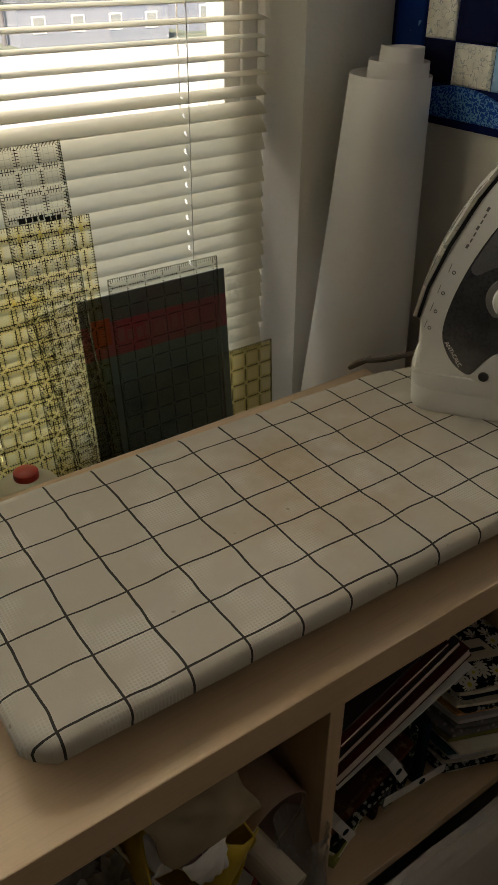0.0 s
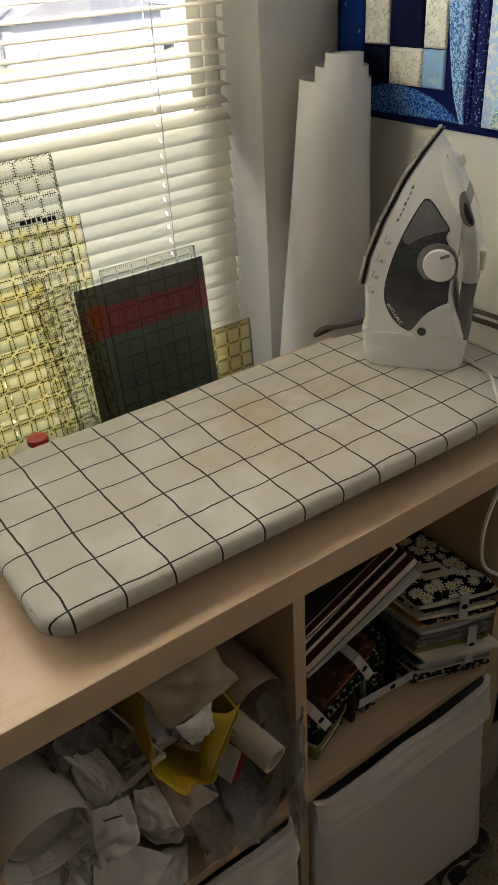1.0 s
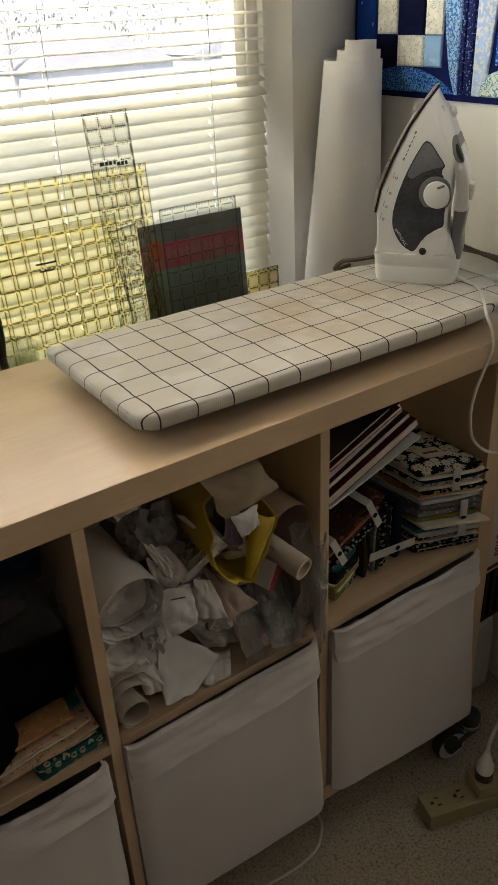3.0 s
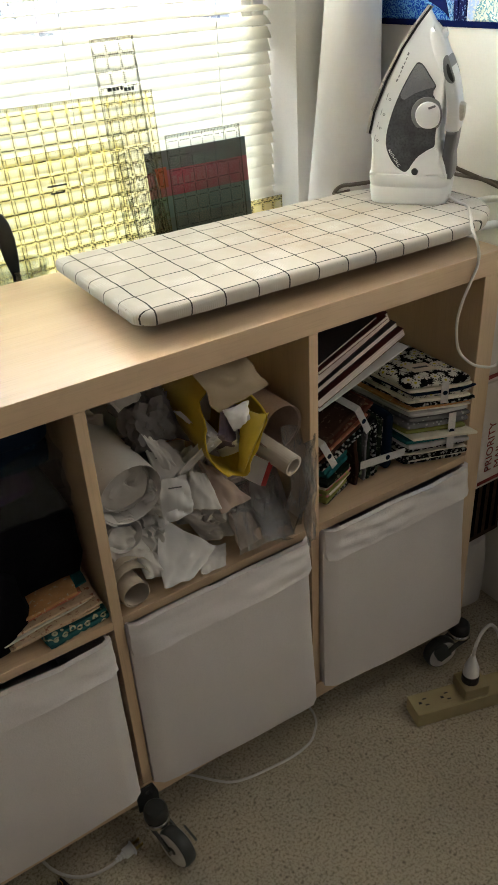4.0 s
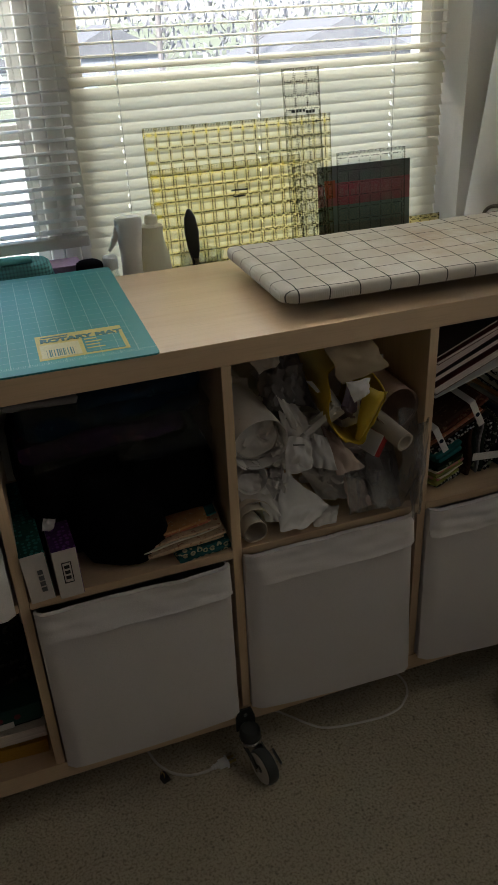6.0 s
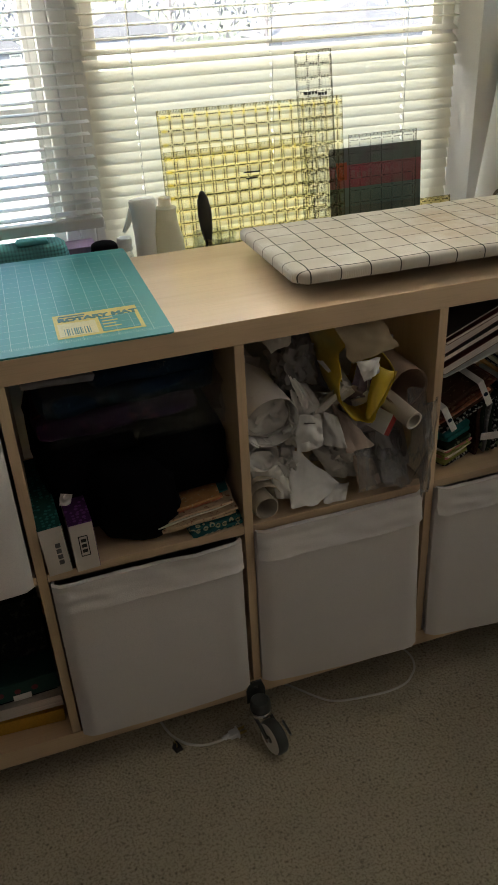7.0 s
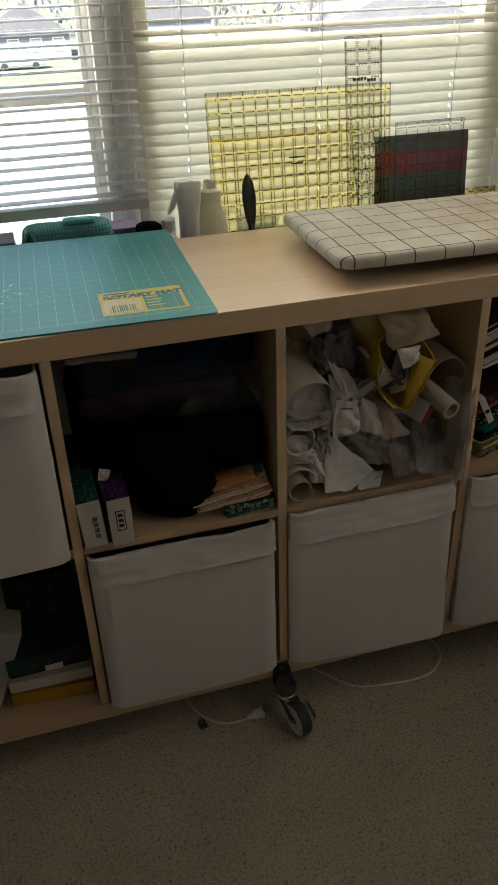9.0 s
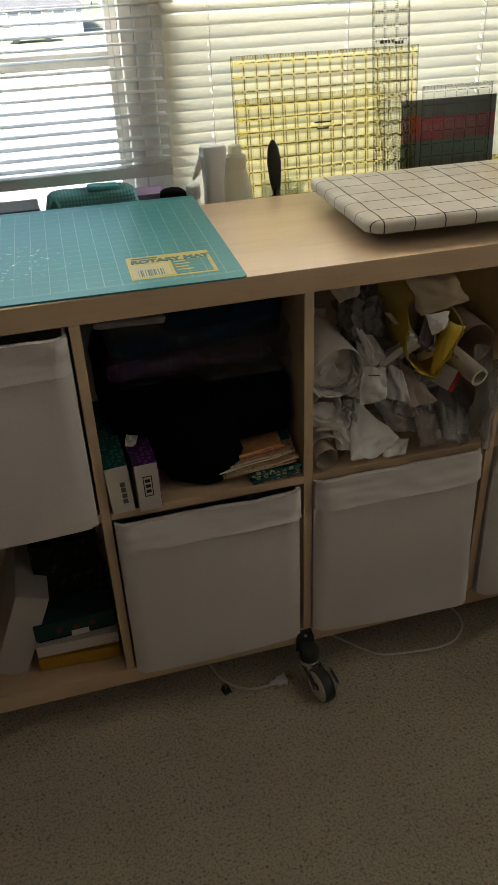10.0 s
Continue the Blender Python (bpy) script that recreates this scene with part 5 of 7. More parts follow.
def hanging_quilt():
    q = thing("wall_quilt", "blue and white patchwork quilt hanging on the wall", "quilt", m=Matrix.Translation((0.0155, -0.0074, -0.1009)) @ Matrix.Diagonal((1, 1.083, 1.10, 1)))
    y_hi, y_lo, z_lo, z_hi = 0.5190, -0.115, 1.138, 1.50
    part("backing", box(QX - 0.0035, QX, y_lo, y_hi, z_lo, z_hi, 0.001), BINDING, q)

    def patch(poly, mat, label=""):
        """Sewn patch from (y, z) corners, slightly puffed."""
        b = bmesh.new()
        cy, cz = sum(p[0] for p in poly) / len(poly), sum(p[1] for p in poly) / len(poly)
        loops = []
        for k, x in ((1.0, QX - 0.0038), (0.985, QX - 0.0052), (0.90, QX - 0.0074), (0.6, QX - 0.0084)):
            loops.append([b.verts.new((x, cy + (y - cy) * k, cz + (z - cz) * k)) for y, z in poly])
        n = len(poly)
        for p, r in zip(loops, loops[1:]):
            for i in range(n):
                b.faces.new((p[i], p[(i + 1) % n], r[(i + 1) % n], r[i]))
        b.faces.new(loops[-1])
        b.faces.new(loops[0][::-1])
        part("patch", b, mat, q, label)

    def rect(y0, y1, z0, z1, mat):
        g = 0.0004
        patch([(y0 - g, z0 + g), (y1 + g, z0 + g), (y1 + g, z1 - g), (y0 - g, z1 - g)], mat)

    zb = 1.147
    rect(0.5120, 0.4625, 1.205, 1.49, STAR_BLUE)
    rect(0.5120, 0.4625, zb, 1.204, BATIK)
    cols = ((0.4615, 0.4145), (0.4135, 0.3540), (0.3535, 0.3150))
    rows = ((1.1835, 1.2290), (1.2295, 1.2845), (1.2850, 1.3390), (1.3395, 1.3930), (1.3935, 1.4480))
    pat = ((NAVY, WHITE_PRINT, SKY_COTTON), (WHITE_PRINT, NAVY, WHITE_PRINT), (SKY_PRINT, WHITE_PRINT, NAVY), (WHITE_PRINT, NAVY, WHITE_PRINT), (NAVY, WHITE_PRINT, SKY_COTTON))
    for (z0, z1), line in zip(rows, pat):
        for (y0, y1), m in zip(cols, line):
            rect(y0, y1, z0, z1, m)
    rect(0.4615, 0.3150, 1.4485, 1.49, BATIK)
    hill = [(0.4615, zb)] + [(0.4615 - 0.176 * k / 12, zb + 0.001 + 0.036 * math.sin(math.pi * (0.22 + 0.78 * k / 12)) ** 0.8) for k in range(13)] + [(0.286, zb)]
    patch(hill, BATIK)
    lens = [(0.2865, zb)] + [(0.2865 + 0.030 * math.sin(math.pi * k / 12) ** 0.7 + 0.0002, zb + (1.49 - zb) * k / 12) for k in range(1, 12)] + [(0.2865, 1.49), (0.2795, 1.49), (0.2795, zb)]
    patch(lens, SKY_PRINT)
    rect(0.2790, 0.2690, zb, 1.49, STRIPE_NAVY)
    rect(0.2685, 0.2520, zb, 1.49, STRIPE_NAVY)
    leaf = [(0.2515, zb)] + [(0.2515 - 0.012 - 0.026 * math.sin(math.pi * (0.1 + 0.85 * k / 12)) ** 0.7, zb + (1.49 - zb) * k / 12) for k in range(13)] + [(0.2515, 1.49)]
    patch(leaf, LEAF_PRINT)
    rect(0.2120, 0.1765, 1.256, 1.325, BATIK)
    rect(0.2120, 0.1765, 1.190, 1.2555, BATIK_DOT)
    rect(0.2120, 0.1765, 1.3255, 1.49, SKY_PRINT)
    for k, (y0, y1) in enumerate(((0.1760, 0.1320), (0.1315, 0.0880), (0.0875, 0.0440), (0.0435, -0.106))):
        for j, (z0, z1) in enumerate(((1.1905, 1.2320), (1.2325, 1.2890), (1.2895, 1.3450), (1.3455, 1.49))):
            m = ((SKY_COTTON, NAVY, SKY_PRINT, BATIK), (BATIK_DOT, SKY_PRINT, NAVY, WHITE_PRINT), (WHITE_PRINT, BATIK, SKY_PRINT, NAVY), (SKY_PRINT, BATIK_DOT, SKY_COTTON, BATIK))[k][j]
            rect(y0, y1, z0, z1, m)
    hill2 = [(0.2390, zb)] + [(0.2390 - 0.150 * k / 12, zb + 0.001 + 0.0405 * math.sin(math.pi * (0.12 + 0.88 * k / 12)) ** 0.7) for k in range(13)] + [(0.089, zb)]
    patch(hill2, TEAL_PRINT)
    rect(0.0885, -0.106, zb, 1.1900, TEAL_PRINT)


hanging_quilt()


# ---------------------------------------------------------------- beside the cabinet
def carton(x0, x1, y0, y1, z0, z1, label):
    c = thing("mailing_box", label, "mailing box", group="mailing boxes beside the cabinet")
    part("carton", box(x0, x1, y0, y1, z0, z1, 0.0015), CARDBOARD, c)
    part("tape", box(x0 + 0.002, x1 - 0.002, y0 - 0.0006, y0 - 0.0001, z0 + 0.006, z0 + 0.014), RED_INK, c, "dark red printed band")
    return c


RED_INK = surface("dark_red_ink", (0.24, 0.035, 0.03), (0.2, 0.03, 0.03))
GREY_INK = surface("grey_ink", (0.14, 0.14, 0.14), (0.17, 0.17, 0.17))
c1 = carton(0.002, 0.144, 0.012, 0.27, 0.384, 0.610, "white flat mailing box with dark red printing, standing beside the cabinet")
w = moved(text_bm("PRIORITY\nMAIL", 0.026, 0.0002), pose(0.037, 0.0115, 0.415, 90, -90, 0))
part("printed_words", w, RED_INK, c1, "words PRIORITY MAIL in red")
for k in range(4):
    part("print_bar", box(0.040, 0.070, 0.0111, 0.0117, 0.575 + 0.006 * k, 0.579 + 0.006 * k), GREY_INK, c1)
c2 = carton(0.002, 0.144, 0.016, 0.27, 0.6105, 0.80, "white flat mailing box stacked on another box")
part("print_bar", box(0.030, 0.075, 0.0151, 0.0157, 0.70, 0.72), GREY_INK, c2)
BASKET = surface("dark_brown_weave", (0.09, 0.055, 0.035), (0.05, 0.032, 0.02), 30, 120, 0.8, 0.4, 0.5, 0.002)
ct = thing("paper_crate", "dark brown striped crate under mailing boxes", "crate")
part("crate_body", box(0.006, 0.142, 0.055, 0.33, 0.20, 0.362, 0.004), BASKET, ct)
for k in range(6):
    part("stripe", box(0.010 + k * 0.022, 0.020 + k * 0.022, 0.0535, 0.0545, 0.215, 0.352), BLACK_CLOTH, ct)
part("lid_edge", moved(box(0.0, 0.138, 0.035, 0.33, 0.0, 0.012, 0.002), pose(0.004, 0, 0.364)), PAPER, ct, "white paper edge")
b = slab(0.120, 0.20, 0.198, 0.006, 8, r=0.03)
thing("white_bag", "crumpled white plastic bag on the carpet", "bag", m=pose(0.068, 0.150, 0.0005), bm=b, mat=PAPER, smooth=True)


# ---------------------------------------------------------------- power strip and cords
STRIP = surface("beige_metal_strip", (0.46, 0.38, 0.20), (0.40, 0.33, 0.17), 14, 240, 0.5, 0.1, 0.08, 0.0003)
ps = thing("power_strip", "long beige power strip lying on the carpet", "power strip", m=pose(-0.224, -0.066, 0.0008, 0, 0, -17.5))
part("case", box(0, 0.36, -0.050, 0, 0, 0.034, 0.003), STRIP, ps)
for k in range(7):
    x = 0.026 + k * 0.046
    if k in (2, 3):
        continue
    o = part("outlet", box(x - 0.015, x + 0.015, -0.037, -0.012, 0.0342, 0.0348, 0.0002), STRIP, ps)
    for bx in ((x - 0.002, x + 0.006, -0.0185, -0.0160), (x - 0.002, x + 0.006, -0.0330, -0.0305), (x - 0.0125, x - 0.0065, -0.0270, -0.0220)):
        part("slot", box(*bx, 0.0350, 0.0354), BLACK_PLASTIC, o)
ad = thing("plug_adapter", "square beige plug adapter in the power strip", "plug adapter", m=pose(-0.224, -0.066, 0.0008, 0, 0, -17.5))
part("adapter_body", box(0.098, 0.150, -0.048, 0.002, 0.0352, 0.062, 0.004), STRIP, ad)
pg = thing("power_plug", "white plug with a black base in a beige adapter", "plug", m=pose(-0.224, -0.066, 0.0008, 0, 0, -17.5))
part("plug_base", moved(lathe([(0, 0), (0.0165, 0), (0.0165, 0.014), (0.014, 0.018), (0, 0.018)], 22), pose(0.120, -0.024, 0.0625)), BLACK_PLASTIC, pg, "black plug base")
part("plug_body", moved(lathe([(0, 0.018), (0.0155, 0.018), (0.0145, 0.034), (0.010, 0.048), (0.006, 0.060), (0.0045, 0.066), (0, 0.066)], 22), pose(0.120, -0.024, 0.0625)), WHITE_PLASTIC, pg, smooth=True)
part("cord", tube([(0.120, -0.024, 0.126), (0.124, -0.022, 0.150), (0.142, -0.012, 0.172), (0.170, 0.004, 0.165), (0.20, 0.02, 0.12), (0.23, 0.045, 0.05), (0.26, 0.08, 0.0045)], 0.0035, 8), CORD, pg, smooth=True)
thing("floor_cord", "white cord looped on the carpet under the cabinet", "cord",
      bm=tube([(-0.72, 0.20, 0.003), (-0.70, 0.12, 0.003), (-0.665, 0.075, 0.003), (-0.637, 0.043, 0.003), (-0.618, 0.020, 0.003), (-0.594, -0.003, 0.003), (-0.562, -0.015, 0.003), (-0.50, -0.024, 0.003), (-0.462, -0.026, 0.003),
               (-0.425, -0.020, 0.003), (-0.400, -0.003, 0.003), (-0.383, 0.018, 0.003), (-0.378, 0.055, 0.003), (-0.40, 0.12, 0.003)], 0.0024, 8), mat=CORD, smooth=True)
thing("floor_cord", "thin white cord on the carpet far under the cabinet", "cord",
      bm=tube([(-0.66, 0.26, 0.003), (-0.60, 0.17, 0.003), (-0.53, 0.125, 0.003), (-0.46, 0.115, 0.003), (-0.42, 0.15, 0.003)], 0.0024, 8), mat=CORD, smooth=True)
lp = thing("loose_plug", "white two-pin plug with a short cord on the carpet", "plug", m=pose(0.010, -0.010, 0))
part("cord", tube([(-0.945, 0.09, 0.003), (-0.933, 0.045, 0.003), (-0.910, 0.012, 0.003), (-0.880, -0.005, 0.003), (-0.853, -0.009, 0.004), (-0.837, -0.009, 0.006)], 0.0026, 8), CORD, lp, smooth=True)
mm = Matrix.Translation((-0.839, -0.009, 0.008)) @ pose(0, 0, 0, 0, 0, 8) @ pose(0, 0, 0, 0, 90, 0)
part("strain_relief", moved(lathe([(0, 0), (0.0035, 0), (0.0038, 0.004), (0.0055, 0.005), (0.0055, 0.008), (0.0042, 0.009), (0.0060, 0.012), (0.0060, 0.015), (0, 0.015)], 16), mm), WHITE_PLASTIC, lp)
part("plug_body", moved(box(-0.0065, 0.0065, -0.008, 0.008, 0.015, 0.034, 0.0025), mm), WHITE_PLASTIC, lp)
part("flange", moved(box(-0.0078, 0.0078, -0.0105, 0.0105, 0.031, 0.0345, 0.001), mm), WHITE_PLASTIC, lp)
BRASS = surface("brass_pin", (0.60, 0.45, 0.16), (0.5, 0.36, 0.12), 30, 200, 0.35, metal=1.0)
for s in (-1, 1):
    part("pin", moved(box(-0.003, 0.003, s * 0.0055 - 0.0008, s * 0.0055 + 0.0008, 0.0345, 0.050), mm), BRASS, lp)
cl = thing("binder_clip", "small black and brass clip on the carpet", "clip", m=pose(-0.917, -0.004, 0.0005, 0, 0, 20))
part("clip_body", prism([(-0.008, 0), (0.008, 0), (0.004, 0.014), (-0.004, 0.014)], -0.009, 0.009, 0.001), BLACK_PLASTIC, cl)
part("clip_arm", moved(tube([(-0.004, -0.005, 0.012), (-0.003, -0.004, 0.020), (-0.003, 0.004, 0.020), (-0.004, 0.005, 0.012)], 0.0008, 6), pose(0, 0, 0)), BRASS, cl, smooth=True)


# ---------------------------------------------------------------- behind the mat
def plaid_mat():
    m, nt, out = tree("teal_plaid_cloth")
    v = object_coords(nt)
    s = node(nt, "ShaderNodeSeparateXYZ", {0: v})
    a, c = band(nt, s.outputs[0], 0.0065, 0.0028), band(nt, s.outputs[2], 0.0065, 0.0028)
    col = mixc(nt, calc(nt, "MULTIPLY", calc(nt, "ADD", a, c), 0.42), (0.10, 0.33, 0.32), (0.02, 0.07, 0.075))
    col = mixc(nt, ramp(nt, noise_tex(nt, v, 20.0, 3.0), 0.4, 0.7), col, (0.06, 0.20, 0.20))
    p = node(nt, "ShaderNodeBsdfPrincipled", {"Base Color": col, "Roughness": 0.85})
    nt.links.new(p.outputs[0], out.inputs[0])
    return m


PLAID = plaid_mat()
pb = thing("plaid_bag", "teal plaid quilted bag with a turned-back flap", "bag", m=pose(-1.010, 0.520, SILL + 0.001))
part("bag_body", slab(0.185, 0.085, 0.188, 0.004, 11, r=0.03), PLAID, pb, smooth=True)
TEALC = surface("teal_binding", (0.14, 0.42, 0.42), (0.10, 0.33, 0.34), 20, 500, 0.8)
part("binding", tube([(-0.088, -0.032, 0.150), (-0.084, -0.038, 0.172), (-0.074, -0.032, 0.184), (-0.066, -0.038, 0.168), (-0.074, -0.042, 0.148)], 0.0035, 7), TEALC, pb, "pale teal bound edge", True)
part("flap", moved(slab(0.060, 0.03, 0.010, 0.001, 3), pose(0.022, -0.012, 0.1865)), TEALC, pb, "folded teal flap", True)
pr = thing("grey_machine", "grey and black office machine beyond the mat", "machine", m=pose(-1.22, 0.525, SILL + 0.0003))
part("machine_body", box(-0.11, 0.11, -0.055, 0.03, 0, 0.160, 0.006), GREY_PLASTIC, pr)
part("machine_lid", box(-0.105, 0.108, -0.050, 0.03, 0.1602, 0.172, 0.003), BLACK_PLASTIC, pr)
part("paper_edge", box(-0.10, 0.02, -0.046, 0.01, 0.1722, 0.1745), PAPER, pr)


# ---------------------------------------------------------------- outside
GRASS = surface("pale_lawn", (0.165, 0.175, 0.135), (0.135, 0.145, 0.110), 0.35, 8, 0.95)
# pale tone carries the near ground's glare and bounces light to the blinds
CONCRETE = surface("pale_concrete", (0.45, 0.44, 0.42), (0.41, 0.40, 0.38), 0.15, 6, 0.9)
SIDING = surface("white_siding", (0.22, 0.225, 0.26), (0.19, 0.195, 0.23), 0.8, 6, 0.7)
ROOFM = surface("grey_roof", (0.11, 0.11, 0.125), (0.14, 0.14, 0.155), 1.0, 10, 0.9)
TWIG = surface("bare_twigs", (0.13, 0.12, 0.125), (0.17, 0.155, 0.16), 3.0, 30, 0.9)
thing("ground", "pale green lawn outside the window", "lawn", bm=box(-300, 300, -150, 400, GZ - 0.3, GZ), mat=GRASS, kind="structure")
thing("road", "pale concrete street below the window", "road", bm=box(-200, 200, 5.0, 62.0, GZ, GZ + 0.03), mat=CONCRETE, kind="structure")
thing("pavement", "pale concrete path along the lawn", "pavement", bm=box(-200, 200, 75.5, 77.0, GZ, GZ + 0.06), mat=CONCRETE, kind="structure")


def house(x, y, w, d, h):
    t = thing("house", "grey-lilac sided house across the street", "house", m=pose(x, y, GZ), group="houses across the street")
    part("wall", box(-w / 2, w / 2, 0, d, 0, h), SIDING, t)
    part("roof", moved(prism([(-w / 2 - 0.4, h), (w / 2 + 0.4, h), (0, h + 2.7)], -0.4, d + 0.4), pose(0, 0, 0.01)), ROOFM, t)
    for k in range(4):
        wx = -w / 2 + (k + 0.5) * w / 4
        wd = part("window", box(wx - 0.55, wx + 0.55, -0.06, -0.005, 0.9, 2.1), TRIM, t)
        # grey instead of dark glass: outdoor glare is put into the pane's colour
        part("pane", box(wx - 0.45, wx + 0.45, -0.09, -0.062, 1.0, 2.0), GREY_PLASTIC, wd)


house(1.9, 85, 8.4, 10, 2.3)
house(-13.0, 88, 12, 10, 2.8)
house(16.5, 90, 11, 10, 2.8)
house(30.5, 64, 13, 10, 3.0)
house(48.0, 68, 13, 10, 3.0)


def bare_tree(x, y, h, seed):
    t = thing("tree", "bare street tree with thin twigs", "tree", m=pose(x, y, GZ), group="street trees")
    rng = random.Random(seed)
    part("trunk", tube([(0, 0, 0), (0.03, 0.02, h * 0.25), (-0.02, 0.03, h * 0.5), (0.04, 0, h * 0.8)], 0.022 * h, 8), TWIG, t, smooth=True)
    cr = bmesh.new()
    for k in range(46):
        a, z0, ln = rng.uniform(0, 6.28), h * rng.uniform(0.32, 0.8), rng.uniform(0.5, 1.5)
        p = Vector((0, 0, z0))
        pts = [p]
        for s in range(3):
            p = p + Vector((math.cos(a) * ln / 3, math.sin(a) * ln / 3, ln * rng.uniform(0.1, 0.35)))
            a += rng.uniform(-0.5, 0.5)
            pts.append(p)
        cr = tube(pts, rng.uniform(0.012, 0.03), 4, bm=cr, smooth_steps=1)
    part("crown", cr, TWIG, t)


bare_tree(15.0, 63.5, 9.0, 1)
bare_tree(-7.0, 79.0, 8.0, 2)
bare_tree(23.5, 66.0, 8.0, 3)


def parked_car(x, y, seed):
    t = thing("parked_car", "bluish parked car before a far house", "car", m=pose(x, y, GZ), group="parked cars")
    paint = surface("blue_grey_paint", (0.30, 0.36, 0.42), (0.27, 0.32, 0.38), 3, 30, 0.3, metal=0.4)
    part("body", prism([(-2.1, 0.3), (2.1, 0.3), (2.15, 0.75), (1.2, 0.9), (0.6, 1.4), (-1.2, 1.42), (-1.8, 0.95), (-2.15, 0.9)], -0.85, 0.85, 0.06), paint, t)
    # car glass lightened to grey for the same glare
    part("side_window", prism([(-1.5, 0.96), (0.95, 0.94), (0.5, 1.34), (-1.1, 1.36)], -0.862, -0.852), GREY_PLASTIC, t)
    for wx in (-1.35, 1.35):
        part("wheel", moved(lathe([(0, -0.1), (0.2, -0.1), (0.31, -0.08), (0.31, 0.08), (0.2, 0.1), (0, 0.1)], 24), pose(wx, -0.80, 0.31, 90, 0, 0)), BLACK_PLASTIC, t)


parked_car(1.0, 79.5, 1)
parked_car(10.5, 80.0, 2)
woods = bmesh.new()
rng = random.Random(17)
for k in range(8000):
    x, y = rng.uniform(-110, 170), 112 + rng.uniform(0, 14)
    c = Vector((x, y, GZ + (9.5 + 2.0 * noise.noise(Vector((x * 0.03, 0, 0)))) * rng.random() ** 0.7))
    vs = [woods.verts.new(c + Vector((rng.uniform(-0.4, 0.4), rng.uniform(-0.5, 0.5), rng.uniform(-0.8, 0.8)))) for _ in range(4)]
    for f in ((0, 1, 2), (0, 1, 3), (0, 2, 3), (1, 2, 3)):
        woods.faces.new([vs[i] for i in f])
# pale lilac puts distant haze and glare into the woods' colour
thing("backdrop", "far bare woods behind the houses, haze and glare in their lilac-grey colour", "woods", bm=woods, mat=surface("haze_tinted_woods", (0.26, 0.255, 0.29), (0.21, 0.205, 0.235), 0.2, 3, 0.95), kind="stuff")


# ---------------------------------------------------------------- paper goods and cloth in the cells
def sheet(w, h, amp, seed, n=12, curl=0.0, fold=0.0):
    """Crumpled sheet in the x-z plane, facing -y, centred, with real thickness."""
    b = bmesh.new()
    g = []
    for j in range(n + 1):
        row = []
        for i in range(n + 1):
            u, v = i / n - 0.5, j / n - 0.5
            p = Vector((u * 4, v * 4, seed * 3.7))
            d = amp * (abs(noise.noise(p * 0.45)) * 2.6 + 0.45 * abs(noise.noise(p * 1.1)) - 0.6)
            d += curl * (u * u) * w + fold * abs(v + 0.15 * u)
            row.append(b.verts.new((u * w * (1 + 0.10 * noise.noise(p * 0.6)), d, v * h * (1 + 0.12 * noise.noise(p * 0.5 + Vector((3, 1, 0)))))))
        g.append(row)
    for j in range(n):
        for i in range(n):
            b.faces.new((g[j][i], g[j][i + 1], g[j + 1][i + 1], g[j + 1][i]))
    ret = bmesh.ops.extrude_face_region(b, geom=b.faces[:])
    for v in [e for e in ret["geom"] if isinstance(e, bmesh.types.BMVert)]:
        v.co.y += 0.0012
    return b


def rolled(r, length, turns, gap, seed, flare=0.0, thick=0.0007, squash=1.0):
    """Sheet rolled about the y axis, its near end at y = 0."""
    b = bmesh.new()
    na = int(26 * turns)
    rows = []
    for j in range(7):
        t = j / 6
        y = length * t
        row = []
        for i in range(na + 1):
            a = 2 * math.pi * turns * i / na + seed
            rr = r - gap * turns * (1 - i / na) + flare * (1 - t) ** 2 + 0.0012 * noise.noise(Vector((a, y * 9, seed)))
            row.append(b.verts.new((rr * math.cos(a), y + 0.004 * math.sin(a * 0.5 + seed) * (1 - t), rr * math.sin(a) * squash)))
        rows.append(row)
    for p, q in zip(rows, rows[1:]):
        for i in range(na):
            b.faces.new((p[i], p[i + 1], q[i + 1], q[i]))
    bmesh.ops.recalc_face_normals(b, faces=b.faces)
    ret = bmesh.ops.extrude_face_region(b, geom=b.faces[:])
    for v in [e for e in ret["geom"] if isinstance(e, bmesh.types.BMVert)]:
        c = Vector((v.co.x, 0, v.co.z))
        if c.length > 1e-4:
            v.co -= c.normalized() * thick
    return b


def paper_sheet(w, h, amp, seed, m, mat=None, label="crumpled white pattern paper on a shelf", curl=0.0, fold=0.0, marks=0):
    t = thing("paper_sheet", label, "paper", m=m, group="papers on the shelf")
    s = part("leaf", sheet(w, h, amp * 1.5, seed, 14, curl=curl, fold=fold), mat or PAPER, t, smooth=True)
    rng = random.Random(seed)
    for k in range(marks):
        part("print_bar", box(-w * 0.3, w * rng.uniform(0.0, 0.3), -amp - 0.0022, -amp - 0.0014, h * (0.25 - 0.11 * k), h * (0.25 - 0.11 * k) + 0.004), GREY_INK, t)
    return t


TISSUE = surface("thin_tissue_paper", (0.66, 0.62, 0.58), (0.56, 0.52, 0.48), 9, 120, 0.85, 0.08, 0.25, 0.0008, thin=0.25)
CREAM_PAPER = surface("cream_paper", (0.66, 0.58, 0.47), (0.60, 0.52, 0.42), 9, 160, 0.85, 0.08, 0.2, 0.0006, thin=0.1)
YELLOW_BAG = surface("yellow_plastic_bag", (0.66, 0.47, 0.035), (0.56, 0.39, 0.03), 14, 120, 0.35, 0.1, 0.3, 0.001, thin=0.15)
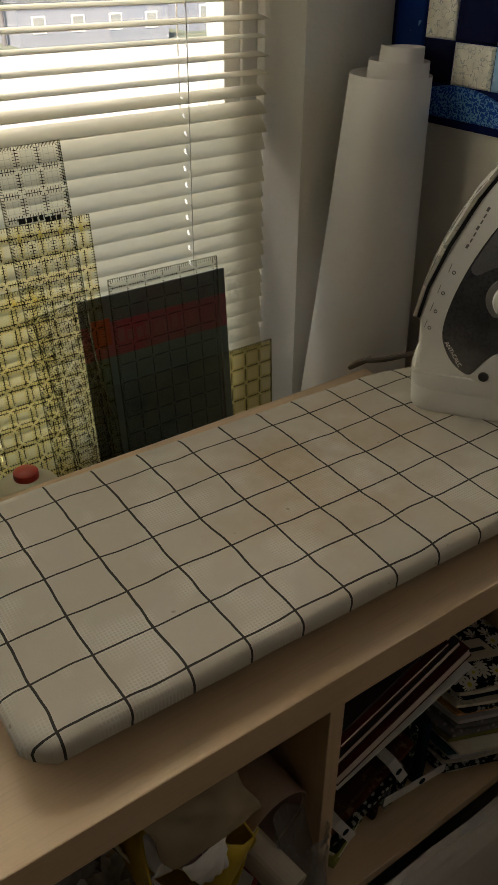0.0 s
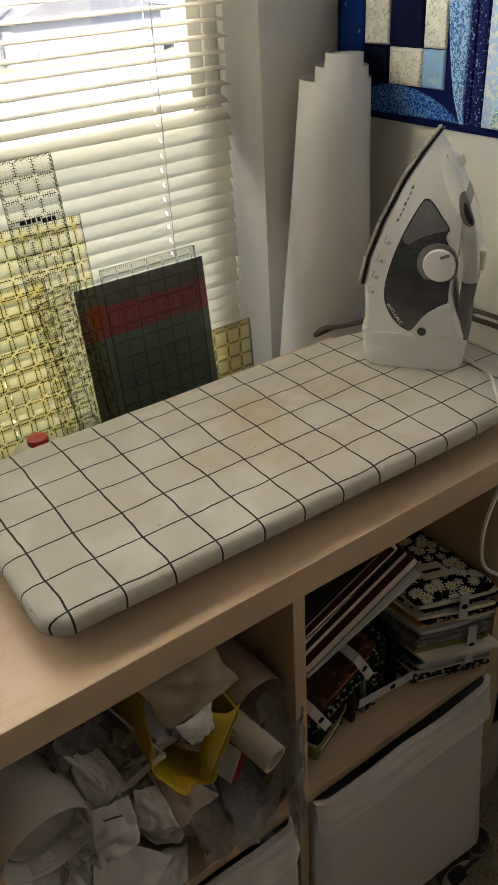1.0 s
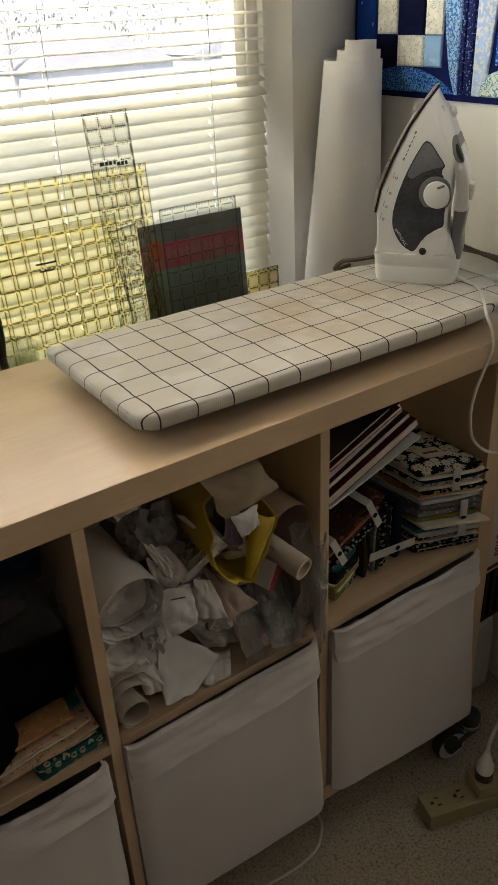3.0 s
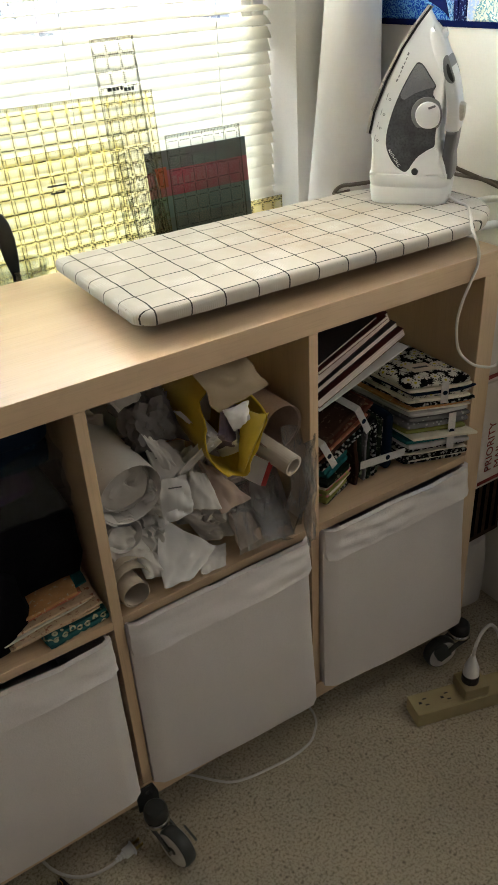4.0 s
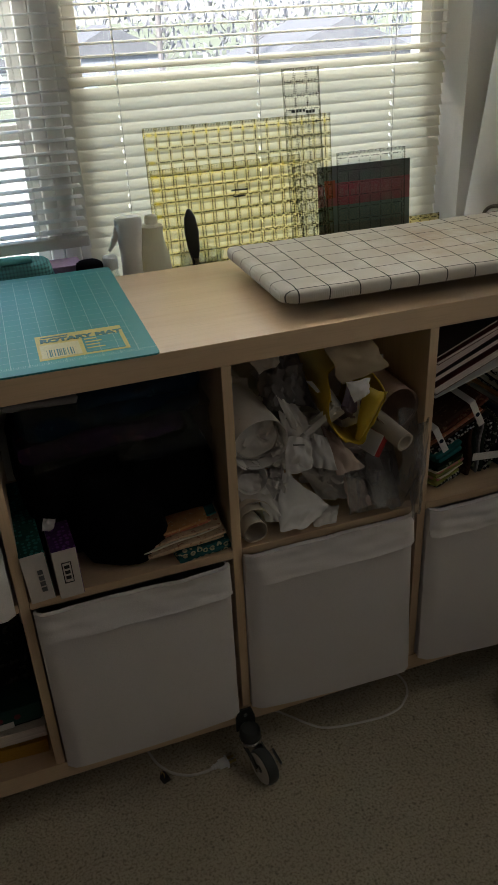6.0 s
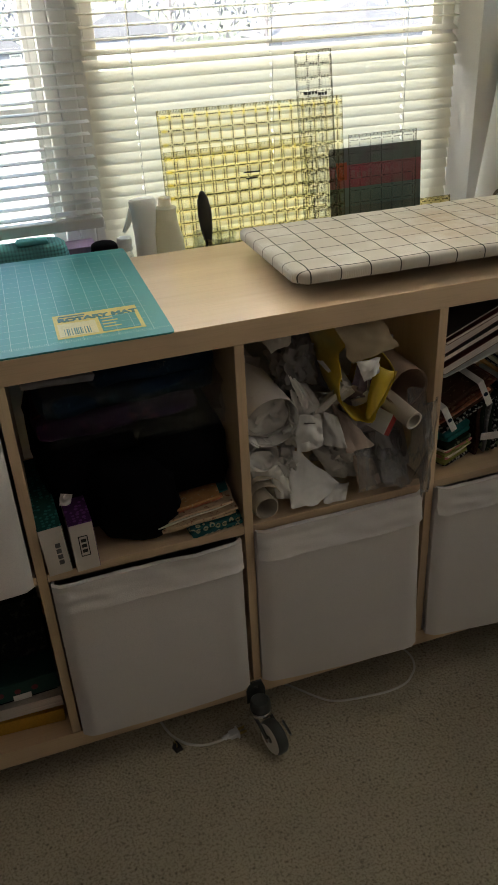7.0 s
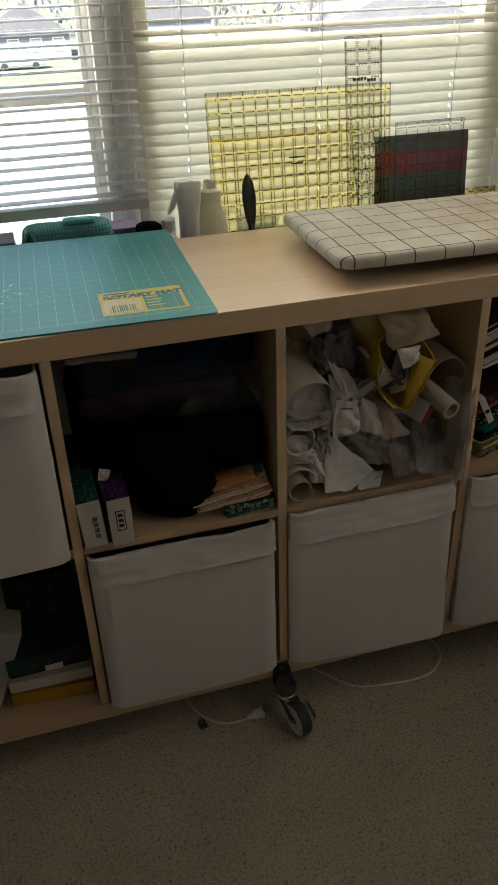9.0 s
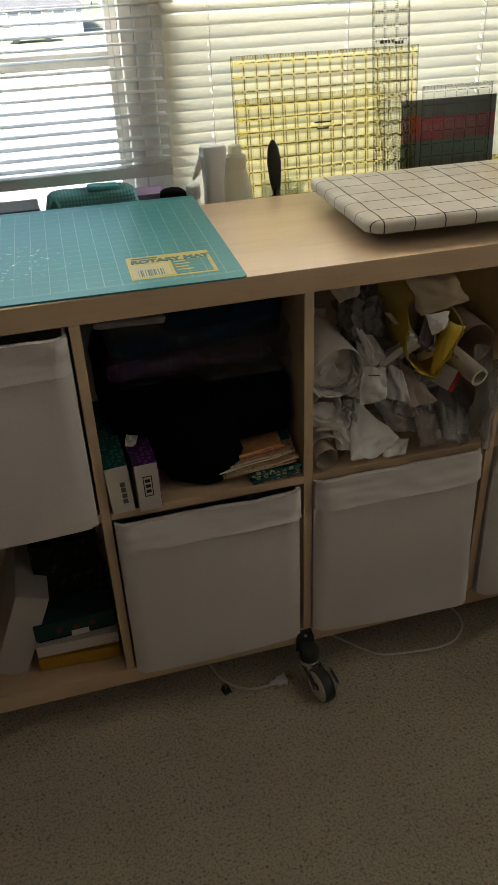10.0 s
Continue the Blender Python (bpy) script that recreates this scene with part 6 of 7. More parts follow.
# cream-brown sheet darkened to carry the shade it hangs in
TAN_SHADED_PAPER = surface("tan_shaded_paper", (0.39, 0.31, 0.205), (0.35, 0.275, 0.18), 9, 160, 0.85, 0.08, 0.2, 0.0006, thin=0.08)
RED_CARD = surface("red_card", (0.45, 0.03, 0.03), (0.38, 0.03, 0.03), 14, 120, 0.5)


def film_mat(name="clear_crinkled_film", haze=0.15, line=0.22):
    m, nt, out = tree(name)
    v = object_coords(nt)
    n = noise_tex(nt, v, 40.0, 3.0, 0.7)
    t = node(nt, "ShaderNodeBsdfTransparent", {"Color": (0.90, 0.90, 0.90, 1)})
    g = node(nt, "ShaderNodeBsdfPrincipled", {"Base Color": (0.62, 0.60, 0.58, 1), "Roughness": 0.25, "Normal": bump(nt, n, 0.8, 0.003)})
    vs = node(nt, "ShaderNodeMapping", {"Vector": v, "Scale": (2.6, 1.0, 0.35), "Rotation": (0.0, 0.35, 0.0)}).outputs[0]
    crease = ramp(nt, calc(nt, "ABSOLUTE", calc(nt, "SUBTRACT", noise_tex(nt, vs, 24.0, 3.0), 0.5)), 0.030, 0.0)
    mx = node(nt, "ShaderNodeMixShader", {0: calc(nt, "MULTIPLY_ADD", crease, line, haze), 1: t.outputs[0], 2: g.outputs[0]})
    nt.links.new(mx.outputs[0], out.inputs[0])
    return m


FILM = film_mat()
# haze and creases cut down, putting the third cell's shade into the film
FILM_SHADED = film_mat("shaded_clear_film", 0.015, 0.05)

# second cell: rolls and loose pattern paper
rl = thing("paper_roll", "thick white roll of paper lying in a cell", "paper roll", m=pose(-0.688, 0.020, 0.668, 4, 0, 3), group="paper rolls on the shelf")
part("outer_wrap", rolled(0.047, 0.33, 1.6, 0.0012, 0.4, 0.002), PAPER, rl, smooth=True)
part("inner_wrap", moved(rolled(0.041, 0.30, 2.2, 0.0016, 1.9), pose(0.001, 0.022, 0.0)), TISSUE, rl, smooth=True)
part("end_sheet", moved(crumple(lathe([(0, 0.0), (0.012, 0.001), (0.022, 0.003), (0.032, 0.001), (0.040, 0.002), (0.0435, -0.004), (0, -0.004)], 32), 0.008, 55, 3), pose(0, 0.026, 0, 90, 0, 0)), TISSUE, rl, smooth=True)
for x, y, z, r, seed, mat, ln, lab, fl in ((-0.703, 0.030, 0.600, 0.026, 2.0, PAPER, 0.26, "small white roll under a thick paper roll", 0.004),
                                       (-0.7085, 0.006, 0.5135, 0.0205, 0.9, CREAM_PAPER, 0.30, "cream paper roll with frayed layers at the cell's floor", 0.002),
                                       (-0.442, 0.018, 0.682, 0.0375, 3.6, KRAFT, 0.30, "loose brown kraft paper roll", 0.002)):
    t = thing("paper_roll", lab, "paper roll", m=pose(x, y, z, 3 if z > 0.55 else 0, 0, 4), group="paper rolls on the shelf")
    part("wrap", rolled(r, ln, 1.9, 0.0018, seed, fl), mat, t, smooth=True)
    if r < 0.022:
        part("outer_layer", moved(rolled(0.0285, ln * 0.8, 0.75, 0.002, 0.3, 0.003), pose(0.003, 0.008, 0.006)), CREAM_PAPER, t, smooth=True)
        part("outer_layer", moved(rolled(0.0345, ln * 0.8, 0.62, 0.002, 0.5, 0.003), pose(0.006, 0.016, 0.010)), CREAM_PAPER, t, smooth=True)
t = thing("card_tube", "white card tube poking out of a shelf", "tube", m=pose(-0.450, -0.024, 0.641, 10, 0, 12))
part("tube_wall", moved(lathe([(0.0125, 0), (0.0165, 0), (0.0165, 0.24), (0.0125, 0.24), (0.0125, 0)], 28), pose(0, 0, 0, -90, 0, 0)), CREAM_PAPER, t, smooth=False)
def leaf_sheet(corners, crease, label, mat, seed, amp=0.005, n=18, marks=0, diag=1):
    """Stiff sheet between four corners (x, y, z), bent along a diagonal."""
    cs = [Vector(c) for c in corners]
    mid = sum(cs, Vector()) / 4
    t = thing("paper_sheet", label, "paper", m=Matrix.Translation(mid), group="papers on the shelf")
    a, c, d, e = [v - mid for v in cs]
    nrm = (d - a).cross(e - c).normalized()
    if nrm.y > 0:
        nrm = -nrm
    size = min((c - a).length, (e - a).length)
    b = bmesh.new()
    g = []
    for j in range(n + 1):
        row = []
        for i in range(n + 1):
            u, v = i / n, j / n
            p = (a * (1 - u) + c * u) * (1 - v) + (e * (1 - u) + d * u) * v
            k = abs(u - v) if diag > 0 else abs(u + v - 1)
            p = p + nrm * (crease * (0.5 - k) + amp * noise.noise(Vector((u * 2.2, v * 2.2, seed * 3.1))) + 1.9 * (amp + 0.002) * abs(noise.noise(Vector((u * 2.6 + v, v * 2.6 - u * 0.6, seed * 1.7)))) + 0.5 * amp * abs(noise.noise(Vector((u * 6, v * 7, seed)))))
            edge = max(abs(u - 0.5), abs(v - 0.5)) * 2
            inward = 0.10 * edge ** 4 * (0.5 + noise.noise(Vector((u * 3.0, v * 3.0, seed * 2.3 + 9)))) + 0.16 * max(0.0, abs(u - 0.5) + abs(v - 0.5) - 0.78)
            p = p * (1 - inward) - nrm * 0.10 * size * edge ** 3 * noise.noise(Vector((u * 1.6, v * 1.6, seed * 5.3)))
            row.append(b.verts.new(p))
        g.append(row)
    for j in range(n):
        for i in range(n):
            b.faces.new((g[j][i], g[j][i + 1], g[j + 1][i + 1], g[j + 1][i]))
    ret = bmesh.ops.extrude_face_region(b, geom=b.faces[:])
    for v in [f for f in ret["geom"] if isinstance(f, bmesh.types.BMVert)]:
        v.co -= nrm * 0.0009
    part("leaf", b, mat, t, smooth=True)
    for k in range(marks):
        o = (a * 0.72 + c * 0.28) * (0.75 - 0.22 * k) + (e * 0.72 + d * 0.28) * (0.25 + 0.22 * k)
        dv = (c - a).normalized()
        ln = (c - a).length * (0.45 - 0.08 * k)
        up = (a - e).normalized() * 0.0018
        q = bmesh.new()
        base = o + nrm * (crease * 0.5 + amp + 0.0016)
        q.faces.new([q.verts.new(x) for x in (base, base + dv * ln, base + dv * ln + up, base + up)])
        r = bmesh.ops.extrude_face_region(q, geom=q.faces[:])
        for v in [f for f in r["geom"] if isinstance(f, bmesh.types.BMVert)]:
            v.co += nrm * 0.0004
        part("print_bar", q, GREY_INK, t)


WHITE_SHEET = surface("bright_white_paper", (0.80, 0.78, 0.76), (0.75, 0.73, 0.71), 9, 140, 0.85, 0.05, 0.15, 0.0005, thin=0.08)
PINK_TISSUE = surface("pinkish_grey_tissue", (0.44, 0.38, 0.37), (0.37, 0.32, 0.31), 9, 120, 0.85, 0.08, 0.25, 0.0008, thin=0.2)
PINK_PAPER = surface("pinkish_brown_paper", (0.50, 0.39, 0.33), (0.45, 0.35, 0.29), 10, 160, 0.85, 0.08, 0.2, 0.0006, thin=0.08)
# grey tissue darkened further, with the cell's shade put into its colour
GREY_SHADED_SHEER = surface("grey_shaded_tissue", (0.26, 0.245, 0.235), (0.21, 0.195, 0.19), 9, 120, 0.85, 0.08, 0.25, 0.0008, thin=0.2)
leaf_sheet([(-0.640, 0.060, 0.590), (-0.560, 0.030, 0.513), (-0.612, 0.002, 0.4925), (-0.673, 0.004, 0.500)], 0.012, "large creased white sheet lying over papers", WHITE_SHEET, 1, 0.0022, 24, diag=-1)
leaf_sheet([(-0.592, 0.040, 0.513), (-0.535, 0.040, 0.503), (-0.562, 0.000, 0.4915), (-0.604, 0.004, 0.4920)], 0.006, "white sheet corner on the shelf board", PAPER, 2, 0.003)
leaf_sheet([(-0.597, 0.026, 0.671), (-0.571, 0.018, 0.656), (-0.559, 0.004, 0.600), (-0.600, 0.018, 0.605)], 0.010, "small bright white folded sheet", WHITE_SHEET, 3, 0.0012)
leaf_sheet([(-0.578, 0.052, 0.668), (-0.545, 0.040, 0.646), (-0.502, 0.020, 0.580), (-0.560, 0.004, 0.585)], 0.012, "tan folded pattern sheet among white papers", PINK_PAPER, 4, 0.003, 20)
leaf_sheet([(-0.560, 0.070, 0.690), (-0.500, 0.066, 0.650), (-0.466, 0.052, 0.600), (-0.532, 0.045, 0.588)], 0.014, "pinkish sheet behind white papers", PINK_TISSUE, 14, 0.004)
leaf_sheet([(-0.641, 0.076, 0.708), (-0.610, 0.066, 0.711), (-0.597, 0.026, 0.678), (-0.640, 0.030, 0.652)], 0.010, "folded instruction paper with faint print", PAPER, 5, 0.002, marks=2)
leaf_sheet([(-0.641, 0.036, 0.668), (-0.600, 0.024, 0.665), (-0.604, 0.003, 0.612), (-0.654, 0.005, 0.604)], 0.006, "white instruction sheet with dark print", WHITE_SHEET, 15, 0.004, marks=1)
leaf_sheet([(-0.650, 0.060, 0.738), (-0.628, 0.062, 0.724), (-0.600, 0.030, 0.668), (-0.618, 0.034, 0.650)], 0.012, "curled cream sheet beside a thick roll", PAPER, 6, 0.003)
leaf_sheet([(-0.645, 0.140, 0.805), (-0.585, 0.125, 0.795), (-0.562, 0.088, 0.672), (-0.606, 0.095, 0.690)], 0.016, "grey sheer tissue beside a yellow bag", GREY_SHADED_SHEER, 16, 0.005, 20)
leaf_sheet([(-0.552, 0.100, 0.600), (-0.435, 0.090, 0.615), (-0.426, 0.030, 0.492), (-0.532, 0.040, 0.515)], 0.020, "grey sheer tissue heap on the shelf board", GREY_SHADED_SHEER, 7, 0.010, 22)
leaf_sheet([(-0.612, 0.064, 0.592), (-0.540, 0.050, 0.566), (-0.520, 0.034, 0.516), (-0.575, 0.036, 0.520)], 0.014, "crumpled thin tissue pattern sheet", TISSUE, 8, 0.006, 20)
leaf_sheet([(-0.541, 0.030, 0.568), (-0.499, 0.022, 0.556), (-0.491, 0.006, 0.508), (-0.534, 0.004, 0.503)], 0.010, "small pinkish paper on the shelf board", PINK_PAPER, 17, 0.003)
leaf_sheet([(-0.690, 0.120, 0.815), (-0.628, 0.110, 0.815), (-0.636, 0.050, 0.786), (-0.676, 0.050, 0.776)], 0.006, "white printed sheet tucked under the top panel", PAPER, 9, 0.002, marks=2)
leaf_sheet([(-0.728, 0.060, 0.598), (-0.682, 0.050, 0.600), (-0.666, 0.034, 0.552), (-0.722, 0.030, 0.548)], 0.014, "white paper wad under a thick roll", PAPER, 11, 0.004)
leaf_sheet([(-0.690, 0.050, 0.566), (-0.660, 0.046, 0.562), (-0.648, 0.020, 0.506), (-0.684, 0.022, 0.512)], 0.014, "curled white paper beside a cream roll", PAPER, 12, 0.003)
rng = random.Random(77)
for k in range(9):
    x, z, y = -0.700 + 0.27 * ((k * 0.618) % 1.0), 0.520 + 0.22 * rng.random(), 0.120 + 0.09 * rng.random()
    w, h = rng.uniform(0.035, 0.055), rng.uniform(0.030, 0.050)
    # every third deep sheet takes the shade-darkened tissue
    mat = (TISSUE, PAPER, GREY_SHADED_SHEER)[k % 3]
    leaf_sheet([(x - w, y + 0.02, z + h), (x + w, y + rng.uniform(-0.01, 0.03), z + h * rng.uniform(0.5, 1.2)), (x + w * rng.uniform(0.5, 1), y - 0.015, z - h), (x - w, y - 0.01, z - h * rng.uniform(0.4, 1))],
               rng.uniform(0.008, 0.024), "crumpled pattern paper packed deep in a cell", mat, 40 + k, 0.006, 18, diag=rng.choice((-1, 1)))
leaf_sheet([(-0.500, 0.110, 0.610), (-0.412, 0.100, 0.640), (-0.408, 0.050, 0.500), (-0.496, 0.050, 0.498)], 0.016, "pinkish grey tissue heap beside a clear bag", PINK_TISSUE, 61, 0.006, 20)
leaf_sheet([(-0.500, 0.060, 0.598), (-0.440, 0.050, 0.590), (-0.432, 0.020, 0.500), (-0.482, 0.016, 0.496)], 0.012, "pinkish grey tissue fold on the shelf board", GREY_SHADED_SHEER, 62, 0.005, 20)


def paper_wad(x, y, z, r, seed, mat, label, stretch=(1.0, 1.0, 1.0)):
    """Crumpled ball of paper with sharp ridges."""
    b = bmesh.new()
    bmesh.ops.create_icosphere(b, subdivisions=4, radius=1.0)
    for v in b.verts:
        p = v.co.copy()
        k = 0.72 + 0.55 * abs(noise.noise(p * 1.3 + Vector((seed, 0, 0)))) + 0.42 * abs(noise.noise(p * 2.7 + Vector((0, seed, 0)))) + 0.12 * noise.noise(p * 7 + Vector((seed, seed, 0)))
        v.co = Vector((p.x * stretch[0], p.y * stretch[1], p.z * stretch[2])) * (k * r)
    thing("paper_wad", label, "paper", m=pose(x, y, z), bm=b, mat=mat, group="papers on the shelf", smooth=True)


for x, y, z, r0, sd, mat, lab, st in ((-0.625, 0.085, 0.735, 0.040, 3.1, GREY_SHADED_SHEER, "crumpled grey tissue beside a thick roll", (1.0, 1.0, 1.3)),
                                      (-0.590, 0.070, 0.640, 0.034, 5.7, PAPER, "crumpled white paper between sheets", (1.1, 1.0, 0.9)),
                                      (-0.545, 0.065, 0.560, 0.036, 8.2, TISSUE, "crumpled tissue paper behind a white sheet", (1.2, 1.0, 0.8)),
                                      (-0.650, 0.070, 0.550, 0.034, 11.4, PAPER, "crumpled white paper under a roll", (1.0, 1.0, 1.0)),
                                      (-0.480, 0.075, 0.545, 0.040, 14.9, PINK_TISSUE, "crumpled pinkish tissue on the shelf", (1.2, 1.0, 0.9)),
                                      (-0.635, 0.050, 0.632, 0.030, 17.3, PAPER, "crumpled white paper beside a thick roll", (0.9, 1.0, 1.2)),
                                      (-0.505, 0.060, 0.628, 0.030, 21.7, PINK_TISSUE, "crumpled pinkish paper under a yellow bag", (1.3, 1.0, 0.8))):
    paper_wad(x, y, z, r0, sd, mat, lab, st)

# yellow bag with papers pushed in
yb = thing("yellow_bag", "bright yellow plastic bag stuffed with folded papers", "bag")
mouth = smooth_loop([(-0.545, 0.779), (-0.566, 0.765), (-0.580, 0.732), (-0.575, 0.692), (-0.553, 0.660), (-0.526, 0.645), (-0.506, 0.668), (-0.481, 0.712), (-0.487, 0.748), (-0.514, 0.776)], 4)
b = bmesh.new()
rings = []
for j, (k, y) in enumerate(((1.02, -0.004), (1.0, 0.004), (0.97, 0.03), (0.86, 0.09), (0.60, 0.17), (0.35, 0.22))):
    ring = []
    for i, (x, z) in enumerate(mouth):
        wob = 1 + 0.05 * noise.noise(Vector((x * 40, z * 40, j * 0.7)))
        ring.append(b.verts.new((-0.530 + (x + 0.530) * k * wob, y + 1.1 * max(0.0, z - 0.742) + 0.012 * noise.noise(Vector((i * 0.35, 0, 4))) * (j < 3), 0.725 + (z - 0.725) * k * wob)))
    rings.append(ring)
for p, q in zip(rings, rings[1:]):
    for i in range(len(mouth)):
        b.faces.new((p[i], p[(i + 1) % len(mouth)], q[(i + 1) % len(mouth)], q[i]))
ob = part("bag_skin", b, YELLOW_BAG, yb, smooth=True)
sol = ob.modifiers.new("thickness", "SOLIDIFY")
sol.thickness = 0.0016
lip = bmesh.new()
g = [[lip.verts.new((-0.531 + 0.014 * v + (0.010 + 0.034 * v ** 0.6) * u, 0.004 - 0.010 * math.sin(math.pi * u) - 0.004 * v, 0.652 + 0.096 * v - 0.020 * u * v)) for u in (0, 0.25, 0.5, 0.75, 1)] for v in (0, 0.2, 0.4, 0.6, 0.8, 1)]
for p, q in zip(g, g[1:]):
    for i in range(4):
        lip.faces.new((p[i], p[i + 1], q[i + 1], q[i]))
ob = part("bag_lip", crumple(lip, 0.003, 30, 6), YELLOW_BAG, yb, "folded yellow front lip", True)
sol = ob.modifiers.new("thickness", "SOLIDIFY")
sol.thickness = 0.0014
LILAC_PAPER = surface("lilac_grey_paper", (0.34, 0.27, 0.32), (0.28, 0.22, 0.27), 12, 150, 0.8)
for w, h, sd, x, y, z, ry, rz, mat in ((0.040, 0.092, 31, -0.546, 0.024, 0.704, 24, 30, PAPER), (0.034, 0.076, 32, -0.532, 0.018, 0.694, 24, -24, LILAC_PAPER), (0.014, 0.088, 33, -0.560, 0.010, 0.708, 22, 42, WHITE_SHEET), (0.012, 0.074, 34, -0.521, 0.006, 0.690, 26, -10, WHITE_SHEET)):
    part("folded_paper", moved(sheet(w, h, 0.003, sd, fold=0.10), pose(x, y, z, -6, ry, rz)), mat, yb, "folded paper inside the bag")
leaf_sheet([(-0.580, 0.030, 0.8155), (-0.490, 0.024, 0.8155), (-0.478, -0.008, 0.775), (-0.562, -0.012, 0.760)], 0.012, "stiff tan paper, shade in its colour, bent over a yellow bag", TAN_SHADED_PAPER, 21, 0.0025)
leaf_sheet([(-0.556, -0.008, 0.766), (-0.506, -0.008, 0.763), (-0.516, -0.012, 0.740), (-0.540, -0.014, 0.725)], 0.008, "creased pale paper tip over a yellow bag", PAPER, 24, 0.0012)
rc = thing("red_card", "small red and white card among papers", "card", m=pose(-0.478, 0.004, 0.624, 0, 32, 14))
part("card", box(-0.006, 0.006, 0, 0.05, -0.019, 0.019, 0.0006), RED_CARD, rc)
part("white_edge", box(-0.0080, -0.0062, 0.0004, 0.05, -0.019, 0.019), WHITE_SHEET, rc, "white edge of the card")
fb = thing("film_bag", "crinkled clear plastic bag hanging from a shelf", "plastic bag", m=pose(-0.422, -0.008, 0.578, -3, 3, 12))
part("film", sheet(0.050, 0.195, 0.012, 41, 16, fold=0.05), FILM, fb, smooth=True)
part("film_fold", moved(sheet(0.040, 0.180, 0.012, 42, 14), pose(0.006, -0.012, 0.0, 0, 3, 30)), FILM, fb, smooth=True)
fb = thing("film_bag", "crumpled clear plastic bag lying on papers", "plastic bag", m=pose(-0.486, 0.020, 0.548, -30, 10, 4))
part("film", sheet(0.105, 0.100, 0.016, 43, 16), FILM, fb, smooth=True)
part("film_fold", moved(sheet(0.060, 0.070, 0.010, 45, 12), pose(0.012, -0.016, -0.012, -20, 14, 10)), FILM, fb, smooth=True)


# ---------------------------------------------------------------- cloth bundles and magazines
DAISY = print_mat("daisy_cotton", (0.008, 0.008, 0.008), (0.62, 0.60, 0.52), 62, 0.56, third=(0.50, 0.44, 0.06), kind="daisy")
BLACK_FLORAL = print_mat("black_floral_cotton", (0.010, 0.011, 0.011), (0.40, 0.40, 0.36), 150, 0.42, kind="daisy", third=(0.2, 0.22, 0.14))
GREY_LACE = print_mat("grey_lace_cotton", (0.16, 0.16, 0.16), (0.34, 0.34, 0.33), 130, 0.30, kind="dot")
TEAL_COTTON = print_mat("teal_cotton", (0.015, 0.10, 0.10), (0.03, 0.16, 0.15), 60, 0.4)
GREEN_COTTON = print_mat("olive_cotton", (0.20, 0.21, 0.06), (0.28, 0.28, 0.10), 60, 0.4)
IVORY = print_mat("ivory_cotton", (0.62, 0.58, 0.48), (0.55, 0.51, 0.42), 60, 0.4)
ORANGE_PRINT = print_mat("orange_print_cotton", (0.46, 0.24, 0.10), (0.60, 0.48, 0.30), 150, 0.40)
RUST_PRINT = print_mat("rust_print_cotton", (0.40, 0.14, 0.08), (0.54, 0.36, 0.20), 140, 0.42)
SAND_PRINT = print_mat("sand_print_cotton", (0.52, 0.38, 0.25), (0.34, 0.16, 0.10), 150, 0.40)
TEAL_RING = print_mat("teal_ring_cotton", (0.020, 0.085, 0.085), (0.45, 0.45, 0.30), 85, 0.10, kind="ring")
PINK_PRINT = print_mat("pink_green_cotton", (0.45, 0.17, 0.17), (0.42, 0.42, 0.10), 90, 0.45)
BROWN_PRINT = print_mat("brown_cotton", (0.040, 0.020, 0.014), (0.11, 0.07, 0.045), 120, 0.4)
BLUE_DARK = print_mat("dark_blue_cotton", (0.006, 0.013, 0.026), (0.014, 0.032, 0.050), 60, 0.4)
MAGENTA_DARK = print_mat("dark_purple_cotton", (0.022, 0.008, 0.030), (0.07, 0.02, 0.045), 40, 0.4)
RUST_DARK = print_mat("dark_rust_cotton", (0.07, 0.022, 0.014), (0.16, 0.09, 0.05), 110, 0.42)
RIBBON = surface("white_ribbon", (0.62, 0.60, 0.58), (0.55, 0.53, 0.51), 20, 500, 0.6)


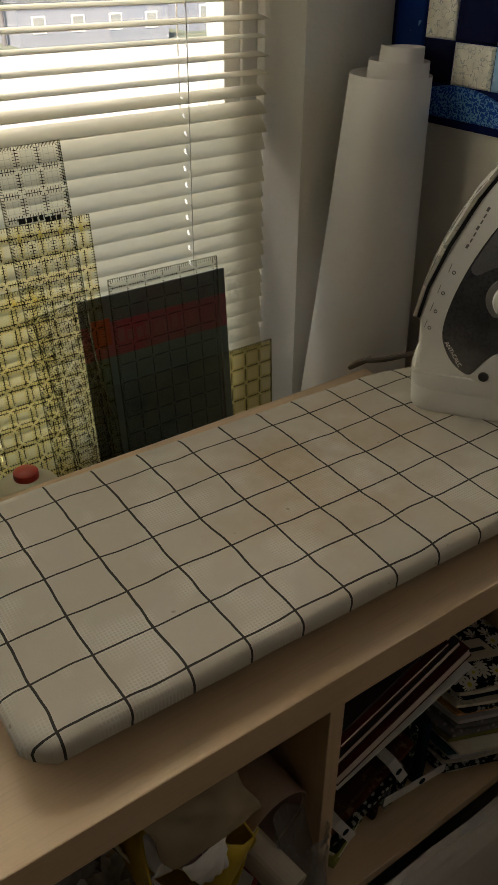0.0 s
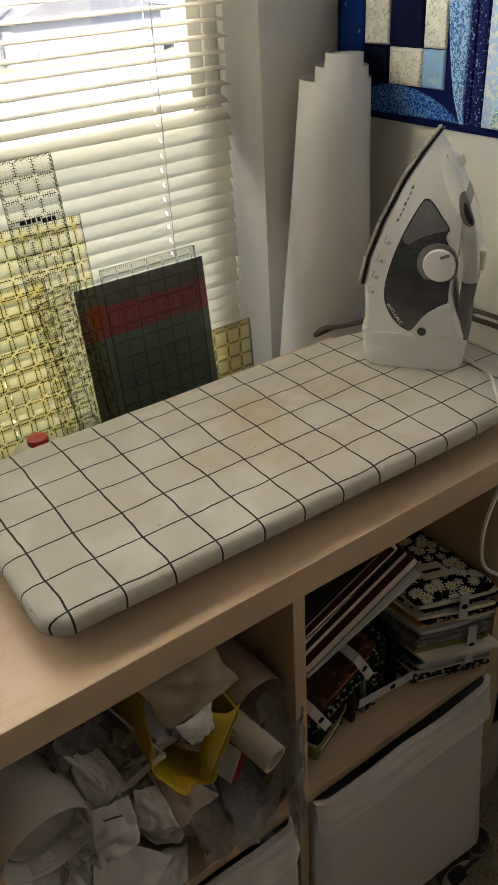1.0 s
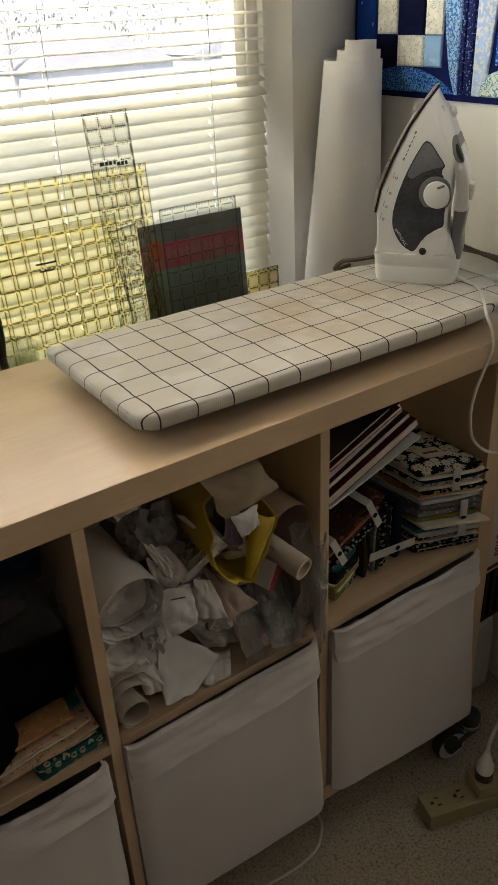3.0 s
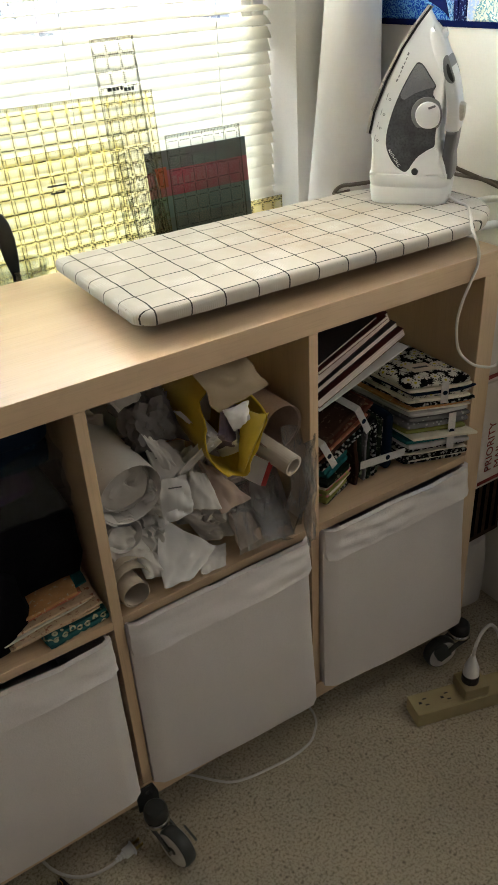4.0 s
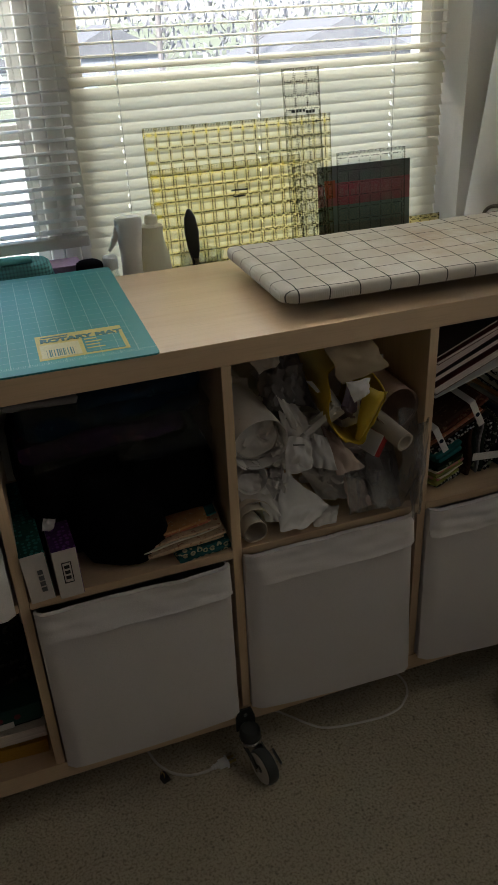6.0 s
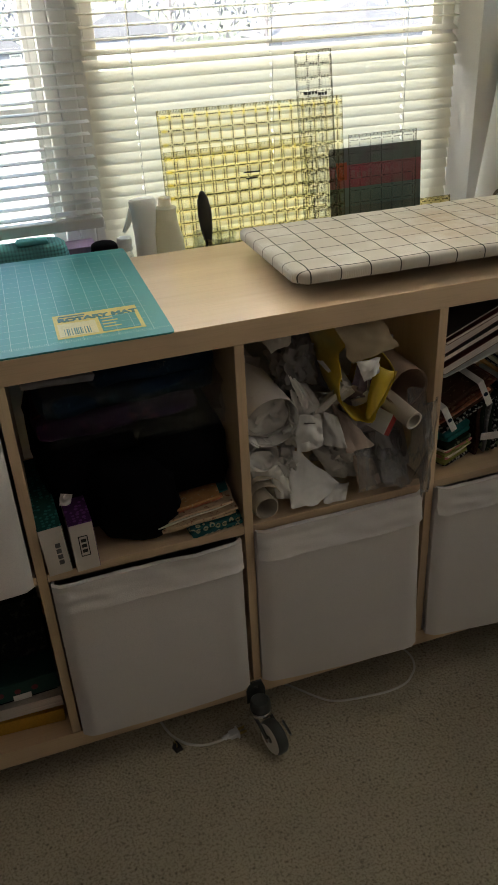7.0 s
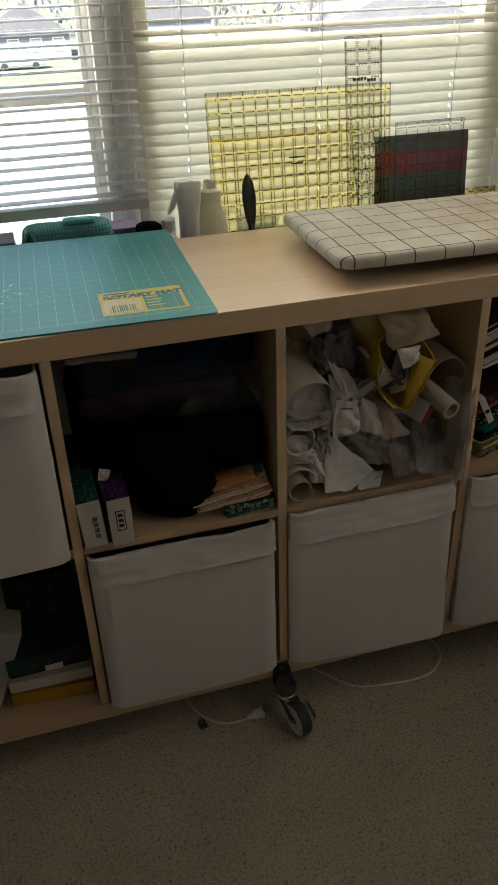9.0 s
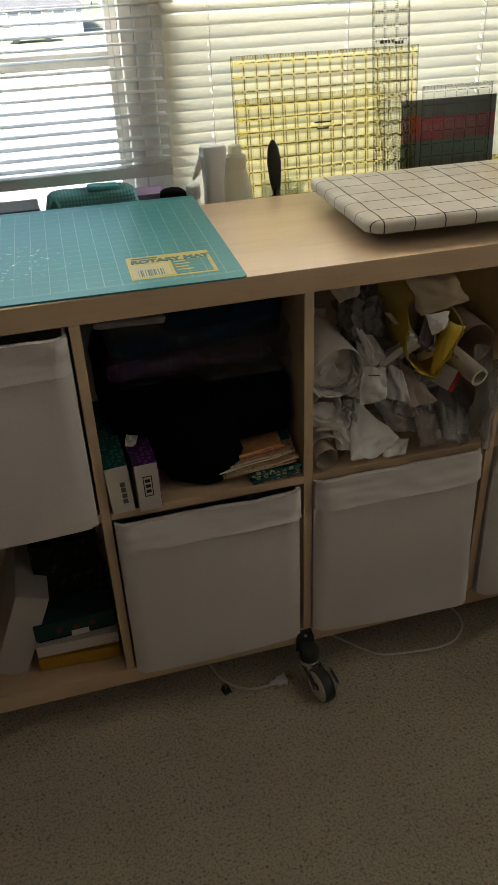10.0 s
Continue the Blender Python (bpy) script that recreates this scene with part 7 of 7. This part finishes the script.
def folded(name_m, w, d, layers, label, seed, group="folded fabrics", ribbons=(), tag=False, slant=0.0, rough_edge=0.005):
    """A bundle of folded cloth: every fold is a part; ribbons are (fraction of the width, lower z, upper z)."""
    t = thing("fabric_bundle", label, "fabric", m=name_m, group=group)
    rng = random.Random(seed)

    def skew(bm):
        for v in bm.verts:
            v.co.y += slant * v.co.x
        return bm

    z = 0.0
    for k, (mat, h) in enumerate(layers):
        dx, dy, dw = rng.uniform(-rough_edge, rough_edge), rng.uniform(-rough_edge, rough_edge), rng.uniform(-0.008, 0.004)
        f = slab(w + dw, d + dw, h * 1.05, 0.0020, seed * 10 + k)
        off = Vector((seed * 1.3, k * 2.1, 0))
        for v in f.verts:
            v.co.z += 0.0035 * noise.noise(Vector((v.co.x * 14, v.co.y * 14, seed)) + off * 0.05) * (z + 0.01) / 0.06 if z else 0
        part("fold", skew(moved(f, pose(dx, dy, z, 0, 0, rng.uniform(-2.5, 2.5)))), mat, t, smooth=True)
        z += h
    for frac, z0, z1 in ribbons:
        x = -w / 2 + frac * w
        y0 = -d / 2 - 0.008
        rb = box(x - 0.006, x + 0.006, y0, y0 + 0.0012, z0, min(z1, z + 0.004), 0.0004)
        if z1 > 0.15:
            rb = box(x - 0.006, x + 0.006, y0, d / 2, z + 0.003, z + 0.0042, 0.0004, bm=rb)
        rr = part("ribbon", skew(rb), RIBBON, t, "white ribbon tie")
        dot = moved(lathe([(0, 0), (0.0042, 0), (0.0042, 0.0006), (0, 0.0008)], 16), pose(x, y0 - 0.0002, (z0 + min(z1, z)) / 2, 90, 0, 0))
        part("button_mark", skew(dot), BLUE_DARK, rr)
    if tag:
        tg = part("paper_tag", skew(box(-0.026, 0.014, -d * 0.34, -d * 0.16, z + 0.0030, z + 0.0042, 0.0003)), CREAM_PAPER, t, "printed paper tag")
        part("print_bar", skew(box(-0.018, 0.006, -d * 0.27, -d * 0.24, z + 0.0044, z + 0.0048)), BLACK_PLASTIC, tg)
    return t


# first cell
SHEER = print_mat("pale_sheer_cotton", (0.42, 0.42, 0.42), (0.50, 0.50, 0.50), 60, 0.4)
PLAID_DARK = print_mat("dark_green_plaid", (0.012, 0.018, 0.012), (0.16, 0.19, 0.12), 75, 0.42)
folded(pose(-0.110, 0.108, SHELF + 0.001, 0, 0, 0), 0.108, 0.18, [(BLACK_FLORAL, 0.009), (IVORY, 0.003), (BLACK_FLORAL, 0.009), (IVORY, 0.003), (BLACK_FLORAL, 0.010), (SHEER, 0.013), (TEAL_COTTON, 0.010)],
       "stack of folded dark floral fabrics", 3, slant=-0.40)
cs = thing("card_sheet", "ivory card sheet sticking out between folded fabrics", "card", m=pose(-0.104, 0.104, SHELF + 0.0590, 0, 1.5, 0))
cb = box(-0.058, 0.050, -0.106, 0.09, 0, 0.0055, 0.0015)
for v in cb.verts:
    v.co.y -= 0.42 * v.co.x
part("card", cb, IVORY, cs)
folded(pose(-0.110, 0.108, SHELF + 0.0650, 0, 0, 1), 0.106, 0.18, [(GREEN_COTTON, 0.010), (GREY_LACE, 0.013), (GREY_LACE, 0.010), (SHEER, 0.009), (IVORY, 0.005), (ORANGE_PRINT, 0.006), (BLACK_FLORAL, 0.007), (IVORY, 0.007), (DAISY, 0.008), (BLUE_DARK, 0.005),
       (IVORY, 0.009), (DAISY, 0.014)], "folded fabrics topped with a black daisy print, tied with ribbon", 4, ribbons=((0.66, -0.035, 0.036), (0.50, 0.058, 0.098)), tag=True, slant=-0.40)
folded(pose(-0.180, 0.120, SHELF + 0.055, 0, -88, -3), 0.108, 0.15, [(BLUE_DARK, 0.020), (BLACK_FLORAL, 0.009), (PLAID_DARK, 0.011), (BLACK_FLORAL, 0.010), (PLAID_DARK, 0.012), (GREY_LACE, 0.006), (PLAID_DARK, 0.012), (BROWN_PRINT, 0.010)],
       "dark plaid fabrics folded and stood on edge in a ribbon tie", 5)
rt = thing("ribbon_tie", "white ribbon with a dark button round standing fabrics", "ribbon", m=pose(-0.2240, 0.0335, 0.534, 0, 4, -3))
part("band", box(-0.046, 0.050, -0.0012, 0, -0.0075, 0.0075, 0.0004), RIBBON, rt)
part("button_mark", moved(lathe([(0, 0), (0.0046, 0), (0.0046, 0.0006), (0, 0.0008)], 16), pose(0.012, -0.0014, 0, 90, 0, 0)), BLUE_DARK, rt)
folded(pose(-0.3290, 0.084, SHELF + 0.001, 0, -3, 20), 0.074, 0.10, [(BLACK_FLORAL, 0.010), (GREEN_COTTON, 0.007), (PINK_PRINT, 0.006), (IVORY, 0.004), (GREEN_COTTON, 0.006), (PINK_PRINT, 0.005), (IVORY, 0.005), (PLAID_DARK, 0.010), (TEAL_COTTON, 0.012), (TEAL_COTTON, 0.014)],
       "small stack of fabrics with frilled pink and green edges", 6)
folded(pose(-0.313, 0.100, 0.606, 0, -27, 2), 0.124, 0.17, [(BLACK_FLORAL, 0.007), (BROWN_PRINT, 0.009), (RUST_PRINT, 0.005), (BROWN_PRINT, 0.009), (IVORY, 0.003), (RUST_DARK, 0.008), (BROWN_PRINT, 0.010)],
       "brown fabrics folded flat and tied, leaning under magazines", 7, ribbons=((0.14, -0.002, 0.2), (0.78, -0.002, 0.2)))
MAG_COVER = [surface("maroon_cover", (0.10, 0.016, 0.014), (0.07, 0.012, 0.012), 12, 200, 0.3), surface("dark_cover", (0.03, 0.028, 0.03), (0.05, 0.04, 0.045), 12, 200, 0.3),
             surface("plum_cover", (0.12, 0.03, 0.04), (0.09, 0.02, 0.03), 12, 200, 0.3)]


def pages_mat():
    m, nt, out = tree("page_edges")
    v = object_coords(nt)
    s = node(nt, "ShaderNodeSeparateXYZ", {0: v})
    ln = noise_tex(nt, node(nt, "ShaderNodeCombineXYZ", {0: calc(nt, "MULTIPLY", s.outputs[0], 6.0), 1: 0.0, 2: calc(nt, "MULTIPLY", s.outputs[2], 900.0)}).outputs[0], 1.0, 2.0)
    col = mixc(nt, ramp(nt, ln, 0.35, 0.7), (0.68, 0.60, 0.55), (0.50, 0.42, 0.38))
    p = node(nt, "ShaderNodeBsdfPrincipled", {"Base Color": col, "Roughness": 0.8, "Specular IOR Level": 0.05})
    nt.links.new(p.outputs[0], out.inputs[0])
    return m


PAGES = pages_mat()


def magazine(m, w, d, h, cover, label="magazine with pale page edges leaning on fabrics"):
    t = thing("magazine", label, "magazine", m=m, group="magazines on the shelf")
    part("page_block", box(-w / 2 + 0.001, w / 2 - 0.001, 0.001, d - 0.001, 0.0006, h - 0.0006), PAGES, t)
    part("cover", box(-w / 2, w / 2, 0, d, h - 0.0005, h, 0.0001), cover, t)
    part("back_cover", box(-w / 2, w / 2, 0, d, 0, 0.0005, 0.0001), cover, t)


for k, (x1, z0, z1, h) in enumerate(((-0.214, 0.6995, 0.770, 0.0140), (-0.226, 0.7220, 0.786, 0.0085), (-0.236, 0.7325, 0.796, 0.0175), (-0.252, 0.7545, 0.807, 0.0060), (-0.268, 0.7640, 0.811, 0.0035))):
    x0 = -0.380
    ang = -math.degrees(math.atan2(z1 - z0, x1 - x0))
    magazine(pose((x0 + x1) / 2, 0.004 + 0.005 * (k % 3), (z0 + z1) / 2, 0, ang, 0.5 * (k % 3) - 0.5), math.hypot(x1 - x0, z1 - z0), 0.25, h, MAG_COVER[k % 3])
ws = thing("paper_sheet", "white sheet sticking out below leaning magazines", "paper", m=pose(-0.294, 0.004, 0.7205, 0, -17, 0), group="papers on the shelf")
part("leaf", box(-0.090, 0.092, 0, 0.22, 0, 0.0014, 0.0003), WHITE_SHEET, ws)

# third cell: dark cloth, plastic-wrapped cloth, tissue boxes, folded prints
thing("black_cloth", "black cloth bundled up to fill a cell", "cloth", m=pose(-0.915, 0.205, SHELF + 0.001, 0, 0, 3), bm=slab(0.300, 0.27, 0.205, 0.012, 51, r=0.05), mat=BLACK_CLOTH, smooth=True)
thing("black_cloth", "black cloth slumped towards the shelf's front", "cloth", m=pose(-0.922, 0.096, SHELF + 0.001, 0, 0, -4), bm=slab(0.150, 0.17, 0.160, 0.014, 52, r=0.05), mat=BLACK_CLOTH, smooth=True)
thing("black_cloth", "black cloth heaped on folded fabrics", "cloth", m=pose(-0.832, 0.135, SHELF + 0.064, 0, 0, 0), bm=slab(0.148, 0.20, 0.125, 0.006, 53, r=0.025), mat=BLACK_CLOTH, smooth=True)
for k, (x, y, z, w, d, h, mat) in enumerate(((-0.930, 0.180, 0.698, 0.26, 0.28, 0.040, MAGENTA_DARK), (-0.915, 0.180, 0.734, 0.28, 0.28, 0.045, BLUE_DARK), (-0.880, 0.170, 0.772, 0.20, 0.26, 0.036, BLUE_DARK))):
    thing("folded_cloth", "dark folded cloth in a clear bag on black cloth", "cloth", m=pose(x, y, z, 0, -2 + 2 * k, 3 * k), bm=slab(w, d, h, 0.006, 60 + k), mat=mat, smooth=True)
GREY_PACKET = surface("grey_packet_paper", (0.24, 0.23, 0.24), (0.18, 0.17, 0.18), 14, 160, 0.8)
fbg = thing("film_bag", "clear plastic bag round dark folded cloth", "plastic bag", m=pose(-0.905, 0.032, 0.752, -8, -3, 2))
part("film", sheet(0.280, 0.105, 0.020, 44, 22, fold=0.03), FILM_SHADED, fbg, smooth=True)
part("film_fold", moved(sheet(0.150, 0.06, 0.012, 46, 12), pose(0.06, -0.014, -0.03, -10, 6, 4)), FILM_SHADED, fbg, smooth=True)
thing("paper_sheet", "grey flat paper packet under the top panel", "paper", m=pose(-0.985, 0.150, 0.796, 4, 3, 0), bm=slab(0.165, 0.22, 0.014, 0.005, 91), mat=GREY_PACKET, group="papers on the shelf")


def tissue_box(x, y, z, hue, name, rot, label):
    t = thing("tissue_box", label, "tissue box", m=pose(x, y, z, 0, rot, 1.5), group="tissue boxes on the shelf")
    top = print_mat(name, tuple(c * 0.35 for c in hue), hue, 120, 0.13, kind="ring")
    part("carton", box(-0.0185, 0.0185, 0, 0.225, 0, 0.089, 0.001), CARDBOARD, t)
    part("patterned_top", box(-0.0187, 0.0187, 0.001, 0.2255, 0.0892, 0.0902), top, t, "patterned printed top")
    part("patterned_side", box(0.0186, 0.0192, 0.001, 0.2255, 0.001, 0.089), top, t, "patterned printed side")
    return t


tb = tissue_box(-1.064, -0.006, SHELF + 0.0012, (0.03, 0.16, 0.14), "teal_scale_print", -3, "slim white tissue box with a teal patterned top")
for k in range(4):
    part("print_bar", box(0.002 + 0.0 * k, 0.010, -0.0007, -0.0002, 0.018 + k * 0.011, 0.026 + k * 0.011), GREY_INK, tb)
tb = tissue_box(-1.020, -0.012, SHELF + 0.0012, (0.14, 0.05, 0.20), "violet_scale_print", -1, "slim white tissue box with a violet patterned top")
lg = bmesh.new()
for bx in ((-0.007, 0.007, 0.028, 0.0295), (-0.007, 0.007, 0.0655, 0.067), (-0.0075, -0.006, 0.028, 0.067), (0.006, 0.0075, 0.028, 0.067)):
    lg = box(bx[0], bx[1], -0.0007, -0.0002, bx[2], bx[3], bm=lg)
part("print_frame", lg, BLACK_PLASTIC, tb)
for k in range(3):
    part("print_bar", box(-0.004, 0.004, -0.0007, -0.0002, 0.035 + 0.010 * k, 0.041 + 0.010 * k), BLACK_PLASTIC, tb)
paper_sheet(0.018, 0.020, 0.003, 71, pose(-1.034, 0.050, SHELF + 0.100, -20, 20, 0), PAPER, "white tissue tip sticking up from a box")
FQ = [((TEAL_RING, 0.011), (TEAL_RING, 0.010)), ((SAND_PRINT, 0.005), (SAND_PRINT, 0.005)), ((IVORY, 0.004), (SAND_PRINT, 0.005)), ((RUST_PRINT, 0.006), (ORANGE_PRINT, 0.006)), ((TEAL_COTTON, 0.004),)]
zz = SHELF + 0.0008
for k, layers in enumerate(FQ):
    wd = (0.095, 0.130, 0.135, 0.120, 0.060)[k]
    folded(pose((-0.802, -0.822, -0.824, -0.826, -0.790)[k], 0.088 + 0.004 * k, zz, 0, (-2, -7, -10, -12, -12)[k], (3, -3, -5, -6, -2)[k]), wd, 0.17, list(layers),
           ("teal fabric printed with pale rings, folded", "sand printed fabric, folded flat", "ivory and sand fabric, folded flat", "rust and orange printed fabric, folded flat", "small dark teal fabric folded on top")[k], 80 + k)
    zz += sum(h for _, h in layers) + 0.0016
paper_sheet(0.034, 0.010, 0.003, 72, pose(-0.800, 0.054, 0.600, -30, -14, 0), TISSUE, "pale scrap of paper on black cloth")

# fourth cell, below: books and boxes
BASE = LOW + 0.038
yx = thing("yellow_box", "flat orange-yellow box on the base panel", "box", m=pose(-1.186, 0.040, BASE + 0.0005, 0, 0, -3))
part("box_lid", box(-0.074, 0.076, 0, 0.24, 0.0, 0.030, 0.0015), surface("orange_yellow_card", (0.50, 0.27, 0.03), (0.43, 0.23, 0.025), 10, 200, 0.6), yx)
magazine(pose(-1.186, 0.050, BASE + 0.033, 0, 1.5, 3), 0.145, 0.22, 0.004, MAG_COVER[1], "thin booklet lying on a yellow box")
magazine(pose(-1.183, 0.036, BASE + 0.0420, 0, -1, -2), 0.152, 0.23, 0.026, surface("cream_cover", (0.55, 0.50, 0.44), (0.5, 0.45, 0.4), 12, 200, 0.5), "thick book with cream page edges")
tl = thing("game_box", "dark teal printed box with small red motifs", "box", m=pose(-1.180, 0.048, BASE + 0.0690, 0, 0, 2))
part("box_lid", box(-0.076, 0.072, 0, 0.22, 0.004, 0.042, 0.002), surface("dark_teal_card", (0.016, 0.060, 0.052), (0.012, 0.045, 0.04), 14, 200, 0.55), tl)
part("box_base", box(-0.072, 0.068, 0.002, 0.218, 0.0, 0.004), BLACK_CLOTH, tl)
for k in range(3):
    part("motif", moved(lathe([(0, 0), (0.006, 0), (0.005, 0.0006), (0, 0.0008)], 12), pose(-0.03 + 0.03 * k, -0.0002, 0.022, 90, 0, 0)), surface("dull_red_ink", (0.18, 0.04, 0.05), (0.15, 0.035, 0.04)), tl)
part("paper_label", box(-0.010, 0.022, -0.0009, -0.0001, 0.001, 0.014), PAPER, tl, "small white label")
thing("pattern_box", "dark box with a faint mottled print standing at the back", "box", m=pose(-1.178, 0.110, BASE + 0.1120, -6, 0, 1), bm=box(-0.062, 0.064, 0, 0.10, 0, 0.120, 0.002),
      mat=print_mat("mottled_dark_card", (0.014, 0.016, 0.015), (0.05, 0.055, 0.045), 60, 0.44))
thing("paper_packet", "grey paper packet standing on edge", "paper", m=pose(-1.315, 0.050, BASE + 0.002, 0, 22, 0), bm=box(-0.030, 0.030, 0, 0.22, 0, 0.19, 0.003), mat=TISSUE)
